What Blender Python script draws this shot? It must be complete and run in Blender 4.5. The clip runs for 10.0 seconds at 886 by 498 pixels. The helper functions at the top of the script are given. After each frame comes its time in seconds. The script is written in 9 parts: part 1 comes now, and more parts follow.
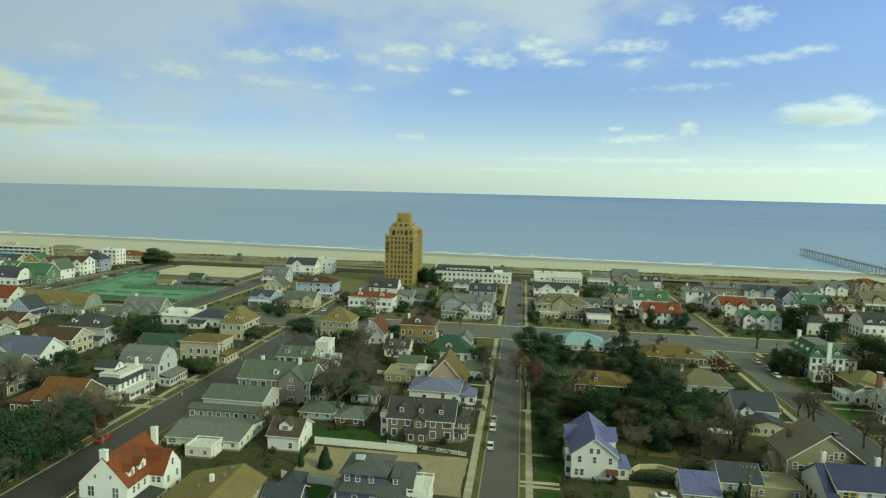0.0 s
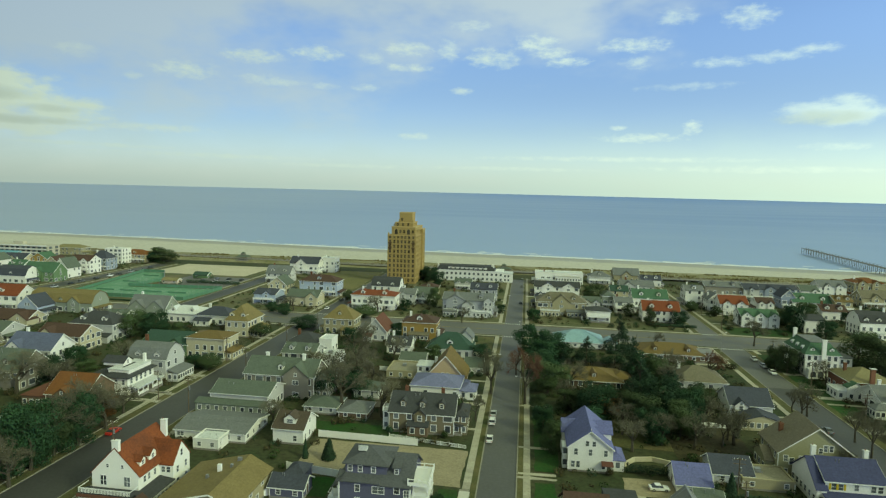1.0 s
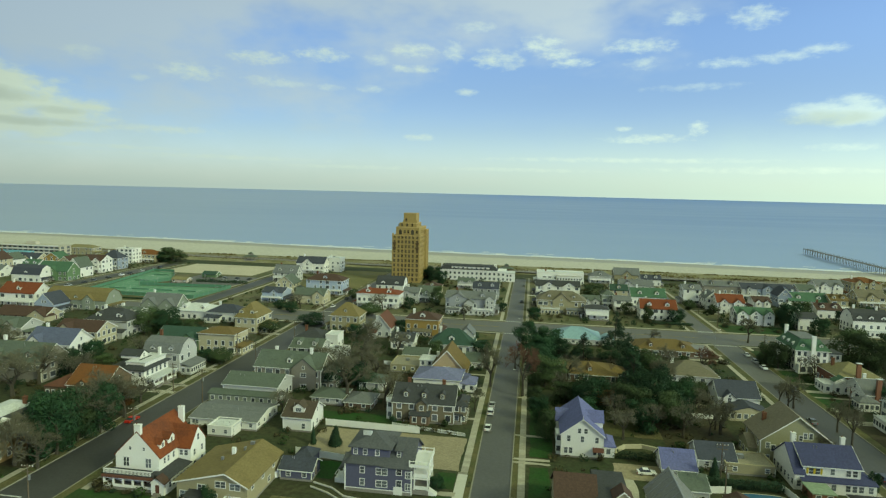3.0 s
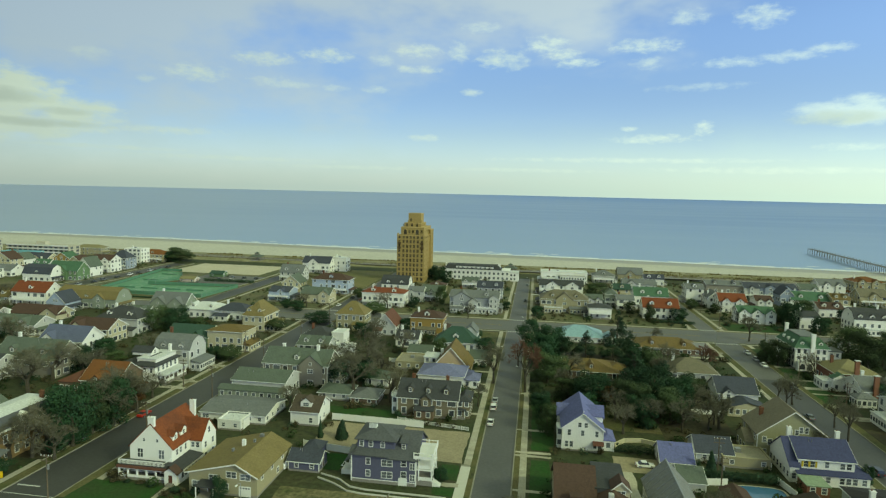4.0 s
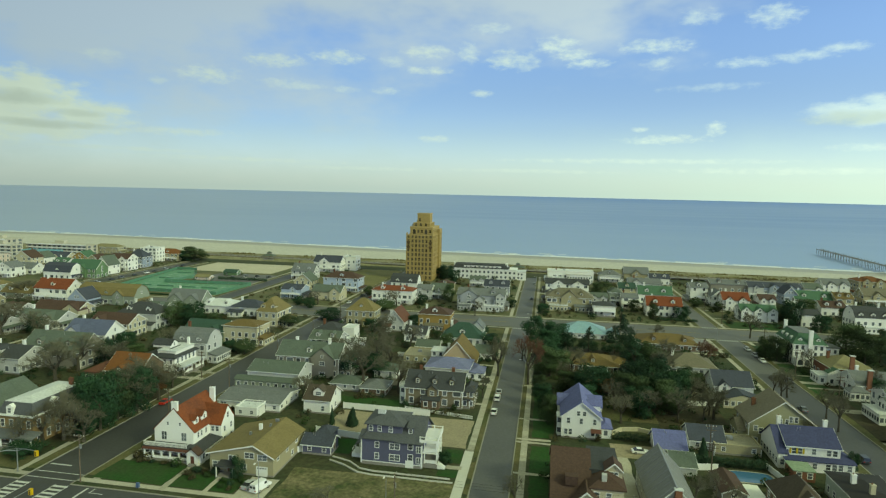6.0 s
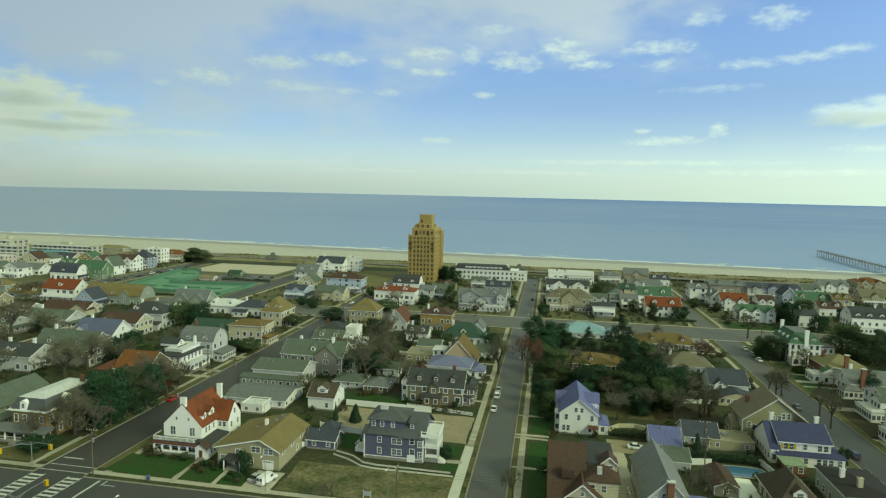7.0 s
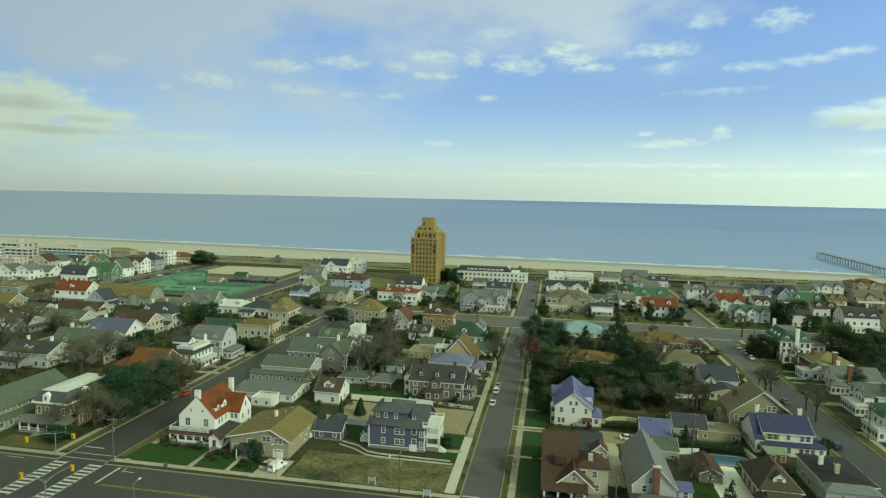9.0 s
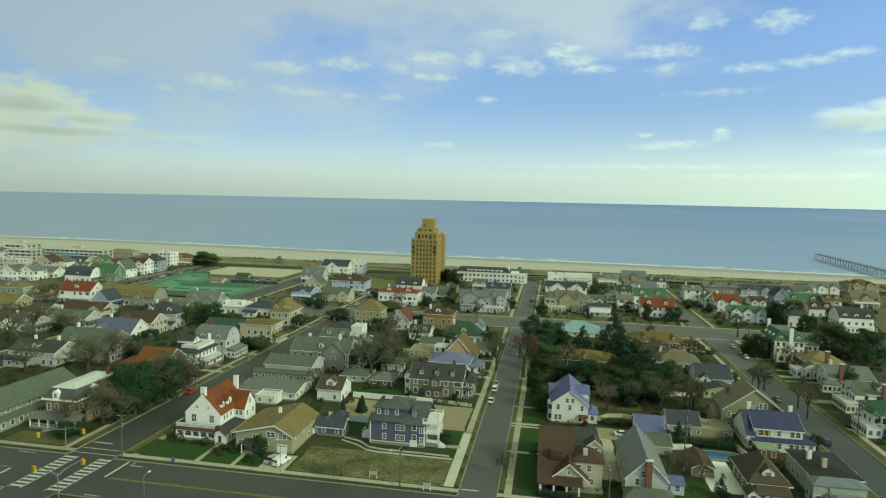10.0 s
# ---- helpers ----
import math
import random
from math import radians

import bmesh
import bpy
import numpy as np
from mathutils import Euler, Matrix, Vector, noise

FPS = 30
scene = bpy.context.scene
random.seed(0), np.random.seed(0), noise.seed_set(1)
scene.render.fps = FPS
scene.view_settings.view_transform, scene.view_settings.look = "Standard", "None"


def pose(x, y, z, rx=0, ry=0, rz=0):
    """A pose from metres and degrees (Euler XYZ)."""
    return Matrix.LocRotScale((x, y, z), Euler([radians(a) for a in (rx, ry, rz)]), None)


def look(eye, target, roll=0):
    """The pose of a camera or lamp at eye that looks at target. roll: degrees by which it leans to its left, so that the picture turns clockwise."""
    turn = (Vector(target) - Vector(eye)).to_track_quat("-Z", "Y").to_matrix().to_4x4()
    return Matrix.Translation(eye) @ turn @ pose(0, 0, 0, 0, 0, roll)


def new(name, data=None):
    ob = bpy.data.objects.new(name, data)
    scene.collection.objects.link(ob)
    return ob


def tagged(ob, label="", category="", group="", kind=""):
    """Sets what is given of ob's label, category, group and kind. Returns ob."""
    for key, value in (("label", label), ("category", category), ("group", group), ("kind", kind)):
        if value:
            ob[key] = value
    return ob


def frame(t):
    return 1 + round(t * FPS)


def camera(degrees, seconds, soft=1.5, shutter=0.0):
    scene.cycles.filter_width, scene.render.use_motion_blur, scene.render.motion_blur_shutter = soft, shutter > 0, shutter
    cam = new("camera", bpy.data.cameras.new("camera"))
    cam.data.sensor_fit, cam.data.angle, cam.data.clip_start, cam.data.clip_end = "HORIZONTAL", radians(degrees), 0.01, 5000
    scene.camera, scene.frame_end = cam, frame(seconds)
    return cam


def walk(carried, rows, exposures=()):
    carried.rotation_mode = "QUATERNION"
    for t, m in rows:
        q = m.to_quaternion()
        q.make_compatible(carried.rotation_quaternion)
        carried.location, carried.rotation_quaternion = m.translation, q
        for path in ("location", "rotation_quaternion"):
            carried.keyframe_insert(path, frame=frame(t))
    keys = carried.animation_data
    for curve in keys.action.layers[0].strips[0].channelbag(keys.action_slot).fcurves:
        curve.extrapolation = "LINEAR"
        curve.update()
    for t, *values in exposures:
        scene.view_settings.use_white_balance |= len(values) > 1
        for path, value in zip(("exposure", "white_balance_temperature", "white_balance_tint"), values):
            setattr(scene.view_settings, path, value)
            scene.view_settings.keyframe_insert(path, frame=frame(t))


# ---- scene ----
cam = camera(72.6, 10.0, 1.25)
EXPOSURES = ((0.0, 0.05, 9200, -40), (10.0, 0.05, 9200, -40))
PATH = [
    (0, (3.174, -3.139, 66.541), (2.914, -1.165, 66.351), 1.4),
    (0.5, (3.693, -5.11, 66.567), (3.431, -3.137, 66.376), 1.4),
    (1, (4.336, -7.213, 66.651), (4.067, -5.241, 66.459), 1.4),
    (1.5, (4.977, -9.417, 66.69), (4.707, -7.444, 66.501), 1.4),
    (2, (5.632, -11.563, 66.695), (5.359, -9.591, 66.504), 1.4),
    (2.5, (6.258, -13.687, 66.765), (5.979, -11.715, 66.575), 1.4),
    (4, (7.746, -19.762, 66.624), (7.444, -17.794, 66.436), 1.3),
    (4.5, (8.301, -21.687, 66.511), (7.988, -19.72, 66.323), 1.3),
    (5, (8.834, -23.683, 66.217), (8.509, -21.719, 66.031), 1.3),
    (5.5, (9.583, -25.793, 66.206), (9.252, -23.829, 66.02), 1.3),
    (7, (11.379, -32.182, 66.414), (11.037, -30.219, 66.233), 1.3),
    (7.5, (11.856, -34.212, 66.311), (11.51, -32.25, 66.134), 1.3),
    (8, (12.321, -36.292, 66.307), (11.974, -34.33, 66.131), 1.3),
    (8.5, (12.909, -38.247, 66.448), (12.559, -36.286, 66.272), 1.3),
    (9, (13.544, -40.369, 66.464), (13.192, -38.407, 66.293), 1.2),
    (9.5, (14.127, -42.437, 66.67), (13.773, -40.476, 66.501), 1.2),
    (10, (14.542, -44.64, 66.763), (14.189, -42.679, 66.596), 1.2),
]
walk(cam, [(t, look(eye, target, roll)) for t, eye, target, roll in PATH], EXPOSURES)

# ---- world, sun, exposure ----
SUN_AZ, SUN_EL = 119.0, 30.0      # degrees from +y towards +x, and above the horizon
world = bpy.data.worlds.new("sky")
scene.world = world
world.use_nodes = True
WN, WL = world.node_tree.nodes, world.node_tree.links
WN.clear()


def wnode(kind, **values):
    n = WN.new(kind)
    for k, v in values.items():
        n.inputs[k].default_value = v
    return n


def wmath(op, a, b=None, clamp=False):
    n = WN.new("ShaderNodeMath")
    n.operation, n.use_clamp = op, clamp
    for k, v in enumerate((a, b)):
        if v is None:
            continue
        if isinstance(v, (int, float)):
            n.inputs[k].default_value = v
        else:
            WL.new(v, n.inputs[k])
    return n.outputs[0]


def wramp(value, lo, hi):
    n = WN.new("ShaderNodeMapRange")
    n.interpolation_type = "SMOOTHSTEP"
    n.inputs["From Min"].default_value, n.inputs["From Max"].default_value = lo, hi
    WL.new(value, n.inputs["Value"])
    return n.outputs[0]


def wmix(fac, a, b):
    n = WN.new("ShaderNodeMix")
    n.data_type = "RGBA"
    for k, v in ((0, fac), (6, a), (7, b)):
        if isinstance(v, (int, float, tuple)):
            n.inputs[k].default_value = v
        else:
            WL.new(v, n.inputs[k])
    return n.outputs[2]


def build_sky():
    coord = WN.new("ShaderNodeTexCoord")
    sep = WN.new("ShaderNodeSeparateXYZ")
    WL.new(coord.outputs["Generated"], sep.inputs[0])
    lift = WN.new("ShaderNodeCombineXYZ")
    WL.new(sep.outputs[0], lift.inputs[0])
    WL.new(sep.outputs[1], lift.inputs[1])
    WL.new(wmath("MAXIMUM", sep.outputs[2], 0.004), lift.inputs[2])
    sky = WN.new("ShaderNodeTexSky")
    sky.sky_type, sky.sun_disc = "NISHITA", False
    sky.sun_elevation, sky.sun_rotation = radians(SUN_EL), radians(SUN_AZ)
    sky.air_density, sky.dust_density, sky.ozone_density = 1.0, 0.6, 3.0
    WL.new(lift.outputs[0], sky.inputs[0])
    az = wmath("MULTIPLY", wmath("ARCTAN2", sep.outputs[0], sep.outputs[1]), 57.2958)
    el = wmath("MULTIPLY", wmath("ARCSINE", sep.outputs[2]), 57.2958)
    flat = WN.new("ShaderNodeCombineXYZ")
    WL.new(az, flat.inputs[0])
    WL.new(wmath("MULTIPLY", el, 2.0), flat.inputs[1])

    def cloud_noise(scale, detail, rough=0.6):
        n = wnode("ShaderNodeTexNoise", Scale=scale, Detail=detail, Roughness=rough)
        WL.new(flat.outputs[0], n.inputs["Vector"])
        return n.outputs[0]
    fine, broad = cloud_noise(0.9, 6.0), cloud_noise(0.16, 4.0)
    edge = wmath("MULTIPLY", wmath("SUBTRACT", fine, 0.5), 4.2)
    billow = wmath("MULTIPLY", wmath("SUBTRACT", cloud_noise(0.42, 8.0, 0.58), 0.5), 2.9)
    total = None
    grey = None

    def cloud(a, e, wa, we, strength=0.8):
        nonlocal total, grey
        da = wmath("DIVIDE", wmath("SUBTRACT", az, a), wa)
        de = wmath("DIVIDE", wmath("SUBTRACT", el, e), we)
        large = wa > 2.2 and we > 0.9
        d = wmath("ADD", wmath("ADD", wmath("MULTIPLY", da, da), wmath("MULTIPLY", de, de)), wmath("MULTIPLY", billow, 1.05) if large else edge)
        m = wmath("MULTIPLY", wmath("SUBTRACT", 1.0, wramp(d, *((0.0, 1.25) if large else (-1.1, 1.5)))), strength)
        total = m if total is None else wmath("MAXIMUM", total, m)

    def underside(a, e, wa, we, strength):
        """Shaded belly of a large cloud."""
        nonlocal grey
        da = wmath("DIVIDE", wmath("SUBTRACT", az, a), wa)
        de = wmath("DIVIDE", wmath("SUBTRACT", el, e), we)
        d = wmath("ADD", wmath("ADD", wmath("MULTIPLY", da, da), wmath("MULTIPLY", de, de)), wmath("MULTIPLY", billow, 0.8))
        m = wmath("MULTIPLY", wmath("SUBTRACT", 1.0, wramp(d, -0.3, 1.5)), strength)
        grey = m if grey is None else wmath("MAXIMUM", grey, m)
    cloud(-25.24, 11.32, 2.76, 0.65, 0.72)
    cloud(-19.62, 11.98, 2.43, 0.60, 0.72)
    cloud(-30.91, 9.68, 2.43, 0.75, 0.72)
    cloud(-23.78, 9.41, 2.81, 0.49, 0.5)
    cloud(-11.40, 12.72, 2.29, 0.60, 0.72)
    cloud(-11.37, 11.11, 2.16, 0.37, 0.72)
    cloud(-14.62, 11.84, 1.17, 0.49, 0.5)
    cloud(-7.69, 12.65, 1.04, 0.85, 0.6)
    cloud(-4.2, 12.15, 1.9, 0.85, 0.72)
    cloud(-2.7, 12.0, 1.7, 0.85, 0.6)
    cloud(0.39, 13.36, 1.89, 0.77, 0.72)
    cloud(1.69, 12.48, 1.88, 0.60, 0.72)
    cloud(3.22, 11.73, 1.98, 0.42, 0.7)
    cloud(8.96, 12.97, 3.17, 0.57, 0.7)
    cloud(9.27, 11.57, 1.40, 0.58, 0.5)
    cloud(12.40, 15.07, 1.66, 0.66, 0.5)
    cloud(18.03, 14.68, 2.01, 0.89, 0.6)
    cloud(16.19, 11.26, 2.60, 0.44, 0.5)
    cloud(20.24, 11.47, 2.41, 0.48, 0.5)
    cloud(22.87, 11.80, 2.05, 0.41, 0.5)
    cloud(-5.67, 14.83, 1.81, 0.47, 0.5)
    cloud(14.14, 5.95, 0.88, 0.65, 0.72)
    cloud(9.85, 5.10, 3.47, 0.43, 0.72)
    cloud(22.9, 6.9, 2.5, 0.92, 0.5)
    cloud(25.2, 7.0, 3.0, 1.25, 0.55)
    cloud(-44.2, 6.6, 4.6, 2.3, 0.95)
    cloud(-39.8, 5.7, 3.6, 1.3, 0.9)
    cloud(-46.0, 5.3, 4.5, 2.4, 0.95)
    cloud(-42.5, 4.6, 5.5, 1.1, 0.8)
    cloud(-33.46, 4.74, 5.14, 0.36, 0.6)
    cloud(-38.80, 10.42, 1.72, 0.54, 0.4)
    cloud(-10.66, 4.99, 1.59, 0.32, 0.72)
    cloud(-6.44, 9.21, 0.98, 0.38, 0.6)
    cloud(-18.99, 9.18, 1.28, 0.31, 0.5)
    cloud(-15.11, 9.20, 1.31, 0.31, 0.5)
    cloud(8.00, 6.00, 0.72, 0.25, 0.6)
    cloud(-34.69, 8.88, 0.87, 0.34, 0.5)
    cloud(24.88, 4.25, 2.63, 0.32, 0.4)
    cloud(-28.0, 2.6, 9.0, 0.22, 0.45)
    cloud(-38.0, 3.1, 6.0, 0.2, 0.4)
    cloud(-17.0, 2.1, 7.0, 0.2, 0.35)
    cloud(8.0, 3.2, 12.0, 0.25, 0.5)
    cloud(20.0, 2.4, 9.0, 0.3, 0.5)
    cloud(-2.0, 2.2, 8.0, 0.2, 0.4)
    cloud(13.5, 9.4, 4.0, 0.35, 0.3)
    underside(-45.0, 6.6, 3.4, 0.6, 0.6)
    underside(-43.0, 4.7, 5.0, 0.35, 0.55)
    underside(-40.5, 5.7, 2.2, 0.3, 0.4)
    underside(23.6, 6.5, 3.2, 0.6, 0.8)
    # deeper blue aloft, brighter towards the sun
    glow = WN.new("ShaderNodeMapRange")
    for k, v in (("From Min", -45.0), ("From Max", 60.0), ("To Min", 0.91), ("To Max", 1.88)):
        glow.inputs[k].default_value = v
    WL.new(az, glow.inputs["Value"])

    def tinted(c, r, g, b):
        n = WN.new("ShaderNodeVectorMath")
        n.operation = "MULTIPLY"
        WL.new(c, n.inputs[0])
        n.inputs[1].default_value = (r, g, b)
        return n.outputs[0]

    def brighter(c, f):
        n = WN.new("ShaderNodeVectorMath")
        n.operation = "SCALE"
        WL.new(c, n.inputs[0])
        WL.new(f, n.inputs["Scale"])
        return n.outputs[0]
    clear = tinted(sky.outputs[0], 1.17, 1.0, 1.74)
    # the blue stays deep down to the haze
    haze = wmath("SUBTRACT", 1.0, wmath("MULTIPLY", wmath("MULTIPLY", wramp(el, 2.0, 6.0), wmath("SUBTRACT", 1.0, wramp(el, 8.0, 15.0))), 0.16))
    clear = brighter(clear, haze)
    veil_shape = wnode("ShaderNodeTexNoise", Scale=0.05, Detail=5.0, Roughness=0.55)
    WL.new(flat.outputs[0], veil_shape.inputs["Vector"])
    veil = wmath("MULTIPLY", wramp(wmath("ADD", wmath("ADD", veil_shape.outputs[0], wmath("MULTIPLY", el, 0.03)), wmath("MULTIPLY", az, -0.0048)), 0.80, 1.06), 0.6)
    # the high cloud closes overhead
    over = wmath("MULTIPLY", wramp(wmath("ADD", el, wmath("MULTIPLY", wmath("SUBTRACT", broad, 0.5), 14.0)), 19.0, 36.0), 0.94)
    low = wmath("MULTIPLY", wmath("SUBTRACT", 1.0, wramp(wmath("ADD", el, wmath("MULTIPLY", wmath("SUBTRACT", broad, 0.5), 2.5)), -1.5, 8.0)), 0.8)
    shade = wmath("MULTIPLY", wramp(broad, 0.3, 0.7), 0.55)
    white = wmix(shade, (6.6, 6.7, 8.5, 1), (5.7, 5.75, 7.4, 1))
    c = wmix(veil, clear, (5.5, 5.3, 7.5, 1))
    sunward = wramp(az, -20.0, 45.0)
    c = wmix(low, c, wmix(sunward, (4.25, 4.8, 6.7, 1), (5.4, 6.15, 7.7, 1)))
    c = wmix(over, c, (3.9, 4.0, 3.9, 1))
    c = wmix(wmath("MULTIPLY", total, 1.0, True), c, white)
    c = wmix(wmath("MULTIPLY", grey, 0.95), c, (3.9, 4.1, 5.5, 1))
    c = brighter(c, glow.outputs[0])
    back = wnode("ShaderNodeBackground", Strength=0.10)
    WL.new(c, back.inputs["Color"])
    out = WN.new("ShaderNodeOutputWorld")
    WL.new(back.outputs[0], out.inputs[0])


build_sky()
sun = new("sun", bpy.data.lights.new("sun", "SUN"))
sun.data.energy, sun.data.angle, sun.data.color = 1.95, radians(9), (1.0, 0.94, 0.82)
sun.matrix_world = look((0, 0, 300), (0 - 100 * math.sin(radians(SUN_AZ)), 0 - 100 * math.cos(radians(SUN_AZ)), 300 - 100 * math.tan(radians(SUN_EL))))

# ---- materials ----
def material(name, color, rough=0.8, vary=0.25, coarse=0.12, fine=2.5, bump=0.2, bands=0.0, band_axis="Z", metallic=0.0, second=None, spec=0.3, random=0.0, island=0.0):
    """Procedural surface: base colour, stains at two sizes, fine relief, and courses of boards or shingles."""
    m = bpy.data.materials.new(name)
    m.use_nodes = True
    N, L = m.node_tree.nodes, m.node_tree.links
    p = N["Principled BSDF"]
    p.inputs["Roughness"].default_value, p.inputs["Metallic"].default_value = rough, metallic
    p.inputs["Specular IOR Level"].default_value = spec
    geo = N.new("ShaderNodeNewGeometry")

    def tex(scale, detail):
        n = N.new("ShaderNodeTexNoise")
        n.inputs["Scale"].default_value, n.inputs["Detail"].default_value, n.inputs["Roughness"].default_value = scale, detail, 0.65
        L.new(geo.outputs["Position"], n.inputs["Vector"])
        return n.outputs[0]
    big, small = tex(coarse, 4.0), tex(fine, 5.0)

    def mix(fac, a, b, blend="MIX"):
        n = N.new("ShaderNodeMix")
        n.data_type, n.blend_type = "RGBA", blend
        for k, v in ((0, fac), (6, a), (7, b)):
            if isinstance(v, (int, float, tuple)):
                n.inputs[k].default_value = v
            else:
                L.new(v, n.inputs[k])
        return n.outputs[2]

    def ramp(value, lo, hi, a=0.0, b=1.0):
        n = N.new("ShaderNodeMapRange")
        for k, v in (("From Min", lo), ("From Max", hi), ("To Min", a), ("To Max", b)):
            n.inputs[k].default_value = v
        L.new(value, n.inputs["Value"])
        return n.outputs[0]
    c = (*color, 1)
    other = second or tuple(v * 0.55 for v in color)
    col = mix(ramp(big, 0.35, 0.68), c, (*other, 1)) if second else mix(ramp(big, 0.35, 0.7, 0.0, vary), c, (*other, 1))
    dark = tuple(v * (1 - 1.3 * vary) for v in (1, 1, 1))
    col = mix(ramp(small, 0.3, 0.72), mix(1.0, col, (*dark, 1), "MULTIPLY"), col)
    if random:
        info = N.new("ShaderNodeObjectInfo")
        col = mix(1.0, col, mix(info.outputs["Random"], (1 - random, 1 - random, 1 - random, 1), (1 + random, 1 + random, 1 + random, 1)), "MULTIPLY")
    if island:
        col = mix(1.0, col, mix(geo.outputs["Random Per Island"], (1 - island, 1 - island, 1 - island, 1), (1 + island, 1 + island, 1 + 0.6 * island, 1)), "MULTIPLY")
    height = small
    if bands:
        w = N.new("ShaderNodeTexWave")
        w.wave_profile, w.bands_direction = "SAW", band_axis
        w.inputs["Scale"].default_value, w.inputs["Distortion"].default_value = 0.314 / bands, 0.15
        L.new(geo.outputs["Position"], w.inputs["Vector"])
        col = mix(ramp(w.outputs[1], 0.0, 0.3, 0.16, 0.0), col, (*(v * 0.4 for v in color), 1))
        s = N.new("ShaderNodeMath")
        s.operation = "ADD"
        L.new(w.outputs[1], s.inputs[0])
        L.new(small, s.inputs[1])
        height = s.outputs[0]
    L.new(col, p.inputs["Base Color"])
    b = N.new("ShaderNodeBump")
    b.inputs["Strength"].default_value, b.inputs["Distance"].default_value = bump, 0.05
    L.new(height, b.inputs["Height"])
    L.new(b.outputs[0], p.inputs["Normal"])
    return m


WALLS = {}
ROOFS = {}


def wall_paint(key, words, color):
    WALLS[key] = (words, material("siding " + words, color, 0.75, 0.14, 0.2, 3.0, 0.25, 0.18))


def roof_cover(key, words, color, rough=0.85):
    ROOFS[key] = (words, material("roof " + words, color, rough, 0.30, 0.35, 2.2, 0.35, 0.3))


wall_paint("white", "white clapboard", (0.80, 0.79, 0.74))
wall_paint("palegrey", "pale grey clapboard", (0.52, 0.52, 0.50))
wall_paint("grey", "grey shingle", (0.36, 0.37, 0.39))
wall_paint("taupe", "taupe shingle", (0.25, 0.23, 0.19))
wall_paint("tan", "tan stucco", (0.36, 0.325, 0.205))
wall_paint("tanpink", "sand-coloured stucco", (0.50, 0.38, 0.24))
wall_paint("cream", "cream clapboard", (0.52, 0.475, 0.335))
wall_paint("yellow", "ochre yellow clapboard", (0.33, 0.225, 0.075))
wall_paint("olive", "olive shingle", (0.31, 0.30, 0.18))
wall_paint("brown", "brown shingle", (0.17, 0.12, 0.08))
wall_paint("brownshingle", "weathered brown shingle", (0.19, 0.16, 0.105))
wall_paint("brick", "red brick", (0.22, 0.10, 0.06))
wall_paint("purple", "slate purple clapboard", (0.105, 0.107, 0.17))
wall_paint("paleblue", "pale blue clapboard", (0.40, 0.46, 0.58))
wall_paint("hotel", "pale cream concrete", (0.50, 0.47, 0.38))
wall_paint("greyblue", "grey-blue shingle", (0.28, 0.32, 0.40))
wall_paint("greengrey", "grey-green shingle", (0.28, 0.31, 0.25))
wall_paint("green", "green clapboard", (0.14, 0.22, 0.11))
wall_paint("teal", "pale teal stucco", (0.22, 0.42, 0.48))
wall_paint("sage", "pale sage clapboard", (0.42, 0.46, 0.38))
wall_paint("pinkwhite", "pinkish white stucco", (0.62, 0.52, 0.45))
roof_cover("white", "white membrane", (0.72, 0.74, 0.72), 0.6)
roof_cover("grey", "grey shingle", (0.19, 0.20, 0.20))
roof_cover("metal", "weathered grey metal", (0.235, 0.235, 0.215), 0.55)
roof_cover("darkgrey", "dark grey shingle", (0.065, 0.068, 0.072))
roof_cover("black", "black felt", (0.035, 0.033, 0.033))
roof_cover("greengrey", "grey-green shingle", (0.13, 0.155, 0.125))
roof_cover("darkgreen", "dark green shingle", (0.05, 0.095, 0.07))
roof_cover("green", "green tile", (0.088, 0.168, 0.10))
roof_cover("slate", "slate grey shingle", (0.068, 0.075, 0.10))
roof_cover("slateblue", "slate blue shingle", (0.13, 0.145, 0.23))
roof_cover("lilac", "lilac-blue shingle", (0.20, 0.21, 0.36))
roof_cover("blue", "violet-blue shingle", (0.155, 0.165, 0.36))
roof_cover("navy", "navy blue shingle", (0.06, 0.066, 0.15))
roof_cover("red", "red tile", (0.215, 0.062, 0.026))
roof_cover("redbrown", "red-brown shingle", (0.155, 0.068, 0.045))
roof_cover("orange", "orange-brown shingle", (0.20, 0.085, 0.028))
roof_cover("ochre", "ochre shingle", (0.185, 0.132, 0.05))
roof_cover("mustard", "mustard shingle", (0.225, 0.18, 0.078))
roof_cover("tan", "tan shingle", (0.27, 0.24, 0.125))
roof_cover("tangrey", "tan gravel", (0.34, 0.31, 0.23))
roof_cover("brown", "brown shingle", (0.092, 0.056, 0.042))
roof_cover("darkbrown", "dark brown shingle", (0.095, 0.075, 0.055))
roof_cover("greybrown", "grey-brown shingle", (0.20, 0.18, 0.125))
roof_cover("tealroof", "turquoise coated", (0.31, 0.47, 0.53), 0.5)
roof_cover("cream", "cream gravel", (0.55, 0.52, 0.42))
roof_cover("iceblue", "pale blue-grey shingle", (0.21, 0.24, 0.255))
roof_cover("olivebrown", "olive brown shingle", (0.24, 0.21, 0.15))
roof_cover("ashgrey", "ash grey shingle", (0.11, 0.115, 0.122))
roof_cover("palegreen", "pale green coated", (0.30, 0.38, 0.26), 0.6)
roof_cover("teal", "teal coated", (0.16, 0.36, 0.42))

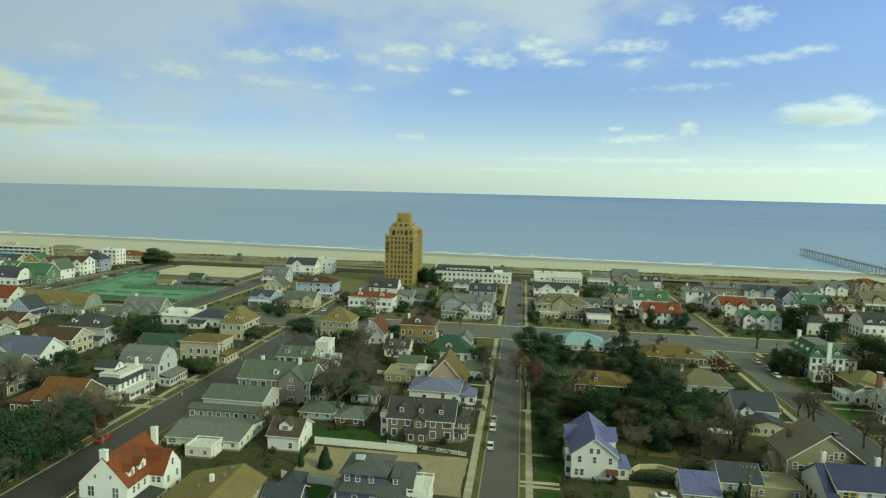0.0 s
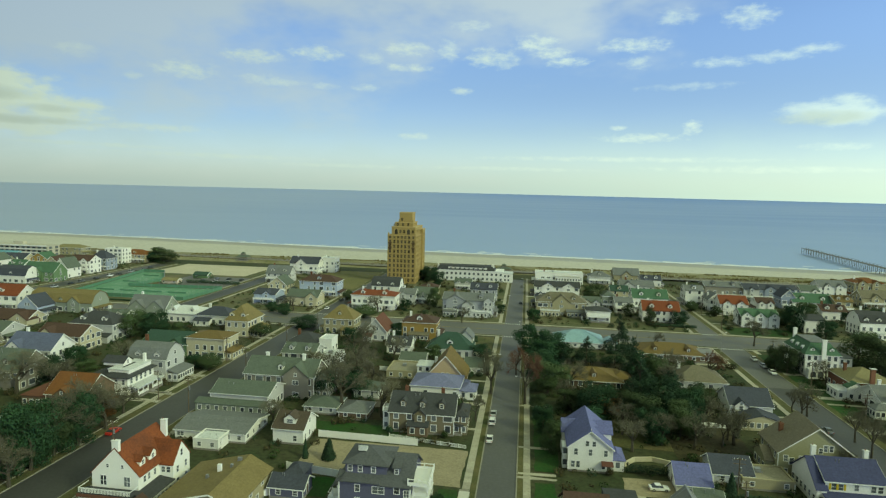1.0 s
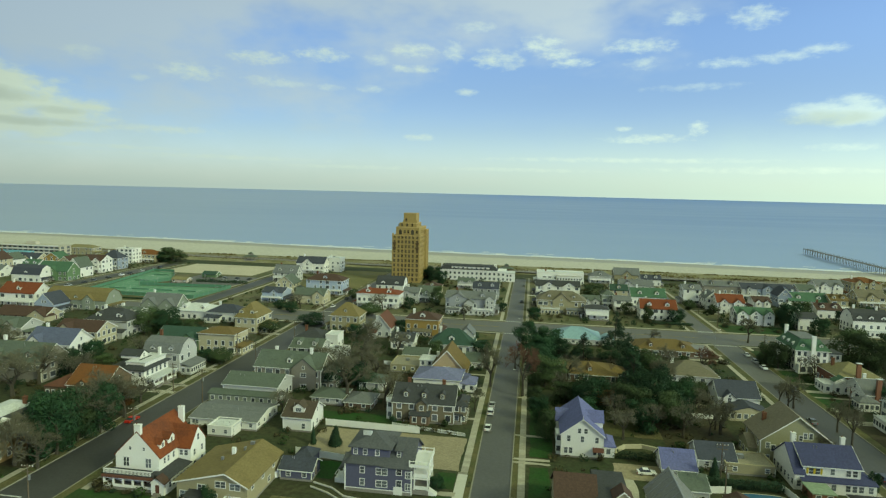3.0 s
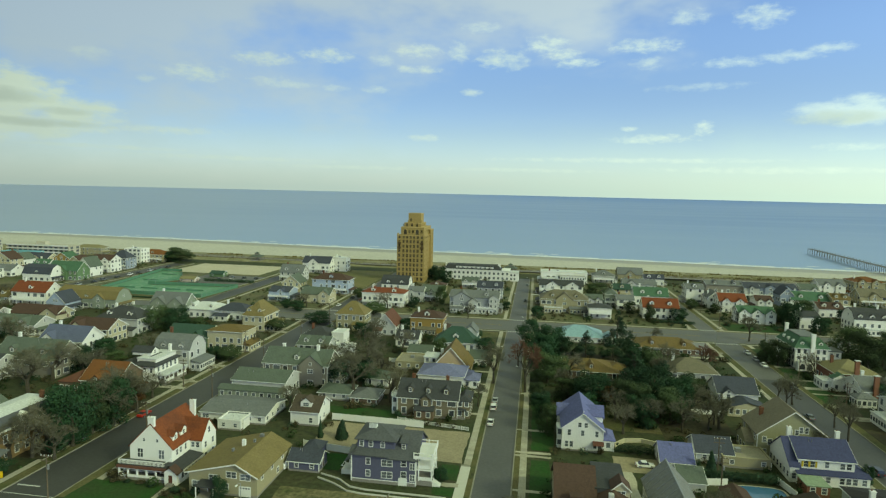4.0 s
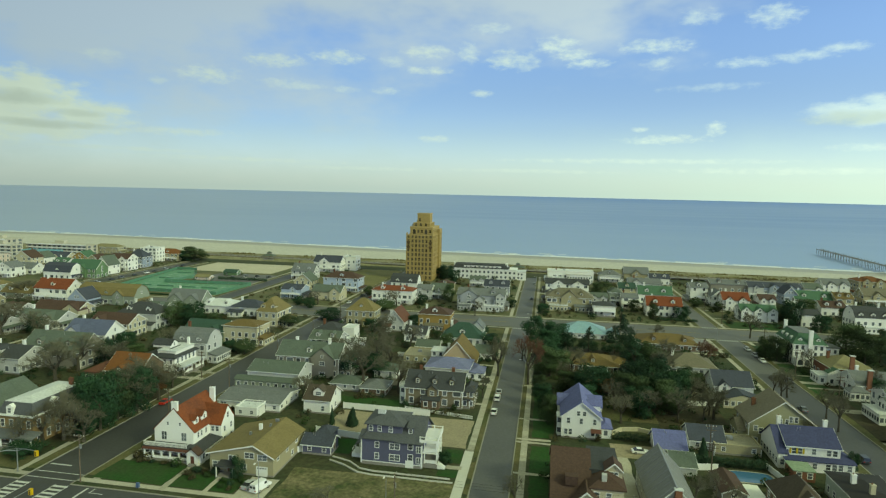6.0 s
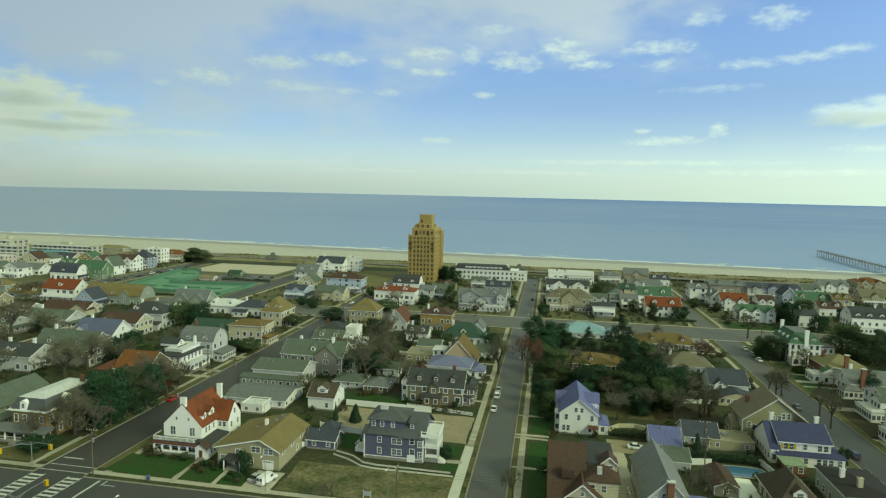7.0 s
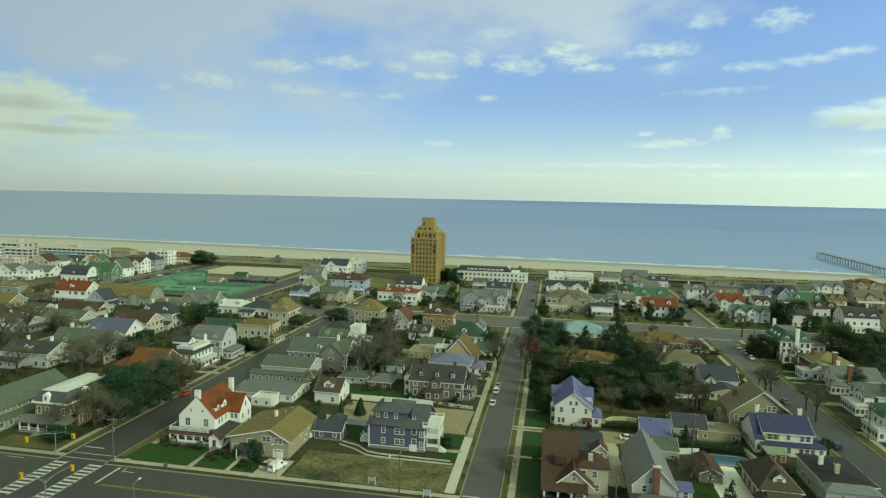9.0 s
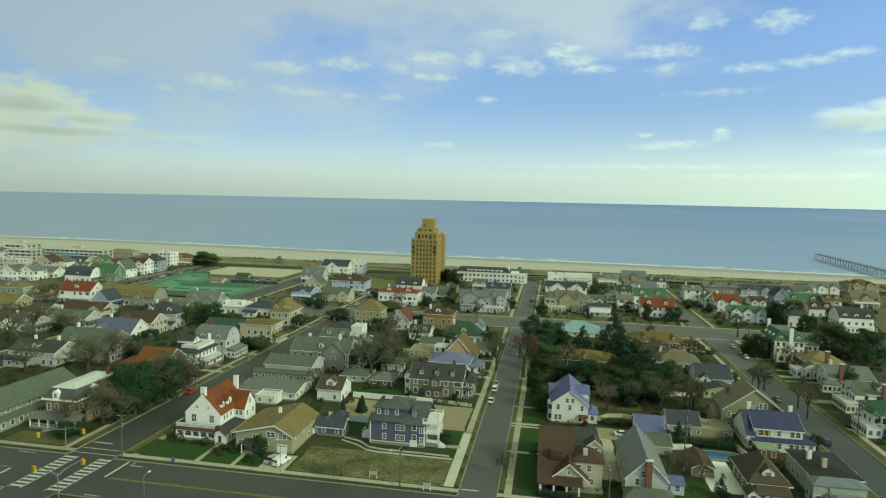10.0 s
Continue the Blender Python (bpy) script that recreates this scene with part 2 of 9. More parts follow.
TRIM = material("white trim", (0.78, 0.78, 0.74), 0.55, 0.10, 0.5, 4.0, 0.05)
STUCCO = material("white stucco", (0.80, 0.79, 0.74), 0.85, 0.10, 0.25, 5.0, 0.12)
WORNTILE = material("weathered red tile", (0.235, 0.068, 0.024), 0.85, 0.3, 0.22, 2.2, 0.5, 0.35, second=(0.135, 0.047, 0.024))
STONE = material("foundation block", (0.30, 0.28, 0.25), 0.9, 0.3, 0.5, 4.0, 0.3)
BRICK = material("chimney brick", (0.21, 0.095, 0.055), 0.9, 0.35, 0.8, 6.0, 0.4, 0.08)
DOOR = material("door paint", (0.12, 0.05, 0.035), 0.5, 0.2, 0.5, 4.0, 0.1)
DECK = material("porch boards", (0.30, 0.28, 0.25), 0.8, 0.3, 0.5, 4.0, 0.3, 0.14, "X")
ASPHALT = material("asphalt", (0.072, 0.072, 0.072), 0.62, 0.25, 0.045, 1.2, 0.15, second=(0.050, 0.050, 0.050), spec=0.5)
BLEACHED = material("sun-bleached asphalt", (0.106, 0.106, 0.104), 0.62, 0.22, 0.05, 1.2, 0.15, second=(0.084, 0.084, 0.082), spec=0.5)
CONCRETE = material("pavement concrete", (0.43, 0.405, 0.325), 0.9, 0.25, 0.25, 2.0, 0.2, random=0.14)
KERB = material("kerb concrete", (0.31, 0.295, 0.24), 0.9, 0.25, 0.25, 2.0, 0.2)
# serves the cross avenue, the car park and the broad street's sheen-lightened far stretch
PALEASPHALT = material("pale worn asphalt", (0.145, 0.145, 0.14), 0.7, 0.22, 0.04, 1.2, 0.15, second=(0.115, 0.115, 0.11), spec=0.4)
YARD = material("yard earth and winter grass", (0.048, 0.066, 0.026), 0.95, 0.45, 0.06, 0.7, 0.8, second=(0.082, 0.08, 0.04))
# paler yard colour for the blocks beyond the cross avenue
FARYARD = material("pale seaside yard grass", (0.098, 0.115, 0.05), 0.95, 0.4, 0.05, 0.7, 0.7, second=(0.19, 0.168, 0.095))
LAWN = material("green lawn", (0.026, 0.085, 0.013), 0.95, 0.35, 0.12, 1.6, 0.8, second=(0.042, 0.066, 0.02))
VERGE = material("verge grass", (0.085, 0.098, 0.034), 0.95, 0.35, 0.12, 1.6, 0.8, second=(0.165, 0.14, 0.068))
SEAGRASS = material("dry seaside grass", (0.15, 0.15, 0.055), 0.95, 0.35, 0.05, 0.9, 0.6, second=(0.22, 0.195, 0.085))
DIRT = material("bare lot", (0.26, 0.225, 0.125), 0.95, 0.5, 0.16, 1.1, 0.9, second=(0.07, 0.092, 0.03))
NEWCONC = material("new concrete", (0.54, 0.53, 0.47), 0.85, 0.1, 0.3, 2.0, 0.1)
GRAVEL = material("gravel yard", (0.36, 0.31, 0.21), 0.95, 0.3, 0.2, 2.0, 0.5)
SANDLOT = material("sandy lot", (0.56, 0.51, 0.39), 0.95, 0.25, 0.06, 0.8, 0.5)
SAND = material("beach sand", (0.56, 0.54, 0.47), 0.95, 0.22, 0.012, 0.3, 0.4)
WETSAND = material("wet sand", (0.34, 0.32, 0.26), 0.5, 0.15, 0.02, 0.3, 0.2)
DUNE = material("dune grass ground", (0.20, 0.19, 0.085), 0.95, 0.4, 0.035, 0.4, 0.8, second=(0.36, 0.33, 0.21))
COURT = material("green court", (0.13, 0.275, 0.17), 0.8, 0.2, 0.05, 1.0, 0.05, second=(0.155, 0.295, 0.195))
PAINT = material("road paint", (0.66, 0.66, 0.62), 0.7, 0.3, 0.4, 3.0, 0.1)
YELLOW = material("yellow road paint", (0.45, 0.32, 0.05), 0.7, 0.3, 0.4, 3.0, 0.1)
POLEWOOD = material("pole timber", (0.15, 0.12, 0.085), 0.9, 0.3, 1.0, 5.0, 0.4)
PIERWOOD = material("pier timber", (0.21, 0.20, 0.18), 0.9, 0.3, 0.5, 4.0, 0.4)
STEEL = material("galvanised steel", (0.36, 0.37, 0.38), 0.45, 0.15, 1.0, 5.0, 0.1, metallic=0.7)
SIGNAL = material("signal yellow", (0.62, 0.42, 0.03), 0.5, 0.15, 1.0, 5.0, 0.05)
BARK = material("bark", (0.085, 0.075, 0.055), 0.95, 0.35, 0.8, 6.0, 0.6)
TWIG = material("twigs", (0.165, 0.155, 0.11), 0.95, 0.3, 0.5, 3.0, 0.2, random=0.2)
TWIGRED = material("russet twigs", (0.20, 0.11, 0.075), 0.95, 0.3, 0.5, 3.0, 0.2, random=0.2)
LEAF = material("evergreen leaves", (0.03, 0.072, 0.032), 0.85, 0.3, 0.25, 2.0, 0.3, random=0.3, island=0.3)
PINE = material("pine needles", (0.036, 0.07, 0.038), 0.85, 0.3, 0.3, 2.0, 0.3, random=0.25, island=0.3)
LIGHTLEAF = material("lighter evergreen leaves", (0.066, 0.098, 0.04), 0.85, 0.3, 0.25, 2.0, 0.3, random=0.3, island=0.2)
HEDGE = material("hedge leaves", (0.035, 0.065, 0.018), 0.8, 0.4, 0.5, 2.5, 0.3, random=0.3, island=0.45)
RUST = material("dry leaves", (0.17, 0.085, 0.03), 0.85, 0.4, 0.4, 2.0, 0.3, random=0.3, island=0.5)
BRUSH = material("dry brush", (0.085, 0.075, 0.04), 0.95, 0.4, 0.3, 2.0, 0.3, island=0.5)
TYRE = material("tyre rubber", (0.02, 0.02, 0.02), 0.9, 0.2, 1.0, 5.0, 0.1)
RIM = material("alloy rim", (0.5, 0.5, 0.5), 0.35, 0.1, 1.0, 5.0, 0.0, metallic=0.9)
LAMPRED = material("tail lamp", (0.4, 0.02, 0.015), 0.3, 0.1, 1.0, 5.0, 0.0)
POOLWATER = material("pool water", (0.065, 0.15, 0.27), 0.12, 0.1, 0.3, 1.0, 0.05, spec=0.5)
TOWERSTONE = material("tower tan brick", (0.36, 0.265, 0.105), 0.85, 0.14, 0.06, 1.5, 0.2, 0.3)
TOWERTRIM = material("tower pale stone", (0.46, 0.345, 0.155), 0.85, 0.14, 0.1, 1.5, 0.2)
TOWERDARK = material("tower dark terracotta", (0.11, 0.07, 0.03), 0.85, 0.2, 0.2, 1.5, 0.2)
CANVAS = material("green windscreen mesh", (0.115, 0.235, 0.155), 0.8, 0.2, 0.2, 3.0, 0.1)


def glass(name, color, rough=0.08):
    m = bpy.data.materials.new(name)
    m.use_nodes = True
    p = m.node_tree.nodes["Principled BSDF"]
    info = m.node_tree.nodes.new("ShaderNodeObjectInfo")
    r = m.node_tree.nodes.new("ShaderNodeMix")
    r.data_type = "RGBA"
    r.inputs[6].default_value, r.inputs[7].default_value = (*color, 1), (*(min(1, v * 3 + 0.02) for v in color), 1)
    m.node_tree.links.new(info.outputs["Random"], r.inputs[0])
    m.node_tree.links.new(r.outputs[2], p.inputs["Base Color"])
    p.inputs["Roughness"].default_value, p.inputs["Specular IOR Level"].default_value = rough, 0.6
    return m


GLASS = glass("window glass", (0.042, 0.047, 0.052))
CARGLASS = glass("car glass", (0.012, 0.014, 0.016))
TOWERGLASS = glass("tower window glass", (0.022, 0.018, 0.012))


def car_paint(name, color):
    return material(name, color, 0.3, 0.06, 0.5, 4.0, 0.0, spec=0.5)


CARPAINT = {"white": car_paint("white car paint", (0.75, 0.75, 0.74)), "silver": car_paint("silver car paint", (0.42, 0.43, 0.44)),
            "red": car_paint("red car paint", (0.42, 0.03, 0.02)), "dark": car_paint("dark car paint", (0.035, 0.04, 0.05)),
            "grey": car_paint("grey car paint", (0.16, 0.17, 0.18)), "blue": car_paint("blue car paint", (0.06, 0.10, 0.2))}


def water_material():
    m = bpy.data.materials.new("sea water")
    m.use_nodes = True
    N, L = m.node_tree.nodes, m.node_tree.links
    p = N["Principled BSDF"]
    geo = N.new("ShaderNodeNewGeometry")
    sep = N.new("ShaderNodeSeparateXYZ")
    L.new(geo.outputs["Position"], sep.inputs[0])
    mapping = N.new("ShaderNodeMapping")
    mapping.inputs["Scale"].default_value = (0.16, 1.0, 1.0)
    mapping.inputs["Rotation"].default_value = (0, 0, radians(6))
    L.new(geo.outputs["Position"], mapping.inputs["Vector"])
    n1, n2 = N.new("ShaderNodeTexNoise"), N.new("ShaderNodeTexNoise")
    n1.inputs["Scale"].default_value, n1.inputs["Detail"].default_value = 0.12, 8.0
    n2.inputs["Scale"].default_value, n2.inputs["Detail"].default_value = 0.009, 9.0
    for n in (n1, n2):
        L.new(mapping.outputs[0], n.inputs["Vector"])
    mix = N.new("ShaderNodeMix")
    mix.data_type = "RGBA"
    mix.inputs[6].default_value, mix.inputs[7].default_value = (0.045, 0.13, 0.37, 1), (0.25, 0.32, 0.47, 1)
    L.new(n2.outputs[0], mix.inputs[0])
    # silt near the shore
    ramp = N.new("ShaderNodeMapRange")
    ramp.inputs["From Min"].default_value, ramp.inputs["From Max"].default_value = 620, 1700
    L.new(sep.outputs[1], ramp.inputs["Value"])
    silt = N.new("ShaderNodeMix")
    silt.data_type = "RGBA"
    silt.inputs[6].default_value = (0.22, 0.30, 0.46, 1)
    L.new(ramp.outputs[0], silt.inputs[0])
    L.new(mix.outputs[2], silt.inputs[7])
    # darker, bluer colour towards the horizon
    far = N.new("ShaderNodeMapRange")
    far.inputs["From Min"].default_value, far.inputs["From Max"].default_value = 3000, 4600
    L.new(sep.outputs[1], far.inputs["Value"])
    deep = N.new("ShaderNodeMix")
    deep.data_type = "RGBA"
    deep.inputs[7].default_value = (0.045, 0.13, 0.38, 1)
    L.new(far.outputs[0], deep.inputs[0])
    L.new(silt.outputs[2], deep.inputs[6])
    # the sky's reflection painted into the colour: paler grey water towards -x
    sky_sheen = N.new("ShaderNodeMapRange")
    sky_sheen.interpolation_type = "SMOOTHSTEP"
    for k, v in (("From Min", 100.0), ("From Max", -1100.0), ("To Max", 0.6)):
        sky_sheen.inputs[k].default_value = v
    L.new(sep.outputs[0], sky_sheen.inputs["Value"])
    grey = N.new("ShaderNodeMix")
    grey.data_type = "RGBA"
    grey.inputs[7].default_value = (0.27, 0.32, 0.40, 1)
    L.new(sky_sheen.outputs[0], grey.inputs[0])
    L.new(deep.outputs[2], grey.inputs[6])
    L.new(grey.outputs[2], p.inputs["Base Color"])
    p.inputs["Roughness"].default_value, p.inputs["Specular IOR Level"].default_value = 0.35, 0.3
    b = N.new("ShaderNodeBump")
    b.inputs["Strength"].default_value, b.inputs["Distance"].default_value = 0.5, 0.6
    L.new(n1.outputs[0], b.inputs["Height"])
    L.new(b.outputs[0], p.inputs["Normal"])
    return m


SEA = water_material()
FOAM = material("surf foam", (0.82, 0.84, 0.84), 0.7, 0.2, 0.1, 1.0, 0.3)

# ---- mesh helpers ----
GROUND = 0.15     # height of the blocks above the carriageway


class Shape:
    """Collects boxes, prisms and tubes into one mesh."""

    def __init__(self):
        self.v, self.f, self.m = [], [], []

    def add(self, verts, faces, slot=0):
        n = len(self.v)
        self.v += [tuple(p) for p in verts]
        self.f += [tuple(n + i for i in f) for f in faces]
        self.m += [slot] * len(faces)
        return self

    def box(self, x0, x1, y0, y1, z0, z1, slot=0):
        return self.add([(x, y, z) for z in (z0, z1) for x, y in ((x0, y0), (x1, y0), (x1, y1), (x0, y1))],
                        [(3, 2, 1, 0), (4, 5, 6, 7), (0, 1, 5, 4), (1, 2, 6, 5), (2, 3, 7, 6), (3, 0, 4, 7)], slot)

    def prism(self, profile, axis, a, b, slot=0):
        """A profile of (u, z) points, counter-clockwise, drawn out along axis 'x' or 'y' (or 'z': (x, y) points) from a to b."""
        n = len(profile)
        if axis == "x":
            p = [(a, u, z) for u, z in profile] + [(b, u, z) for u, z in profile]
        elif axis == "y":
            p = [(u, a, z) for u, z in profile] + [(u, b, z) for u, z in profile]
        else:
            p = [(u, w, a) for u, w in profile] + [(u, w, b) for u, w in profile]
        flip = axis != "y"
        sides = [(i, (i + 1) % n, n + (i + 1) % n, n + i) for i in range(n)]
        faces = sides + [tuple(range(n))[::-1], tuple(range(n, 2 * n))]
        if not flip:
            faces = [f[::-1] for f in faces]
        return self.add(p, faces, slot)

    def tube(self, points, radii, sides=6, slot=0):
        rings = []
        for k, (p, r) in enumerate(zip(points, radii)):
            p = Vector(p)
            d = (Vector(points[min(k + 1, len(points) - 1)]) - Vector(points[max(k - 1, 0)])).normalized()
            u = d.orthogonal().normalized()
            w = d.cross(u)
            rings.append([p + (u * math.cos(a) + w * math.sin(a)) * r for a in (2 * math.pi * i / sides for i in range(sides))])
        verts = [q for ring in rings for q in ring]
        faces = [(k * sides + i, k * sides + (i + 1) % sides, (k + 1) * sides + (i + 1) % sides, (k + 1) * sides + i)
                 for k in range(len(points) - 1) for i in range(sides)]
        faces += [tuple(range(sides))[::-1], tuple(range((len(points) - 1) * sides, len(points) * sides))]
        return self.add(verts, faces, slot)

    def mesh(self, name, *mats, smooth=False):
        me = bpy.data.meshes.new(name)
        me.from_pydata(self.v, [], self.f)
        for m in mats:
            me.materials.append(m)
        if len(mats) > 1:
            me.polygons.foreach_set("material_index", self.m)
        if smooth:
            me.polygons.foreach_set("use_smooth", [True] * len(me.polygons))
        me.update()
        return me


def put(name, mesh, parent=None, at=(0, 0, 0), turn=0.0, label="", scale=1.0):
    """Links a mesh as one object under a thing or a part."""
    ob = new(name, mesh)
    ob.matrix_local = pose(*at, 0, 0, turn) @ Matrix.Scale(scale, 4)
    ob.parent = parent
    if label:
        ob["label"] = label
    return ob


def part(name, shape, mat, parent, label="", smooth=False):
    return put(name, shape.mesh(name, mat, smooth=smooth), parent, label=label)


def thing(name, x, y, z=GROUND, turn=0.0, label="", category="", group="", kind=""):
    ob = new(name)
    ob.matrix_world = pose(x, y, z, 0, 0, turn)
    return tagged(ob, label, category, group, kind)


# ---- windows, doors, porches, dormers, chimneys ----
SHARED = {}


def grid_frame(xs, zs, front, back):
    """A frame with openings between the odd and the next grid lines, in one connected piece."""
    s = Shape()
    nx, nz = len(xs), len(zs)
    s.v = [(x, y, z) for y in (front, back) for z in zs for x in xs]
    at = lambda i, k, side: side * nx * nz + k * nx + i
    solid = lambda i, k: 0 <= i < nx - 1 and 0 <= k < nz - 1 and not (i % 2 and k % 2)
    for k in range(nz - 1):
        for i in range(nx - 1):
            if not solid(i, k):
                continue
            s.f.append((at(i, k, 0), at(i + 1, k, 0), at(i + 1, k + 1, 0), at(i, k + 1, 0)))
            for di, dk, e in ((-1, 0, ((i, k + 1), (i, k))), (1, 0, ((i + 1, k), (i + 1, k + 1))), (0, -1, ((i, k), (i + 1, k))), (0, 1, ((i + 1, k + 1), (i, k + 1)))):
                if not solid(i + di, k + dk):
                    (a, b), (c, d) = e
                    s.f.append((at(c, d, 0), at(a, b, 0), at(a, b, 1), at(c, d, 1)))
    s.m = [0] * len(s.f)
    return s


def window_meshes(w, h, lights, trim, pane):
    key = ("window", w, h, lights, trim.name, pane.name)
    if key not in SHARED:
        t, m = 0.13, 0.05
        xs = [-w / 2 - t, -w / 2]
        for k in range(1, lights):
            xs += [-w / 2 + w * k / lights - m, -w / 2 + w * k / lights + m]
        xs += [w / 2, w / 2 + t]
        s = grid_frame(xs, [-t, 0, h * 0.5 - m / 2, h * 0.5 + m / 2, h, h + t], -0.07, 0.05)
        g = Shape().box(-w / 2, w / 2, -0.02, 0.04, 0, h)
        SHARED[key] = (s.mesh("window", trim), g.mesh("pane", pane))
    return SHARED[key]


TURN = {"-y": 0.0, "+x": 90.0, "+y": 180.0, "-x": -90.0}


def window(parent, face, along, out, z, w=0.9, h=1.4, lights=1, trim=None, pane=None, far=False):
    """A window on a face of a body: along the face, at a distance out from the body's middle."""
    if far:
        key = ("far", w, h)
        if key not in SHARED:
            s = Shape().box(-w / 2 - 0.19, w / 2 + 0.19, -0.05, 0.04, -0.19, h + 0.19, 0).box(-w / 2, w / 2, -0.07, 0.0, 0, h, 1)
            SHARED[key] = s.mesh("window", TRIM, GLASS)
        frame_mesh, pane_mesh = SHARED[key], None
    else:
        frame_mesh, pane_mesh = window_meshes(w, h, lights, trim or TRIM, pane or GLASS)
    at = {"-y": (along, -out, z), "+y": (along, out, z), "+x": (out, along, z), "-x": (-out, along, z)}[face]
    ob = put("window", frame_mesh, parent, at, TURN[face])
    if pane_mesh:
        put("pane", pane_mesh, ob)
    return ob


def door(parent, face, along, out, z=0.0):
    if "door" not in SHARED:
        s = Shape().box(-0.62, -0.48, -0.08, 0.05, 0, 2.15).box(0.48, 0.62, -0.08, 0.05, 0, 2.15).box(-0.62, 0.62, -0.08, 0.05, 2.05, 2.2)
        SHARED["door"] = (s.mesh("door", TRIM), Shape().box(-0.48, 0.48, -0.03, 0.04, 0, 2.05).mesh("leaf", DOOR))
    at = {"-y": (along, -out, z), "+y": (along, out, z), "+x": (out, along, z), "-x": (-out, along, z)}[face]
    ob = put("door", SHARED["door"][0], parent, at, TURN[face])
    put("leaf", SHARED["door"][1], ob)


def chimney(parent, x, y, z0, z1, mat=None, w=0.95, d=0.75):
    m = mat or BRICK
    ob = put("chimney", Shape().box(x - w / 2, x + w / 2, y - d / 2, y + d / 2, z0, z1).mesh("chimney", m), parent)
    cap = Shape().box(x - w / 2 - 0.09, x + w / 2 + 0.09, y - d / 2 - 0.09, y + d / 2 + 0.09, z1, z1 + 0.16)
    put("chimney_cap", cap.mesh("chimney_cap", m), ob)
    if parent.matrix_basis.translation.y > 165:
        return
    pots = Shape().tube([(x - w / 5, y, z1 + 0.16), (x - w / 5, y, z1 + 0.5)], [0.13, 0.11], 8)
    put("chimney_pot", pots.mesh("chimney_pot", BRICK), ob)


def gable_roof(shape, axis, a, b, half, ze, zr, over=0.45, thick=0.22, centre=0.0):
    """Two sloping slabs meeting on a ridge along axis."""
    s = (zr - ze) / half
    lo = ze - over * s
    for sign in (-1, 1):
        p = [(centre, zr - thick), (centre + sign * (half + over), lo - thick), (centre + sign * (half + over), lo), (centre, zr)]
        if sign < 0:
            p = p[::-1]
        shape.prism(p, axis, a - over, b + over)
    return shape


def hip_roof(w, d, ze, zr, over=0.5, thick=0.22):
    hw, hd = w / 2 + over, d / 2 + over
    ridge = max(hw, hd) - min(hw, hd)
    along_x = hw >= hd
    r0, r1 = ((-ridge, 0, zr), (ridge, 0, zr)) if along_x else ((0, -ridge, zr), (0, ridge, zr))
    b = [(-hw, -hd), (hw, -hd), (hw, hd), (-hw, hd)]
    verts = [(x, y, ze - thick) for x, y in b] + [(x, y, ze) for x, y in b] + [r0, r1]
    side = [(0, 1, 5, 4), (1, 2, 6, 5), (2, 3, 7, 6), (3, 0, 4, 7), (3, 2, 1, 0)]
    if along_x:
        top = [(4, 5, 9, 8), (5, 6, 9), (6, 7, 8, 9), (7, 4, 8)]
    else:
        top = [(4, 5, 8), (5, 6, 9, 8), (6, 7, 9), (7, 4, 8, 9)]
    return Shape().add(verts, side + top)


def fascia(parent, w, d, z, over):
    s = Shape()
    a, b = w / 2 + over, d / 2 + over
    for y0, y1 in ((-b - 0.06, -b), (b, b + 0.06)):
        s.box(-a - 0.06, a + 0.06, y0, y1, z - 0.2, z)
    for x0, x1 in ((-a - 0.06, -a), (a, a + 0.06)):
        s.box(x0, x1, -b, b, z - 0.2, z)
    part("gutter", s, TRIM, parent)


def dormer(parent, x, y, z, w, h, depth, wall, roof, face="-y"):
    """A small gabled dormer whose window wall stands at y."""
    peak = h + w * 0.38
    s = Shape().prism([(x - w / 2, z - 0.6), (x + w / 2, z - 0.6), (x + w / 2, z + h), (x, z + peak), (x - w / 2, z + h)], "y", y, y + depth)
    ob = part("dormer", s, wall, parent)
    r = gable_roof(Shape(), "y", y, y + depth - 0.3, w / 2, z + h + 0.12, z + peak + 0.15, 0.22, 0.14, x)
    part("dormer_roof", r, roof, ob)
    fm, pm = window_meshes(round(w * 0.5, 1), round(h * 0.75, 1), 1, TRIM, GLASS)
    put("window", fm, ob, (x, y - 0.01, z + 0.15), 0)
    put("pane", pm, ob, (x, y - 0.01, z + 0.15), 0)


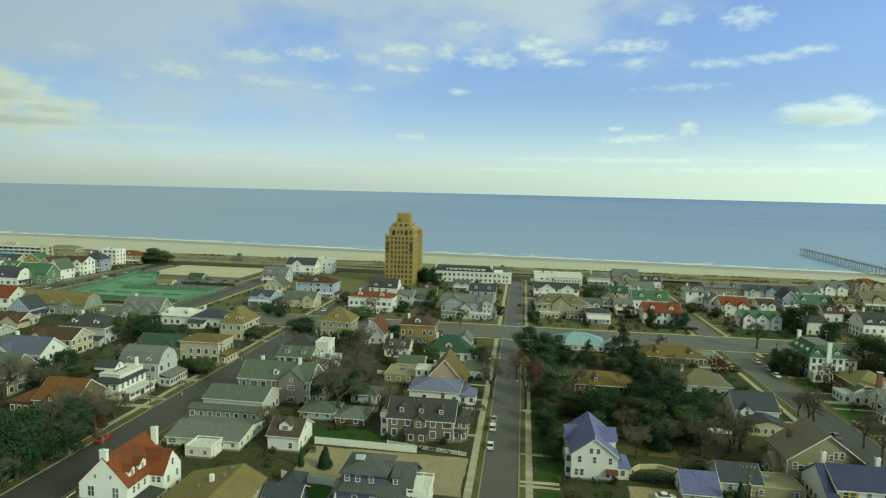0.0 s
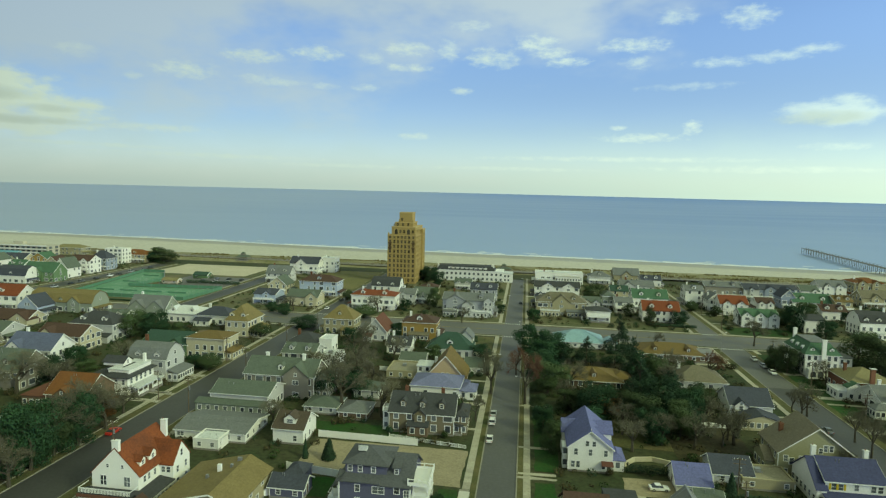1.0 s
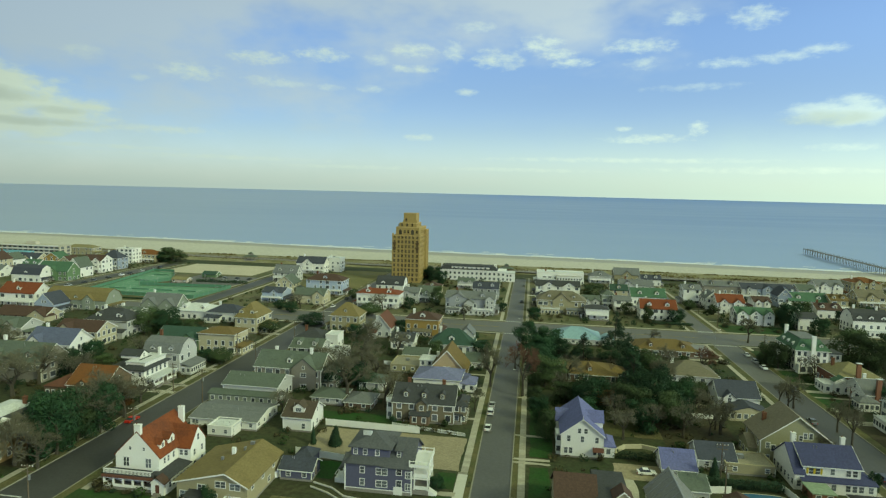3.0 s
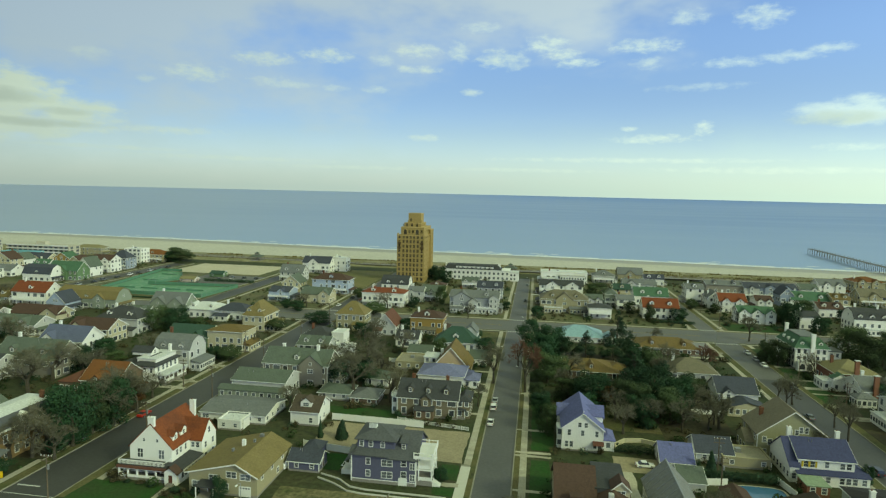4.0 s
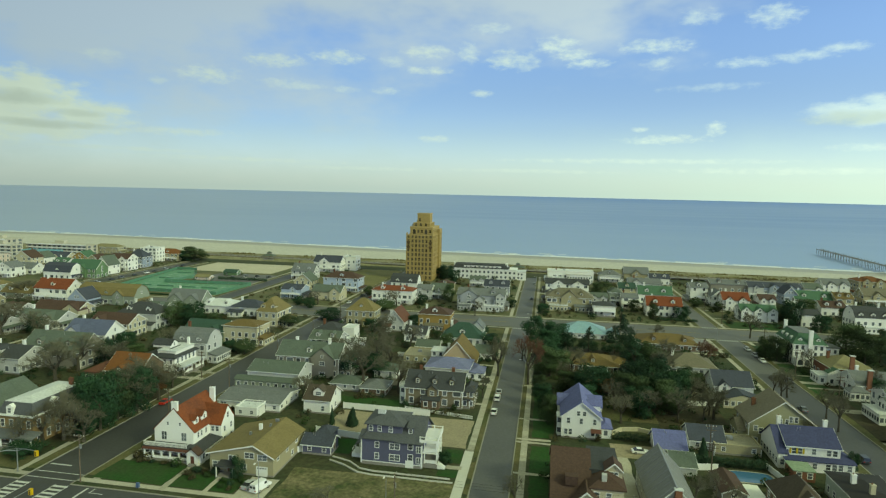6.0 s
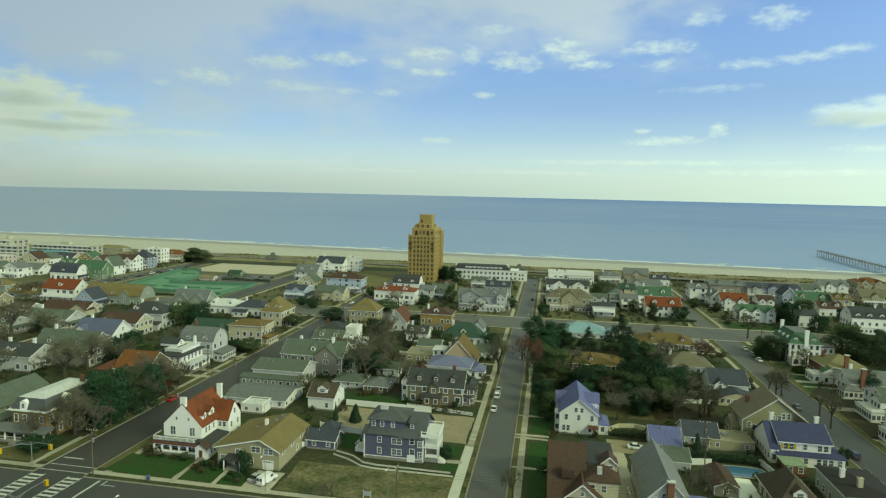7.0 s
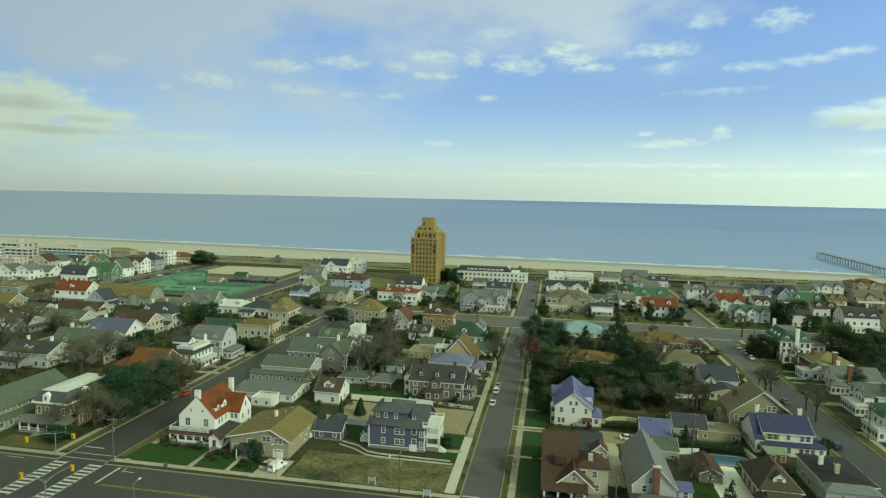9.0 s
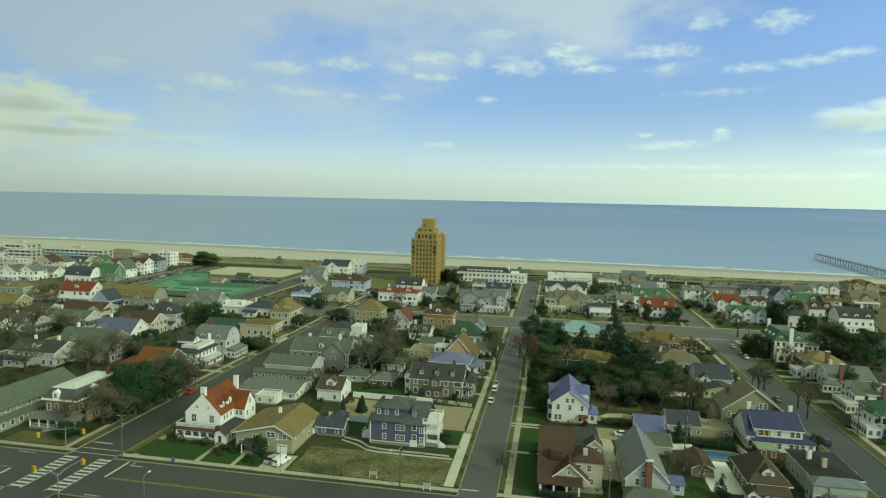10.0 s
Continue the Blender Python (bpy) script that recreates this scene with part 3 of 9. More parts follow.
def porch(parent, face, half, out, depth, z, roof, rail=True, storeys=1):
    """A roofed porch along a face: floor, posts, rail, roof and steps, built facing -y and turned."""
    ob = new("porch")
    ob.matrix_local = pose(0, 0, 0, 0, 0, TURN[face])
    ob.parent = parent
    y1, y0 = -out - 0.02, -out - depth
    part("porch_floor", Shape().box(-half, half, y0, y1, 0, 0.55), DECK, ob)
    lip = Shape().prism([(y1, z + 0.75), (y1, z + 0.55), (y0 - 0.35, z + 0.02), (y0 - 0.35, z + 0.22)], "x", -half - 0.3, half + 0.3)
    part("porch_roof", lip, roof, ob)
    n = max(2, int(half * 2 / 2.6) + 1)
    key = ("post", round(z, 1))
    if key not in SHARED:
        SHARED[key] = Shape().box(-0.11, 0.11, -0.11, 0.11, 0.55, z + 0.1).mesh("post", TRIM)
    for k in range(n):
        put("post", SHARED[key], ob, (-half + 0.15 + (2 * half - 0.3) * k / (n - 1), y0 + 0.15, 0))
    if rail:
        r = Shape().box(-half + 0.1, half - 0.1, y0 + 0.1, y0 + 0.2, 1.4, 1.5)
        x = -half + 0.3
        while x < half - 0.2:
            r.box(x - 0.03, x + 0.03, y0 + 0.13, y0 + 0.17, 0.55, 1.4)
            x += 0.4
        part("railing", r, TRIM, ob)
    st = Shape()
    for k in range(3):
        st.box(-0.9, 0.9, y0 - 0.3 * (k + 1), y0 - 0.3 * k, 0, 0.55 - 0.18 * (k + 1) + 0.17)
    part("steps", st, STONE, ob)


STREETS_X = (-320.0, -204.0, -98.0, 0.0, 97.0, 205.0)


FOOT = []      # plans of the buildings


def street_side(x):
    s = min(STREETS_X, key=lambda q: abs(q - x))
    return "+x" if x < s else "-x"


def house(x0, x1, y0, y1, eave, ridge, roof, wall, cover, gables=(), gable_wide=0.36, dormers=0, chimneys=0, white_chimney=False,
          with_porch=False, skylights=0, seed=0, extra="", name="house", front="", dormer_wall="", dormer_at=(), plain=False, openings=True, gallery=False, dormer_wide=1.7, wing=0.0):
    """A detached house between x0, x1 and y0, y1. roof: gx or gy (ridge along x or y), hip, gambrel, flat."""
    rnd = random.Random(int(x0 * 31 + y0 * 17) + seed)
    w, d = x1 - x0, y1 - y0
    FOOT.append((x0, x1, y0, y1))
    if name == "house" and not plain and y0 > 294 and eave > 4.2 and x0 > -420 and not gallery and rnd.random() < 0.7:
        gallery = True
    if name == "house" and not plain and w > 8 and y0 > 100:
        if not dormers and not gables and roof != "flat" and ridge - eave > 2.0:
            pick = rnd.random()
            if pick < 0.5 and roof in ("gx", "gambrel", "hip"):
                dormers = rnd.choice((1, 2, 2))
            elif roof == "gx":
                gables = rnd.choice(((0.25,), (0.5,), (0.75,), (0.25, 0.75)))
                gable_wide = 0.3
        if not chimneys and rnd.random() < 0.45:
            chimneys, white_chimney = 1, rnd.random() < 0.65
        if not with_porch and eave > 4.2 and rnd.random() < 0.55:
            with_porch = True
    words, paint = WALLS[wall]
    rwords, tiles = ROOFS[cover]
    kinds = {"gx": "gabled", "gy": "front-gabled", "hip": "hipped", "gambrel": "gambrel", "flat": "flat"}
    ob = thing(name, (x0 + x1) / 2, (y0 + y1) / 2, label=f"{words} {name.replace('_', ' ')} with a {kinds[roof]} {rwords} roof{extra}", category="garage" if name == "garage" else "house", group="houses of the seaside town")
    hw, hd = w / 2, d / 2
    part("foundation", Shape().box(-hw - 0.06, hw + 0.06, -hd - 0.06, hd + 0.06, -0.1, 0.45), STONE, ob)
    body, top = Shape(), Shape()
    over = 0.45 if w > 7 else 0.3
    if roof == "gx":
        s = (ridge - eave) / hd
        body.prism([(-hd, 0), (hd, 0), (hd, eave - 0.15), (0, ridge - 0.15), (-hd, eave - 0.15)], "x", -hw, hw)
        gable_roof(top, "x", -hw, hw, hd, eave, ridge, over)
    elif roof == "gy":
        s = (ridge - eave) / hw
        body.prism([(-hw, 0), (hw, 0), (hw, eave - 0.15), (0, ridge - 0.15), (-hw, eave - 0.15)], "y", -hd, hd)
        gable_roof(top, "y", -hd, hd, hw, eave, ridge, over)
    elif roof == "gambrel":
        s = (ridge - eave) / hd
        k, kz = 0.62, eave + 0.68 * (ridge - eave)
        pr = [(-hd, 0), (hd, 0), (hd, eave - 0.12), (hd * k, kz - 0.12), (0, ridge - 0.15), (-hd * k, kz - 0.12), (-hd, eave - 0.12)]
        body.prism(pr, "x", -hw, hw)
        for sg in (-1, 1):
            p = [(0, ridge - 0.2), (sg * hd * k, kz - 0.2), (sg * (hd + 0.3), eave - 0.45), (sg * (hd + 0.35), eave - 0.25), (sg * hd * k + sg * 0.1, kz + 0.02), (0, ridge + 0.02)]
            top.prism(p if sg > 0 else p[::-1], "x", -hw - 0.35, hw + 0.35)
    elif roof == "hip":
        s = (ridge - eave) / min(hw, hd)
        body.box(-hw, hw, -hd, hd, 0, eave - 0.1)
        top = hip_roof(w, d, eave, ridge)
    else:
        s = 0
        body.box(-hw, hw, -hd, hd, 0, eave)
        top.box(-hw + 0.25, hw - 0.25, -hd + 0.25, hd - 0.25, eave - 0.2, eave + 0.06)
        edge = Shape()
        for a in ((-hw - 0.12, hw + 0.12, -hd - 0.12, -hd + 0.25), (-hw - 0.12, hw + 0.12, hd - 0.25, hd + 0.12),
                  (-hw - 0.12, -hw + 0.25, -hd + 0.25, hd - 0.25), (hw - 0.25, hw + 0.12, -hd + 0.25, hd - 0.25)):
            edge.box(*a, eave - 0.12, eave + 0.42)
        part("parapet", edge, paint if wall != "brick" else TRIM, ob)
        if w > 8:
            part("roof_unit", Shape().box(-hw * 0.3, -hw * 0.3 + 1.4, 0, 1.2, eave + 0.06, eave + 1.0), STEEL, ob)
    part("wall", body, paint, ob)
    part("roof", top, tiles, ob)
    if roof == "hip":
        fascia(ob, w, d, eave - 0.02, 0.5)
    if roof in ("gx", "gambrel"):
        for sg in (-1, 1):
            g = Shape()
            yy = sg * (hd + over) if roof == "gx" else sg * (hd + 0.35)
            zz = eave - over * s if roof == "gx" else eave - 0.25
            g.box(-hw - over, hw + over, min(yy, yy + sg * 0.1), max(yy, yy + sg * 0.1), zz - 0.2, zz - 0.02)
            if y0 < 160 or (sg < 0 and y0 < 230):
                part("gutter", g, TRIM, ob)
    if roof in ("gx", "gy"):
        # white barge boards along the gable edges
        half, run, ax = (hd, hw, "x") if roof == "gx" else (hw, hd, "y")
        for sg in (-1, 1):
            b = Shape()
            deep = 0.32 if y0 < 160 else 0.46
            a = sg * (run + over)
            lo = eave - over * s
            for side in (-1, 1):
                p = [(0, ridge - deep), (side * (half + over), lo - deep), (side * (half + over), lo - 0.04), (0, ridge - 0.04)]
                b.prism(p if side > 0 else p[::-1], ax, min(a, a + sg * 0.07), max(a, a + sg * 0.07))
            part("barge_board", b, TRIM, ob)
    # corner boards on the sides that face the streets
    zc = eave - 0.3
    seen = "-x" if (x0 + x1) / 2 > 12 else "+x"
    if zc > 2.0 and y0 < 190 and x0 > -200:
        for sx in (-1, 1):
            part("corner_board", Shape().box(sx * hw - 0.09, sx * hw + 0.09, -hd - 0.09, -hd + 0.09, 0.45, zc), TRIM, ob)
    # windows, storey by storey
    storeys = max(1, int(eave / 2.6))
    step = eave / storeys
    side = front or street_side((x0 + x1) / 2)
    far = y0 > 145 or x0 < -105 or x0 > 108
    for face, length, out in (("-y", w, hd), (seen, d, hw)) if openings else ():
        n = max(1, int(length / (3.0 if y0 < 330 and x0 > -260 else 3.6)))
        for k in range(n):
            u = -length / 2 + length * (k + 0.5) / n + rnd.uniform(-0.25, 0.25)
            for st in range(storeys):
                if rnd.random() < 0.14:
                    continue
                if st == 0 and face == side and k == n // 2:
                    if st == 0:
                        door(ob, face, u, out, 0.45)
                    continue
                wide = rnd.choice((0.9, 0.9, 0.9, 1.1, 1.8))
                if name == "garage":
                    wide = 0.9
                if far and name != "garage":
                    wide = round(wide * 1.3, 1)
                hh = (1.75 if far else 1.4) if eave > 2.9 else 1.0
                z = st * step + (0.95 if eave > 2.9 else 1.0)
                if z + hh < eave - 0.25:
                    window(ob, face, u, out, z, wide, hh, 2 if wide > 1.5 else 1, far=far)
    if roof in ("gx", "gambrel") and ridge - eave > 2.2:
        for face in (seen,):
            window(ob, face, 0, hw, eave + (0.1 if roof == "gx" else 0.5), 0.9, min(1.2, round((ridge - eave) * 0.4, 1)))
    if roof == "gy" and ridge - eave > 2.2:
        for u in (-0.8, 0.8):
            window(ob, "-y", u, hd, eave + 0.1, 0.8, min(1.2, round((ridge - eave) * 0.4, 1)))
    # cross gables towards -y
    for fr in gables:
        gw = w * gable_wide
        gx = -hw + w * fr
        proj = 0.7
        pk = min(ridge - 0.2, eave + gw * 0.42)
        b = Shape().prism([(gx - gw / 2, 0.3), (gx + gw / 2, 0.3), (gx + gw / 2, eave - 0.15), (gx, pk - 0.12), (gx - gw / 2, eave - 0.15)], "y", -hd - proj, -hd + 0.3 + hd * 0.7)
        gp = part("gable_wall", b, paint, ob)
        part("gable_roof", gable_roof(Shape(), "y", -hd - proj, -hd + hd * (pk - eave) / max(0.5, ridge - eave), gw / 2, eave + 0.05, pk + 0.05, 0.35, 0.18, gx), tiles, gp)
        for st in range(storeys):
            window(gp, "-y", gx, hd + proj, st * step + 0.95, 1.1 if gw < 5 else 1.8, 1.3, 1 if gw < 5 else 2)
        if pk - eave > 1.4:
            window(gp, "-y", gx, hd + proj, eave - 0.1, 0.7, 0.9)
    dpaint = WALLS[dormer_wall][1] if dormer_wall else paint
    for k, fr in enumerate(dormer_at or [(i + 0.5) / dormers for i in range(dormers)]):
        u = -hw + w * fr
        half = hd if roof != "hip" else min(hw, hd)
        yy = -hd + half * 0.25
        z = eave + s * half * 0.25
        if roof == "gambrel":
            yy, z = -hd + 0.35, eave + 0.1
        dormer(ob, u, yy, z, dormer_wide, 1.3, min(hd * 0.75, 1.0 + 2.4 / max(0.25, s)), dpaint, tiles)
    cm = TRIM if white_chimney else BRICK
    for k in range(chimneys):
        cx = (-0.62 if k == 0 else 0.55) * hw
        cy = rnd.uniform(-0.1, 0.35) * hd
        at_roof = {"gy": ridge - s * abs(cx), "gx": ridge - s * abs(cy), "gambrel": ridge, "hip": ridge - s * max(0.0, abs(cx) - max(0.0, hw - hd)) * 0.6, "flat": eave}[roof]
        chimney(ob, cx, cy, at_roof - 1.6, at_roof + 1.7, cm)
    for k in range(skylights):
        u = -hw * 0.3 + 2.0 * k
        yy = -hd * 0.45
        z = eave + s * (min(hw, hd) if roof == "hip" else hd) * 0.55
        part("skylight", Shape().prism([(yy - 0.6, z - 0.6 * s - 0.1), (yy + 0.6, z + 0.6 * s - 0.1), (yy + 0.6, z + 0.6 * s + 0.14), (yy - 0.6, z - 0.6 * s + 0.14)], "x", u, u + 1.1), ROOFS["white"][1], ob)
    if with_porch:
        half, out = (hd * 0.9, hw) if side in ("+x", "-x") else (hw * 0.9, hd)
        porch(ob, side, half, out, 2.3, 2.6, tiles)
    if wing:
        # one-storey wing towards the back yard
        a, b = (-hw + 0.3, -hw + 0.3 + w * wing) if rnd.random() < 0.5 else (hw - 0.3 - w * wing, hw - 0.3)
        deep = 2.9
        wg = part("wing_wall", Shape().prism([(-hd - deep, 0), (-hd - 0.02, 0), (-hd - 0.02, 3.5), (-hd - deep, 2.7)], "x", a, b), paint, ob)
        part("wing_roof", Shape().prism([(-hd - 0.02, 3.55), (-hd - 0.02, 3.75), (-hd - deep - 0.35, 2.82), (-hd - deep - 0.35, 2.62)][::-1], "x", a - 0.3, b + 0.3), tiles, ob)
        for k in range(2 if b - a > 3.4 else 1):
            window(wg, "-y", a + (b - a) * (0.3 + 0.4 * k), hd + deep, 0.9, 1.1, 1.4, far=True)
    if gallery:
        # railed two-storey gallery along the front
        ga = new("gallery")
        ga.parent = ob
        y1, y2, gh = -hd - 0.03, -hd - 2.4, min(2.8, eave * 0.5)
        part("porch_floor", Shape().box(-hw * 0.94, hw * 0.94, y2, y1, 0, 0.5), DECK, ga)
        part("balcony_floor", Shape().box(-hw * 0.94, hw * 0.94, y2 - 0.1, y1, gh, gh + 0.35), TRIM, ga)
        rl = Shape().box(-hw * 0.94, hw * 0.94, y2, y2 + 0.1, gh + 1.1, gh + 1.22).box(-hw * 0.94, hw * 0.94, y2 + 0.02, y2 + 0.06, gh + 0.45, gh + 0.95)
        part("railing", rl, TRIM, ga)
        n = max(3, int(w / 3.2))
        key = ("gallery post", round(gh, 1))
        if key not in SHARED:
            SHARED[key] = Shape().box(-0.13, 0.13, -0.13, 0.13, 0.5, gh).mesh("post", TRIM)
        for k in range(n):
            put("post", SHARED[key], ga, (-hw * 0.9 + w * 0.9 * k / (n - 1), y2 + 0.2, 0))
    # vent pipes on the roof
    for k in range(2 if y0 < 170 else 0):
        vp = Shape()
        u, q = rnd.uniform(-0.6, 0.6) * hw, rnd.uniform(0.15, 0.4)
        z = eave if roof == "flat" else ridge - (ridge - eave) * q
        yy = -hd * q if roof in ("gx", "gambrel") else -hd * 0.1
        if roof in ("gx", "flat"):
            vp.tube([(u, yy, z - 0.3), (u, yy, z + 0.7)], [0.07, 0.07], 6)
            part("vent_pipe", vp, STEEL, ob)
    return ob


def annex(ob, x0, x1, y0, y1, h, roof="flat", wall="white", cover="white", rise=1.0, rail=False, faces=("-y",), wide=1.0, base=0.0, dense=1.9, name="annex"):
    """A lower wing, sunroom or bay of a house, given in the plan's metres."""
    ox, oy = ob.matrix_basis.translation.x, ob.matrix_basis.translation.y
    FOOT.append((x0, x1, y0, y1))
    an = new(name)
    an.parent = ob
    cx, cy = (x0 + x1) / 2, (y0 + y1) / 2
    an.matrix_local = pose(cx - ox, cy - oy, base)
    hw, hd = (x1 - x0) / 2, (y1 - y0) / 2
    paint, tiles = WALLS[wall][1], ROOFS[cover][1]
    body = Shape()
    if roof == "gx":
        body.prism([(-hd, 0), (hd, 0), (hd, h), (0, h + rise - 0.1), (-hd, h)], "x", -hw, hw)
        top = gable_roof(Shape(), "x", -hw, hw, hd, h + 0.1, h + rise + 0.1, 0.3, 0.18)
    elif roof == "gy":
        body.prism([(-hw, 0), (hw, 0), (hw, h), (0, h + rise - 0.1), (-hw, h)], "y", -hd, hd)
        top = gable_roof(Shape(), "y", -hd, hd, hw, h + 0.1, h + rise + 0.1, 0.3, 0.18)
    else:
        body.box(-hw, hw, -hd, hd, 0, h)
        if roof == "hip":
            top = hip_roof(2 * hw, 2 * hd, h + 0.12, h + rise, 0.35, 0.15)
        elif roof == "shed":
            top = Shape().prism([(hd, h + rise), (-hd - 0.35, h - 0.05), (-hd - 0.35, h + 0.12), (hd, h + rise + 0.18)], "x", -hw - 0.3, hw + 0.3)
            body.prism([(-hd, h - 0.05), (hd, h - 0.05), (hd, h + rise)], "x", -hw, hw)
        elif roof == "shedx":
            sg = 1 if faces[0] == "+x" else -1
            p = [(-sg * hw, h + rise), (sg * (hw + 0.35), h - 0.05), (sg * (hw + 0.35), h + 0.12), (-sg * hw, h + rise + 0.18)]
            top = Shape().prism(p, "y", -hd - 0.3, hd + 0.3)
        else:
            top = Shape().box(-hw - 0.2, hw + 0.2, -hd - 0.2, hd + 0.2, h, h + 0.22)
    part("wall", body, paint, an)
    part("roof", top, tiles, an)
    for face in faces:
        length, out = (2 * hw, hd) if face in ("-y", "+y") else (2 * hd, hw)
        n = max(1, int(length / dense))
        for st in range(max(1, int(h / 2.6))):
            for k in range(n):
                window(an, face, -length / 2 + length * (k + 0.5) / n, out, 0.9 + st * 2.8, wide, 1.35, far=y0 > 135 or x0 < -100 or x0 > 108)
    if rail:
        r = Shape()
        for a in ((-hw - 0.1, hw + 0.1, -hd - 0.1, -hd), (-hw - 0.1, -hw, -hd, hd), (hw, hw + 0.1, -hd, hd)):
            r.box(*a, h + 1.05, h + 1.17)
            r.box(*a, h + 0.35, h + 0.43)
        part("railing", r, TRIM, an)
        for sx in (-hw - 0.05, 0, hw + 0.05):
            part("post", Shape().box(sx - 0.07, sx + 0.07, -hd - 0.12, -hd + 0.02, h + 0.22, h + 1.25), TRIM, an)
    return an

# ---- land, sea and beach ----
def shore(x):
    """The water's edge."""
    return 649.0 - 0.092 * max(-600.0, min(500.0, x)) + 2.5 * math.sin(x * 0.011)


def build_ground():
    xs = [-5000, -3000, -1800, -1200] + list(range(-900, 701, 25)) + [1000, 1800, 3000, 5000]
    rows = [(-5000, 0.0), (-600, 0.0), (50, 0.0), (455, 0.0), (480, 0.6), (492, 1.8), (502, 1.2), (512, 2.3), (522, 1.4), (534, 0.9), (590, 0.4), (620, -0.6), (660, -1.9), (760, -6.0), (5000, -8.0)]
    s = Shape()
    verts = []
    for y, z in rows:
        for x in xs:
            dy = 0
            if 470 < y < 780:
                dy = shore(x) - 640
                if y < 560:
                    dy *= 0.12
            bump = 0.7 * noise.noise((x * 0.045, y * 0.09, 0.0)) if 485 < y < 530 else 0
            verts.append((x, y + dy, z + bump))
    n = len(xs)
    faces, slots = [], []
    for r in range(len(rows) - 1):
        for c in range(n - 1):
            faces.append((r * n + c, r * n + c + 1, (r + 1) * n + c + 1, (r + 1) * n + c))
            ym = (rows[r][0] + rows[r + 1][0]) / 2
            slots.append(0 if ym < 468 else 1 if ym < 529 else 2 if ym < 605 else 3)
    s.v, s.f, s.m = verts, faces, slots
    ob = new("ground", s.mesh("ground", YARD, DUNE, SAND, WETSAND))
    tagged(ob, "winter grass, dunes and pale sandy beach", "ground", kind="structure")


def build_sea():
    """Sea reaching the horizon; the sheet follows the line of sight to the far horizon."""
    cx, cy = 8.0, -22.0
    s = Shape()
    radii = [500, 560, 600, 640, 680, 740, 820, 950, 1200, 1600, 2200, 3000, 3900, 4700]
    n = 90
    for r in radii:
        z = -1.0 if r < 1600 else -1.0 + 54.0 * ((r - 1600) / 3100)
        for k in range(n + 1):
            a = radians(-88 + 176 * k / n)
            s.v.append((cx + r * math.sin(a), cy + max(r * math.cos(a), 590.0 if r < 1500 else 590), z))
    for i in range(len(radii) - 1):
        for k in range(n):
            s.f.append((i * (n + 1) + k, i * (n + 1) + k + 1, (i + 1) * (n + 1) + k + 1, (i + 1) * (n + 1) + k))
            s.m.append(0)
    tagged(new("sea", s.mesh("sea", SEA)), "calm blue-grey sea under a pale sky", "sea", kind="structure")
    # breaking wave lines
    rnd = random.Random(4)
    for k, (off, breaks) in enumerate(((1.0, 0.0), (7.0, 0.35), (16.0, 0.72), (30.0, 0.9))):
        f = Shape()
        x = -1000.0
        while x < 800:
            step = rnd.uniform(6, 16)
            if rnd.random() > breaks:
                w = rnd.uniform(2.4, 5.2) / (1 + 0.5 * k)
                a, b = shore(x) - 7 + off, shore(x + step) - 7 + off
                j0, j1 = rnd.uniform(-1.2, 1.2), rnd.uniform(-1.2, 1.2)
                f.add([(x, a + j0, -0.98), (x + step, b + j1, -0.98), (x + step, b + j1 + w, -0.72), (x, a + j0 + w, -0.72), (x + step, b + j1 + w * 1.4, -0.98), (x, a + j0 + w * 1.4, -0.98)],
                      [(0, 1, 2, 3), (3, 2, 4, 5)])
            x += step
        tagged(new("surf", f.mesh("surf", FOAM)), "white foam lines of small breaking waves", "surf", kind="stuff")


def slab(name, label, x0, x1, y0, y1, z, mat, kind="structure", category="", bottom=-0.1):
    s = Shape().box(x0, x1, y0, y1, bottom, z)
    return tagged(new(name, s.mesh(name, mat)), label, category or name.replace("_", " "), kind=kind)


build_ground()
build_sea()
# carriageways: x from, x to, landward and seaward of the cross street
LOWER = (-900, -203, -191, -104.5, -91.5, -4.25, 4.25, 91.0, 101.8, 700)
UPPER = (-900, -300, -287, -186, -175, -104.5, -91.5, -4.25, 4.25, 91.0, 99.0, 700)
BEHIND = (-900, -104.5, -91.5, 700)
slab("road", "worn dark asphalt avenue and side street", -900, 700, -40, 84.5, 0.012, ASPHALT, category="road")
slab("road", "worn dark asphalt side streets", -900, -60, 84.5, 466, 0.012, ASPHALT, category="road")
slab("road", "sun-bleached asphalt main street", -60, 60, 84.5, 466, 0.012, BLEACHED, category="road")
slab("road", "dark asphalt broad side street", 60, 700, 84.5, 215, 0.012, ASPHALT, category="road")
# same street from here on: grazing sheen and haze put into a paler colour
slab("road", "asphalt broad side street, far stretch coloured paler for grazing sheen", 60, 700, 215, 466, 0.012, PALEASPHALT, category="road")
slab("road", "pale worn asphalt cross avenue", -900, 700, 271.6, 294.4, 0.018, PALEASPHALT, category="road")
KERBW = 0.3
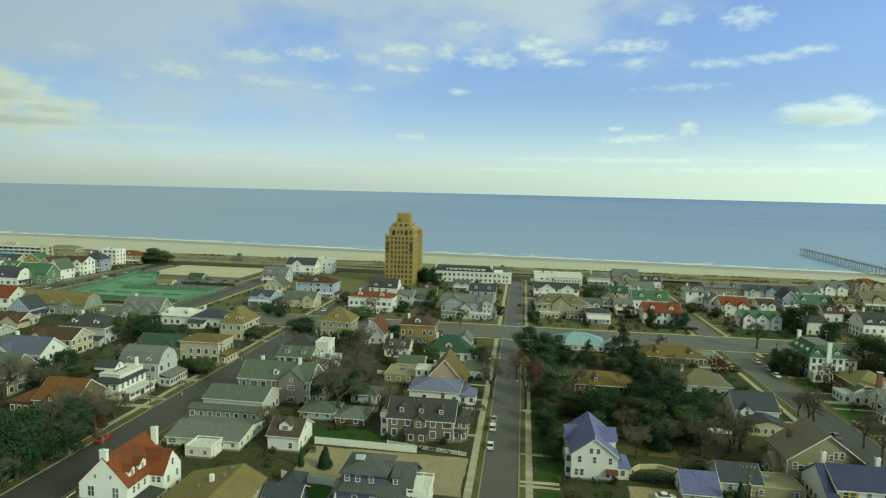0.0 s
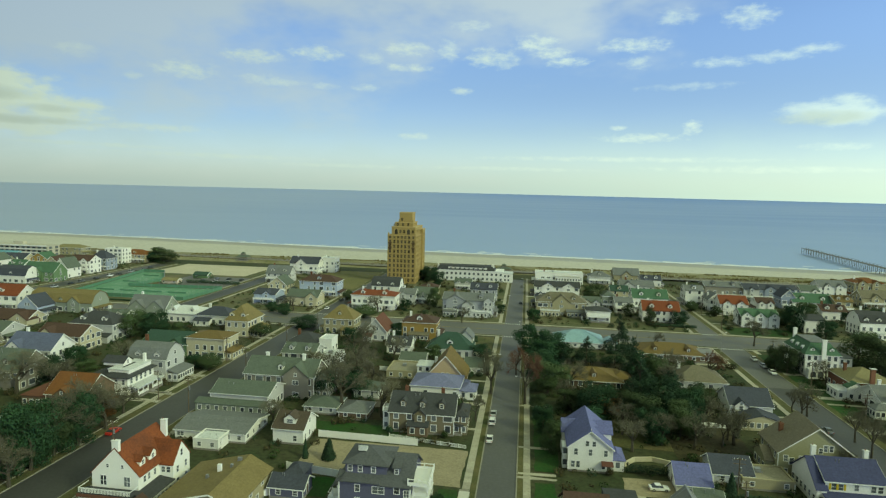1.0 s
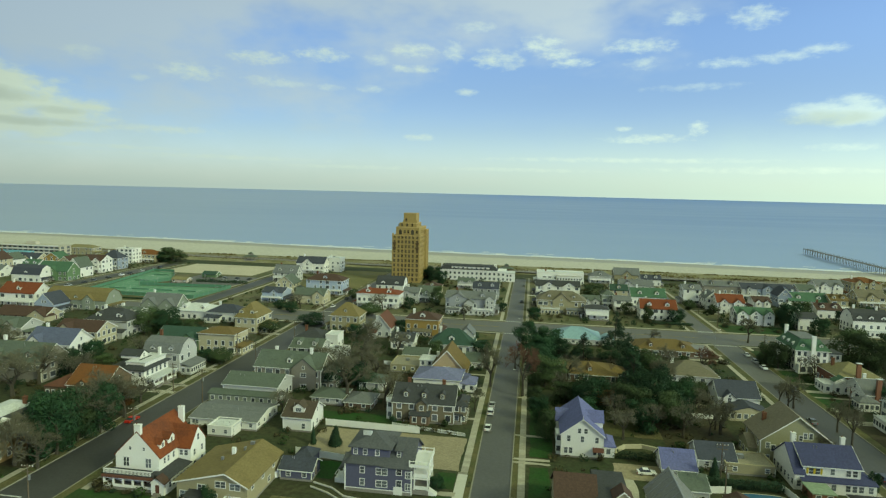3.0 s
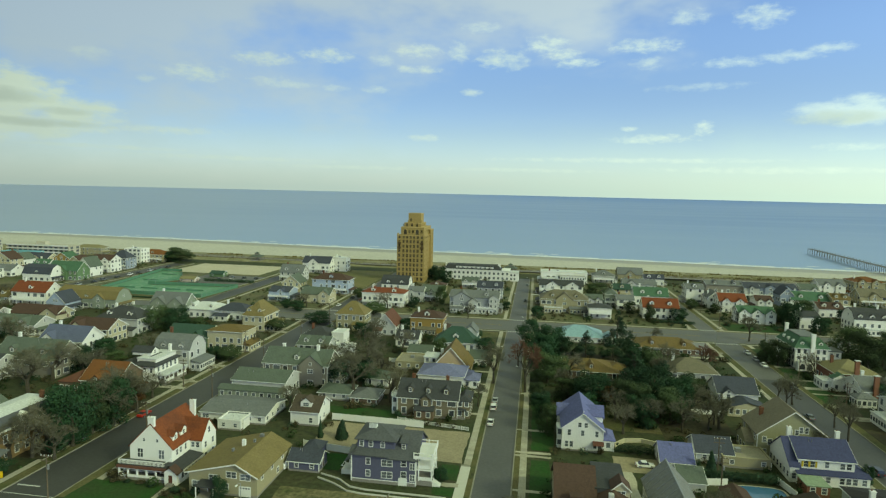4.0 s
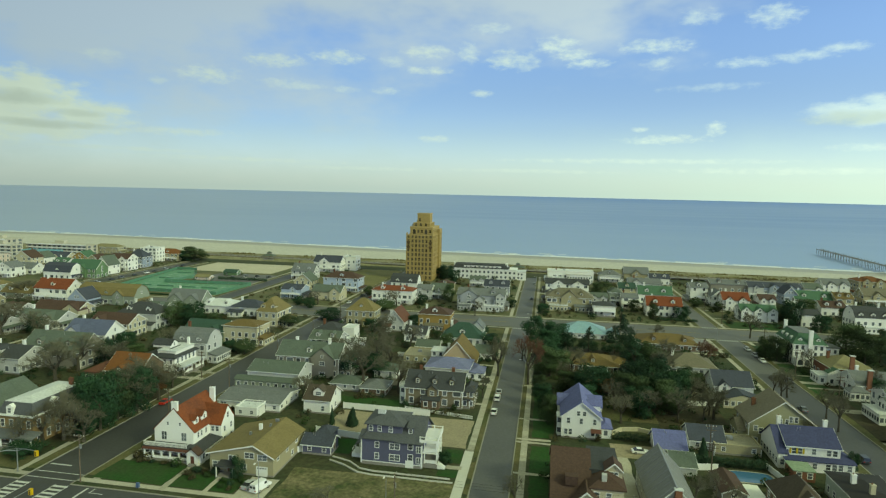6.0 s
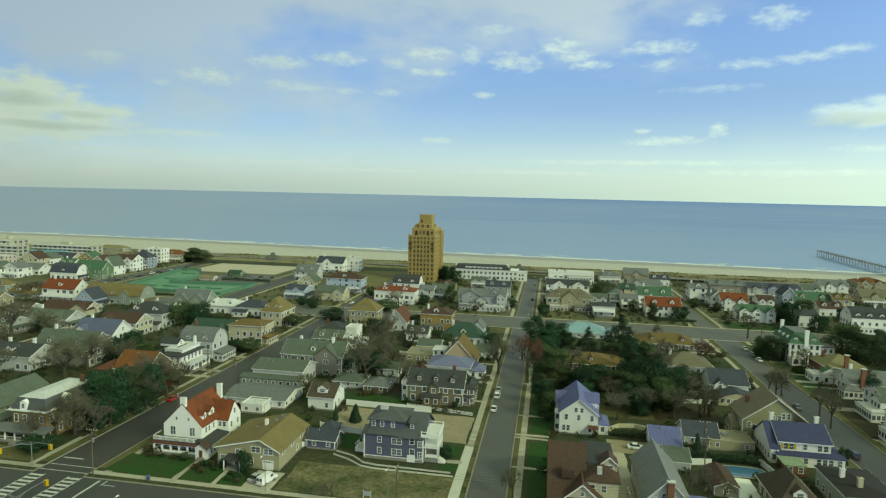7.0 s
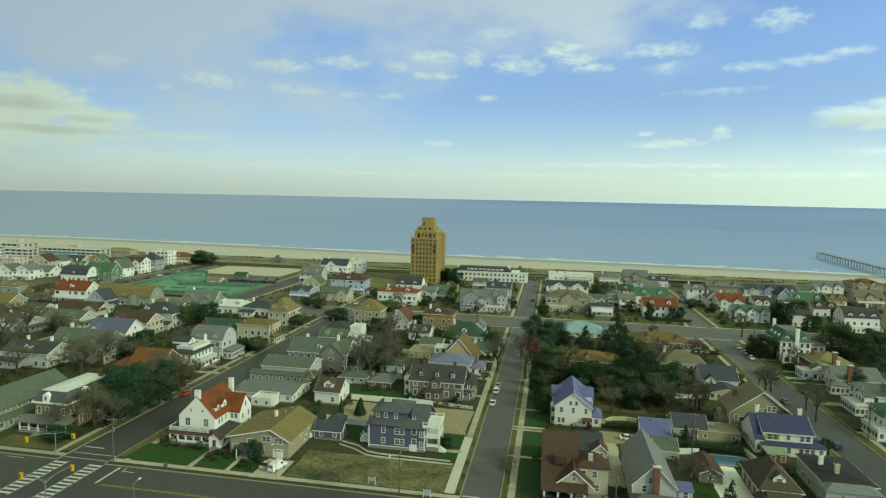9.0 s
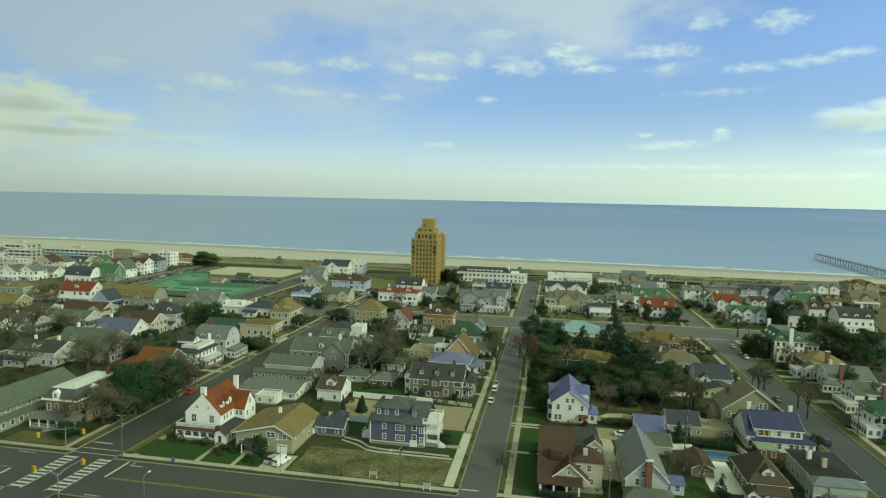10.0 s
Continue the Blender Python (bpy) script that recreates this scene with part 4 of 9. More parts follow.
for edges, by0, by1 in ((LOWER, 84.5, 271.5), (UPPER, 294.5, 467.0), (BEHIND, -60.0, 66.5)):
    for bx0, bx1 in zip(edges[::2], edges[1::2]):
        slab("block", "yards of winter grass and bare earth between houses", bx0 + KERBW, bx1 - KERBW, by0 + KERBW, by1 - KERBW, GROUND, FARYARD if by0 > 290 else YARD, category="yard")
        k = Shape()
        k.box(bx0, bx0 + KERBW, by0, by1, -0.1, GROUND + 0.02).box(bx1 - KERBW, bx1, by0, by1, -0.1, GROUND + 0.02)
        k.box(bx0 + KERBW, bx1 - KERBW, by0, by0 + KERBW, -0.1, GROUND + 0.02).box(bx0 + KERBW, bx1 - KERBW, by1 - KERBW, by1, -0.1, GROUND + 0.02)
        tagged(new("kerb", k.mesh("kerb", KERB)), "pale concrete kerb along the street", "kerb", kind="structure")
        if by0 < 0:
            continue
        for x, sg in ((bx0, 1), (bx1, -1)):
            if abs(x) > 340:
                continue
            a, b = sorted((x + sg * KERBW, x + sg * (1.7 if abs(x) < 5 else 2.9)))
            slab("verge", "dull green grass verge beside the kerb", a, b, by0 + 5, by1 - 5, GROUND + 0.012, VERGE, bottom=0.1)
            if abs(x) > 5:
                a, b = sorted((x + sg * 2.9, x + sg * 4.6))
                slab("pavement", "pale concrete pavement along the street", a, b, by0 + 3.4, by1 - 3.4, GROUND + 0.02, CONCRETE, bottom=0.1)
        for y2, y3 in ((by0 + 1.8, by0 + 3.4), (by1 - 3.4, by1 - 1.8)):
            slab("pavement", "pale concrete pavement along the street", bx0 + KERBW, bx1 - KERBW, y2, y3, GROUND + 0.024, CONCRETE, bottom=0.1)

# ---- houses ----
# block beside the main street
wing = house(-48.1, -40.6, 110.6, 116.2, 2.8, 4.5, "gx", "purple", "slate", name="garage")
annex(wing, -46.8, -42.6, 116.3, 121.4, 2.9, "hip", "purple", "slate", 1.6, faces=())
house(-58.8, -50.8, 137.3, 147.3, 4.3, 7.2, "gx", "white", "darkbrown", dormers=1, dormer_wide=3.2, plain=True)
wing = house(-84.9, -65.6, 135.1, 149.1, 2.8, 4.2, "gx", "white", "grey", plain=True)
annex(wing, -76.0, -70.0, 131.2, 134.94, 2.6, "flat", "white", "white", faces=())
house(-76.8, -70.2, 129.9, 135.9, 2.6, 2.6, "flat", "white", "white", name="garage")
wing = house(-86.5, -68.8, 156.1, 168.1, 5.5, 7.8, "gx", "palegrey", "greengrey", plain=True)
annex(wing, -90.0, -68.8, 153.6, 155.94, 2.8, "shed", "greengrey", "greengrey", 0.9, faces=("-y",), dense=2.6)
wing = house(-82.7, -59.9, 170.2, 182.2, 7.5, 11.5, "gx", "taupe", "greengrey", gables=(0.75,), dormers=1, chimneys=2, white_chimney=True, dormer_wall="white")
annex(wing, -59.84, -55.6, 171.5, 181.0, 6.0, "gy", "taupe", "greengrey", 2.0, faces=("-y", "+x"))
house(-58.6, -48.9, 158.9, 167.9, 2.4, 4.0, "hip", "palegrey", "greengrey", name="garage")
house(-47.2, -39.1, 156.4, 165.4, 2.4, 4.2, "hip", "brown", "grey", name="garage")
wing = house(-31.0, -13.1, 150.5, 162.5, 6.0, 9.8, "gx", "brownshingle", "darkgrey", gables=(0.48,), chimneys=2, with_porch=True, gable_wide=0.16, dormer_at=(0.2, 0.5, 0.8), dormer_wide=1.5, dormer_wall="brownshingle")
annex(wing, -13.4, -9.6, 152.0, 161.0, 5.2, "hip", "brownshingle", "darkgrey", 1.4, faces=("-y", "+x"))
annex(wing, -33.0, -31.2, 151.5, 156.5, 5.4, "flat", "white", "white", rail=True, faces=("-y",))
annex(wing, -25.5, -20.0, 148.4, 150.5, 2.8, "shed", "brown", "darkgrey", 0.8)
wing = house(-30.3, -14.8, 178.8, 191.8, 4.2, 6.6, "hip", "white", "lilac", with_porch=True)
annex(wing, -14.84, -9.6, 180.0, 188.0, 2.8, "hip", "white", "lilac", 1.3, faces=("-y",))
wing = house(-28.0, -14.3, 193.1, 207.1, 3.0, 10.5, "gy", "tanpink", "ochre", chimneys=1, white_chimney=True)
annex(wing, -31.5, -26.66, 196.0, 203.0, 5.4, "hip", "white", "white", 0.7)
wing = house(-33.1, -15.2, 227.5, 240.5, 3.6, 9.1, "hip", "white", "darkgreen", skylights=2, dormers=1, dormer_wall="white", dormer_wide=2.4)
annex(wing, -21.5, -15.6, 236.0, 244.5, 6.4, "gy", "palegrey", "grey", 2.8)
annex(wing, -15.16, -10.4, 229.0, 238.0, 2.8, "hip", "white", "darkgreen", 1.5, faces=("-y",))
wing = house(-49.0, -33.6, 253.7, 265.7, 7.8, 10.5, "hip", "yellow", "brown", dormers=1, dormer_wall="white", dormer_wide=2.4)
annex(wing, -45.5, -36.5, 250.9, 253.6, 2.7, "shed", "brown", "greybrown", 0.8, dense=1.6)
house(-49.7, -40.1, 227.1, 237.1, 4.2, 6.8, "gx", "white", "darkgrey")
house(-64.1, -54.5, 246.4, 260.4, 5.0, 10.4, "gy", "palegrey", "redbrown", wing=0.35)
house(-42.7, -29.6, 197.0, 209.0, 2.6, 2.6, "flat", "tan", "tangrey", name="garage")
house(-85.7, -71.6, 254.8, 266.8, 7.2, 12.8, "hip", "tan", "mustard", dormers=1, wing=0.35)
house(-89.6, -77.4, 222.0, 234.0, 4.2, 7.3, "hip", "palegrey", "darkgrey", wing=0.35)
house(-76.5, -71.3, 222.5, 230.5, 5.7, 5.7, "flat", "white", "white", name="garage")
house(-71.4, -63.3, 205.9, 214.9, 3.7, 3.7, "flat", "white", "white", name="garage")
house(-82.4, -70.3, 199.2, 210.2, 6.4, 8.9, "gx", "palegrey", "greengrey", wing=0.45)
house(-47.8, -39.9, 174.3, 182.3, 3.0, 5.0, "hip", "palegrey", "greengrey", name="garage")
# seaward of the cross street
wing = house(-90.3, -65.7, 314.3, 327.3, 8.0, 10.2, "hip", "white", "red", dormers=2, chimneys=1, white_chimney=True, dormer_wide=2.3)
annex(wing, -86.0, -72.0, 310.4, 313.84, 3.0, "flat", "white", "white", faces=("-y",), dense=1.4)
house(-88.8, -71.4, 352.9, 365.9, 7.5, 12.2, "gambrel", "white", "darkgrey", dormers=2, dormer_wide=2.3)
wing = house(-38.4, -11.4, 310.3, 327.3, 8.7, 11.5, "gx", "grey", "grey", gables=(0.25,), dormers=2, chimneys=1, dormer_wide=2.3)
annex(wing, -27.6, -22.6, 307.0, 310.2, 6.6, "gy", "palegrey", "grey", 2.0, dense=2.4)
annex(wing, -37.6, -30.4, 305.8, 309.84, 3.0, "shed", "grey", "grey", 0.9, dense=1.5)
annex(wing, -16.2, -11.6, 308.4, 310.2, 8.9, "gy", "palegrey", "grey", 1.8, dense=2.2)
annex(wing, -24.0, -14.0, 307.2, 309.84, 3.0, "flat", "palegrey", "white", rail=True)
house(-59.8, -48.4, 339.2, 351.2, 6.0, 9.2, "gx", "greengrey", "greengrey", dormer_wide=2.3)
house(-133.1, -109.2, 347.0, 360.0, 9.1, 12.6, "hip", "paleblue", "brown", with_porch=True, dormer_wide=2.3)
house(-153.0, -141.2, 345.9, 358.9, 6.3, 11.1, "gy", "cream", "greengrey", dormer_wide=2.3)
house(-147.7, -135.0, 314.6, 327.6, 5.9, 8.1, "gx", "paleblue", "slate", gables=(0.6,), dormer_wide=2.3)
house(-127.4, -109.7, 313.6, 325.6, 5.5, 8.8, "gx", "cream", "greengrey", gables=(0.8,), dormer_wide=2.3)
house(-174.9, -152.4, 434.9, 447.9, 8.6, 13.1, "gx", "white", "slate", gables=(0.4,), dormer_wide=2.3)
house(-155.4, -143.2, 447.3, 459.3, 11.4, 11.4, "flat", "white", "white", dormer_wide=2.3)
house(-174.2, -157.0, 390.1, 402.1, 6.5, 11.5, "gx", "palegrey", "grey", chimneys=1, dormer_wide=2.3)
# across the side street
house(-187.8, -167.8, 148.5, 161.5, 5.8, 8.8, "gx", "palegrey", "darkgrey", dormers=1, chimneys=2, white_chimney=True, dormer_wide=2.3, dormer_wall="white", wing=0.45)
house(-176.5, -152.5, 158.6, 171.6, 6.5, 12.0, "gx", "taupe", "greengrey", dormers=2, chimneys=1, white_chimney=True, dormer_wide=2.3)
house(-176.9, -158.9, 178.8, 190.8, 7.7, 12.2, "gx", "white", "slateblue", gables=(0.22,), chimneys=1, white_chimney=True, dormer_wide=2.3)
house(-185.1, -166.2, 202.0, 214.0, 6.6, 10.0, "gx", "cream", "brown", gables=(0.25,), dormer_wide=2.3)
house(-185.5, -165.6, 219.9, 232.9, 7.2, 11.6, "hip", "palegrey", "darkgrey", dormers=2, with_porch=True, dormer_wide=2.3, dormer_wall="white", wing=0.45)
wing = house(-133.0, -120.4, 147.0, 159.6, 5.0, 9.6, "gx", "brown", "orange", gables=(0.45,), dormer_wide=2.3, plain=True)
annex(wing, -141.5, -133.1, 147.6, 158.6, 3.4, "hip", "brown", "redbrown", 2.4, faces=("-y",))
def street_villa():
    x0, x1, y0, y1 = -124.4, -116.4, 160.3, 173.6
    FOOT.append((x0, x1 + 4.0, y0, y1))
    ob = thing("house", (x0 + x1) / 2, (y0 + y1) / 2, label="white villa with dark skirt roofs, flat deck and pillared porch", category="house", group="houses of the seaside town")
    wall, pale, dark, deck = WALLS["white"][1], WALLS["palegrey"][1], ROOFS["darkgrey"][1], ROOFS["white"][1]
    hw, hd, e = 4.0, 6.65, 6.4
    part("foundation", Shape().box(-hw - 0.05, hw + 0.05, -hd - 0.05, hd, -0.1, 0.5), STONE, ob)
    part("wall", Shape().box(-hw, hw, -hd, hd, 0, e), wall, ob)
    part("skirt_roof", hip_roof(2 * hw, 2 * hd, e, e + 2.2, 0.9, 0.25), dark, ob)
    part("deck_wall", Shape().box(-hw + 0.6, hw - 0.5, -hd + 1.4, hd - 0.6, e + 0.3, e + 1.75), wall, ob)
    part("deck", Shape().box(-hw + 0.4, hw - 0.3, -hd + 1.2, hd - 0.4, e + 1.75, e + 2.0), deck, ob)
    g = part("upper_gable", Shape().prism([(-2.0, e + 2.0), (2.4, e + 2.0), (2.4, e + 3.2), (0.2, e + 4.6), (-2.0, e + 3.2)], "x", -hw - 3.5, -0.6), wall, ob)
    part("gable_roof", gable_roof(Shape(), "x", -hw - 3.5, -0.6, 2.2, e + 3.3, e + 4.8, 0.35, 0.18, 0.2), dark, g)
    window(g, "+x", 0.2, -0.6, e + 2.4, 0.7, 1.2)
    part("chimney", Shape().box(1.6, 2.4, 4.6, 5.4, e + 1.5, e + 4.6), TRIM, ob)
    # rear block under low dark roofs
    part("rear_wall", Shape().box(-hw - 7.5, -hw, -hd + 1.2, hd - 1.0, 0, 5.0), pale, ob)
    part("rear_roof", hip_roof_at(7.6, 2 * hd - 2.2, 5.1, 6.9, -hw - 3.8, 0.1, 0.6, 0.2), dark, ob)
    part("lean_to", Shape().box(-hw - 7.0, -hw - 1.0, -hd - 1.6, -hd + 1.15, 0, 3.0), pale, ob)
    part("lean_to_roof", Shape().prism([(-hd + 1.2, 4.0), (-hd - 2.0, 2.9), (-hd - 2.0, 3.1), (-hd + 1.2, 4.2)][::-1], "x", -hw - 7.3, -hw - 0.7), dark, ob)
    for y in (-4.8, -2.2, 0.0, 2.2, 4.8):
        window(ob, "+x", y, hw, 4.0, 1.1, 1.7)
        window(ob, "+x", y, hw, 1.0, 1.1, 1.7)
    for x in (-2.4, 0.2, 2.6):
        window(ob, "-y", x, hd, 4.0, 0.9, 1.5)
    window(ob, "-y", -0.8, hd, 1.1, 0.9, 1.5)
    po = new("porch")
    po.parent = ob
    part("porch_floor", Shape().box(hw + 0.02, hw + 3.4, -hd + 0.3, hd - 0.3, 0, 0.8), STONE, po)
    part("porch_roof", Shape().box(hw + 0.02, hw + 3.8, -hd, hd, 3.1, 3.5), deck, po)
    for k in range(6):
        y = -hd + 0.6 + (2 * hd - 1.2) * k / 5
        part("post", Shape().tube([(hw + 3.2, y, 0.8), (hw + 3.2, y, 3.1)], [0.2, 0.17], 8), TRIM, po)
    part("railing", Shape().box(hw + 3.15, hw + 3.25, -hd + 0.6, -1.0, 1.6, 1.72).box(hw + 3.15, hw + 3.25, 1.0, hd - 0.6, 1.6, 1.72).box(hw + 3.18, hw + 3.22, -hd + 0.6, -1.0, 0.9, 1.5).box(hw + 3.18, hw + 3.22, 1.0, hd - 0.6, 0.9, 1.5), TRIM, po)
    part("steps", Shape().box(hw + 3.4, hw + 4.8, -1.0, 1.0, 0, 0.25).box(hw + 3.4, hw + 4.2, -1.0, 1.0, 0.25, 0.55), STONE, po)


wing = house(-128.1, -114.2, 177.0, 188.0, 7.7, 12.2, "gambrel", "palegrey", "grey", chimneys=1, dormer_wide=2.3)
annex(wing, -114.04, -110.2, 177.4, 187.2, 2.9, "shedx", "palegrey", "grey", 0.9, faces=("+x", "-y"), dense=1.3)
house(-141.4, -123.1, 204.6, 216.6, 5.4, 9.0, "gx", "green", "darkgreen", dormer_wide=2.3)
wing = house(-123.2, -108.0, 204.6, 216.6, 8.2, 10.0, "hip", "cream", "ochre", with_porch=True, dormer_wide=2.3)
annex(wing, -107.84, -104.9, 205.5, 214.5, 2.9, "shedx", "cream", "ochre", 0.9, faces=("+x", "-y"))
wing = house(-125.8, -115.3, 239.6, 255.6, 7.2, 13.3, "hip", "cream", "mustard", dormer_wide=2.3)
annex(wing, -115.14, -111.0, 241.0, 253.0, 3.0, "shedx", "cream", "mustard", 1.0, faces=("+x", "-y"))
house(-168.7, -149.3, 259.5, 273.5, 4.6, 7.4, "hip", "white", "white", dormer_wide=2.3)
house(-150.2, -132.9, 258.0, 270.0, 4.8, 8.1, "hip", "white", "slate", dormer_wide=2.3, wing=0.45)
house(-193.9, -173.9, 269.9, 281.9, 4.1, 9.7, "gx", "greengrey", "grey", gables=(0.25, 0.75,), dormer_wide=2.3, gable_wide=0.46)
house(-247.4, -212.3, 267.4, 280.4, 5.5, 11.1, "gambrel", "greengrey", "mustard", gables=(0.72,), dormers=1, dormer_wide=2.3, gable_wide=0.2)
house(-274.9, -253.6, 266.8, 278.8, 7.7, 12.4, "gx", "white", "red", dormers=1, gallery=True, dormer_wide=2.3)
house(-243.3, -232.3, 255.5, 266.5, 5.1, 10.3, "gy", "paleblue", "slate", dormer_wide=2.3, wing=0.35)
house(-299.9, -279.2, 269.4, 281.4, 3.6, 7.4, "gx", "greengrey", "mustard", dormers=2, dormer_wide=2.3, dormer_wall="white")
house(-246.5, -220.4, 235.9, 247.9, 3.2, 6.6, "gx", "cream", "brown", gables=(0.85,), dormer_wide=2.3)
house(-228.7, -206.5, 208.0, 220.0, 4.9, 8.0, "gx", "palegrey", "greengrey", dormer_wide=2.3)
house(-239.8, -222.7, 193.8, 205.8, 4.5, 7.3, "gx", "palegrey", "greengrey", dormers=2, dormer_wide=2.3)
house(-252.0, -235.0, 187.9, 199.9, 4.9, 7.7, "gx", "white", "brown", dormer_wide=2.3, wing=0.45)
# along the far street by the courts
house(-335.5, -314.2, 337.7, 349.7, 5.6, 11.3, "gambrel", "white", "slate", dormer_wide=2.3)
house(-325.3, -302.4, 347.8, 359.8, 7.1, 12.8, "gx", "green", "green", with_porch=True, dormer_wide=2.3)
house(-316.8, -307.0, 365.1, 378.1, 7.7, 14.1, "gy", "white", "greengrey", dormer_wide=2.3)
house(-325.5, -308.5, 388.7, 400.7, 9.7, 13.2, "gx", "white", "brown", with_porch=True, dormer_wide=2.3)
house(-324.8, -309.9, 408.5, 420.5, 8.9, 14.7, "hip", "greyblue", "slate", dormer_wide=2.3)
house(-337.9, -322.6, 443.7, 455.7, 12.5, 12.5, "flat", "white", "white", dormer_wide=2.3)
house(-332.7, -310.8, 456.7, 469.7, 6.9, 10.8, "hip", "tan", "orange", dormer_wide=2.3)
house(-457.9, -425.1, 441.0, 455.0, 6.0, 6.0, "flat", "teal", "teal", dormer_wide=2.3)
house(-393.6, -381.7, 386.9, 398.9, 7.8, 12.3, "gy", "white", "greengrey", dormer_wide=2.3)
house(-402.1, -382.4, 411.0, 423.0, 6.0, 9.7, "gx", "cream", "slate", dormer_wide=2.3)
house(-382.3, -368.3, 417.4, 429.4, 6.0, 10.5, "gy", "yellow", "green", dormer_wide=2.3)
house(-430.2, -411.8, 374.7, 386.7, 9.5, 9.5, "flat", "pinkwhite", "white", dormer_wide=2.3)
house(-370.9, -357.8, 333.6, 345.6, 7.4, 11.0, "gy", "white", "grey", dormer_wide=2.3)
house(-372.9, -356.5, 350.1, 362.1, 4.9, 8.3, "gx", "white", "grey", gables=(0.5,), dormer_wide=2.3)
house(-423.2, -394.6, 487.8, 499.8, 6.8, 9.5, "hip", "tan", "tan", dormer_wide=2.3)
house(-520.7, -492.4, 436.8, 448.8, 8.2, 10.6, "hip", "white", "grey", dormer_wide=2.3)
# block with the evergreens
wing = house(16.5, 26.9, 135.7, 152.7, 6.4, 10.4, "gy", "white", "blue", openings=False, plain=True)
annex(wing, 26.94, 30.0, 137.4, 144.5, 2.8, "hip", "white", "blue", 1.2, faces=("-y",))
annex(wing, 15.5, 27.9, 145.6, 150.5, 6.0, "gx", "white", "blue", 2.4, faces=())
annex(wing, 15.3, 16.44, 137.0, 140.5, 5.2, "flat", "white", "white", faces=("-y",))
part("finial", Shape().tube([(0, -8.6, 9.6), (0, -8.6, 11.0)], [0.12, 0.04], 6), TRIM, wing)
for u, z in ((-4.0, 1.1), (-2.8, 1.1), (3.2, 1.1), (4.4, 1.1), (-3.4, 4.2), (3.6, 4.2), (0.0, 4.2)):
    window(wing, "-y", u, 8.5, z, 0.8, 1.5)
for y in (-3.2, 1.0):
    q = part("dormer", Shape().prism([(y - 1.1, 6.6), (y + 1.1, 6.6), (y + 1.1, 8.4), (y, 9.3), (y - 1.1, 8.4)], "x", 2.2, 5.3), WALLS["white"][1], wing)
    put("dormer_roof", gable_roof(Shape(), "x", 1.6, 5.4, 1.1, 8.5, 9.5, 0.3, 0.15, y).mesh("dormer_roof", ROOFS["blue"][1]), q)
    window(q, "+x", y, 5.3, 7.0, 0.8, 1.1)
part("awning", Shape().prism([(-8.5, 2.9), (-9.9, 2.3), (-9.9, 2.4), (-8.5, 3.05)][::-1], "x", 2.6, 5.4), DOOR, wing, "dark red canvas awning")
house(40.2, 47.7, 129.1, 138.1, 2.4, 5.5, "gx", "white", "blue", name="garage")
house(49.9, 58.6, 135.4, 144.4, 2.8, 5.5, "gx", "palegrey", "slate", name="garage")
house(55.8, 67.0, 133.7, 141.7, 2.4, 2.4, "flat", "tan", "tangrey", name="garage")
house(42.0, 47.7, 118.1, 127.1, 2.6, 4.5, "gx", "palegrey", "greengrey", name="garage")
wing = house(32.9, 41.8, 91.4, 111.9, 5.5, 10.0, "gy", "palegrey", "metal", plain=True)
part("ridge_cap", Shape().box(-0.14, 0.14, -10.7, 10.7, 9.97, 10.1), STEEL, wing)
for k in range(9):
    for sg in (-1, 1):
        y = -9.6 + 2.4 * k
        q = [(0, 9.98), (sg * 4.9, 5.02), (sg * 4.9, 5.1), (0, 10.06)]
        part("roof_seam", Shape().prism(q if sg > 0 else q[::-1], "y", y, y + 0.09), STEEL, wing)
annex(wing, 32.4, 42.4, 86.9, 91.24, 2.8, "hip", "palegrey", "greengrey", 1.5, dense=1.6)
annex(wing, 37.0, 38.3, 90.5, 91.22, 9.6, "flat", "brick", "white", faces=())
annex(wing, 43.4, 46.4, 96.0, 99.0, 2.4, "shed", "palegrey", "blue", 0.8)
wing = house(60.8, 69.3, 98.3, 111.3, 3.7, 8.1, "hip", "brown", "darkbrown", dormers=1, dormer_wall="white", dormer_wide=2.6, plain=True)
annex(wing, 62.0, 68.6, 95.2, 97.64, 2.5, "shed", "white", "darkbrown", 1.0, dense=1.4)
annex(wing, 59.6, 61.8, 94.8, 97.6, 2.6, "gy", "white", "darkbrown", 1.1)
wing = house(75.2, 85.7, 102.1, 117.1, 5.0, 6.0, "hip", "sage", "black", plain=True)
chimney(wing, -2.6, 1.2, 4.8, 7.4, TRIM)
chimney(wing, -1.2, -3.6, 4.8, 7.6, WALLS["cream"][1])
annex(wing, 74.0, 84.9, 98.0, 102.04, 4.7, "hip", "sage", "iceblue", 1.3, faces=("-y", "-x"), wide=1.3)
annex(wing, 76.5, 84.4, 94.4, 97.96, 2.6, "hip", "sage", "iceblue", 1.0, wide=1.3)
wing = house(71.3, 83.4, 129.4, 140.4, 5.9, 9.0, "gx", "white", "navy", white_chimney=True, plain=True, openings=False)
chimney(wing, 5.4, 2.0, 6.0, 10.0, TRIM)
chimney(wing, -5.2, 3.2, 6.0, 9.9, TRIM)
for u, z, w, n in ((-4.4, 3.7, 1.0, 1), (-3.0, 3.7, 1.0, 1), (0.2, 3.8, 0.9, 1), (3.6, 3.7, 1.0, 1), (5.0, 3.7, 1.0, 1)):
    window(wing, "-y", u, 5.5, z, w, 1.4, n)
front = annex(wing, 70.6, 86.2, 127.6, 129.3, 2.7, "shed", "white", "navy", 0.45, faces=())
for u in (-6.8, -5.4, -4.0, -1.2, 1.8, 3.2, 4.6, 6.6):
    window(front, "-y", u, 0.85, 0.9, 1.0, 1.4)
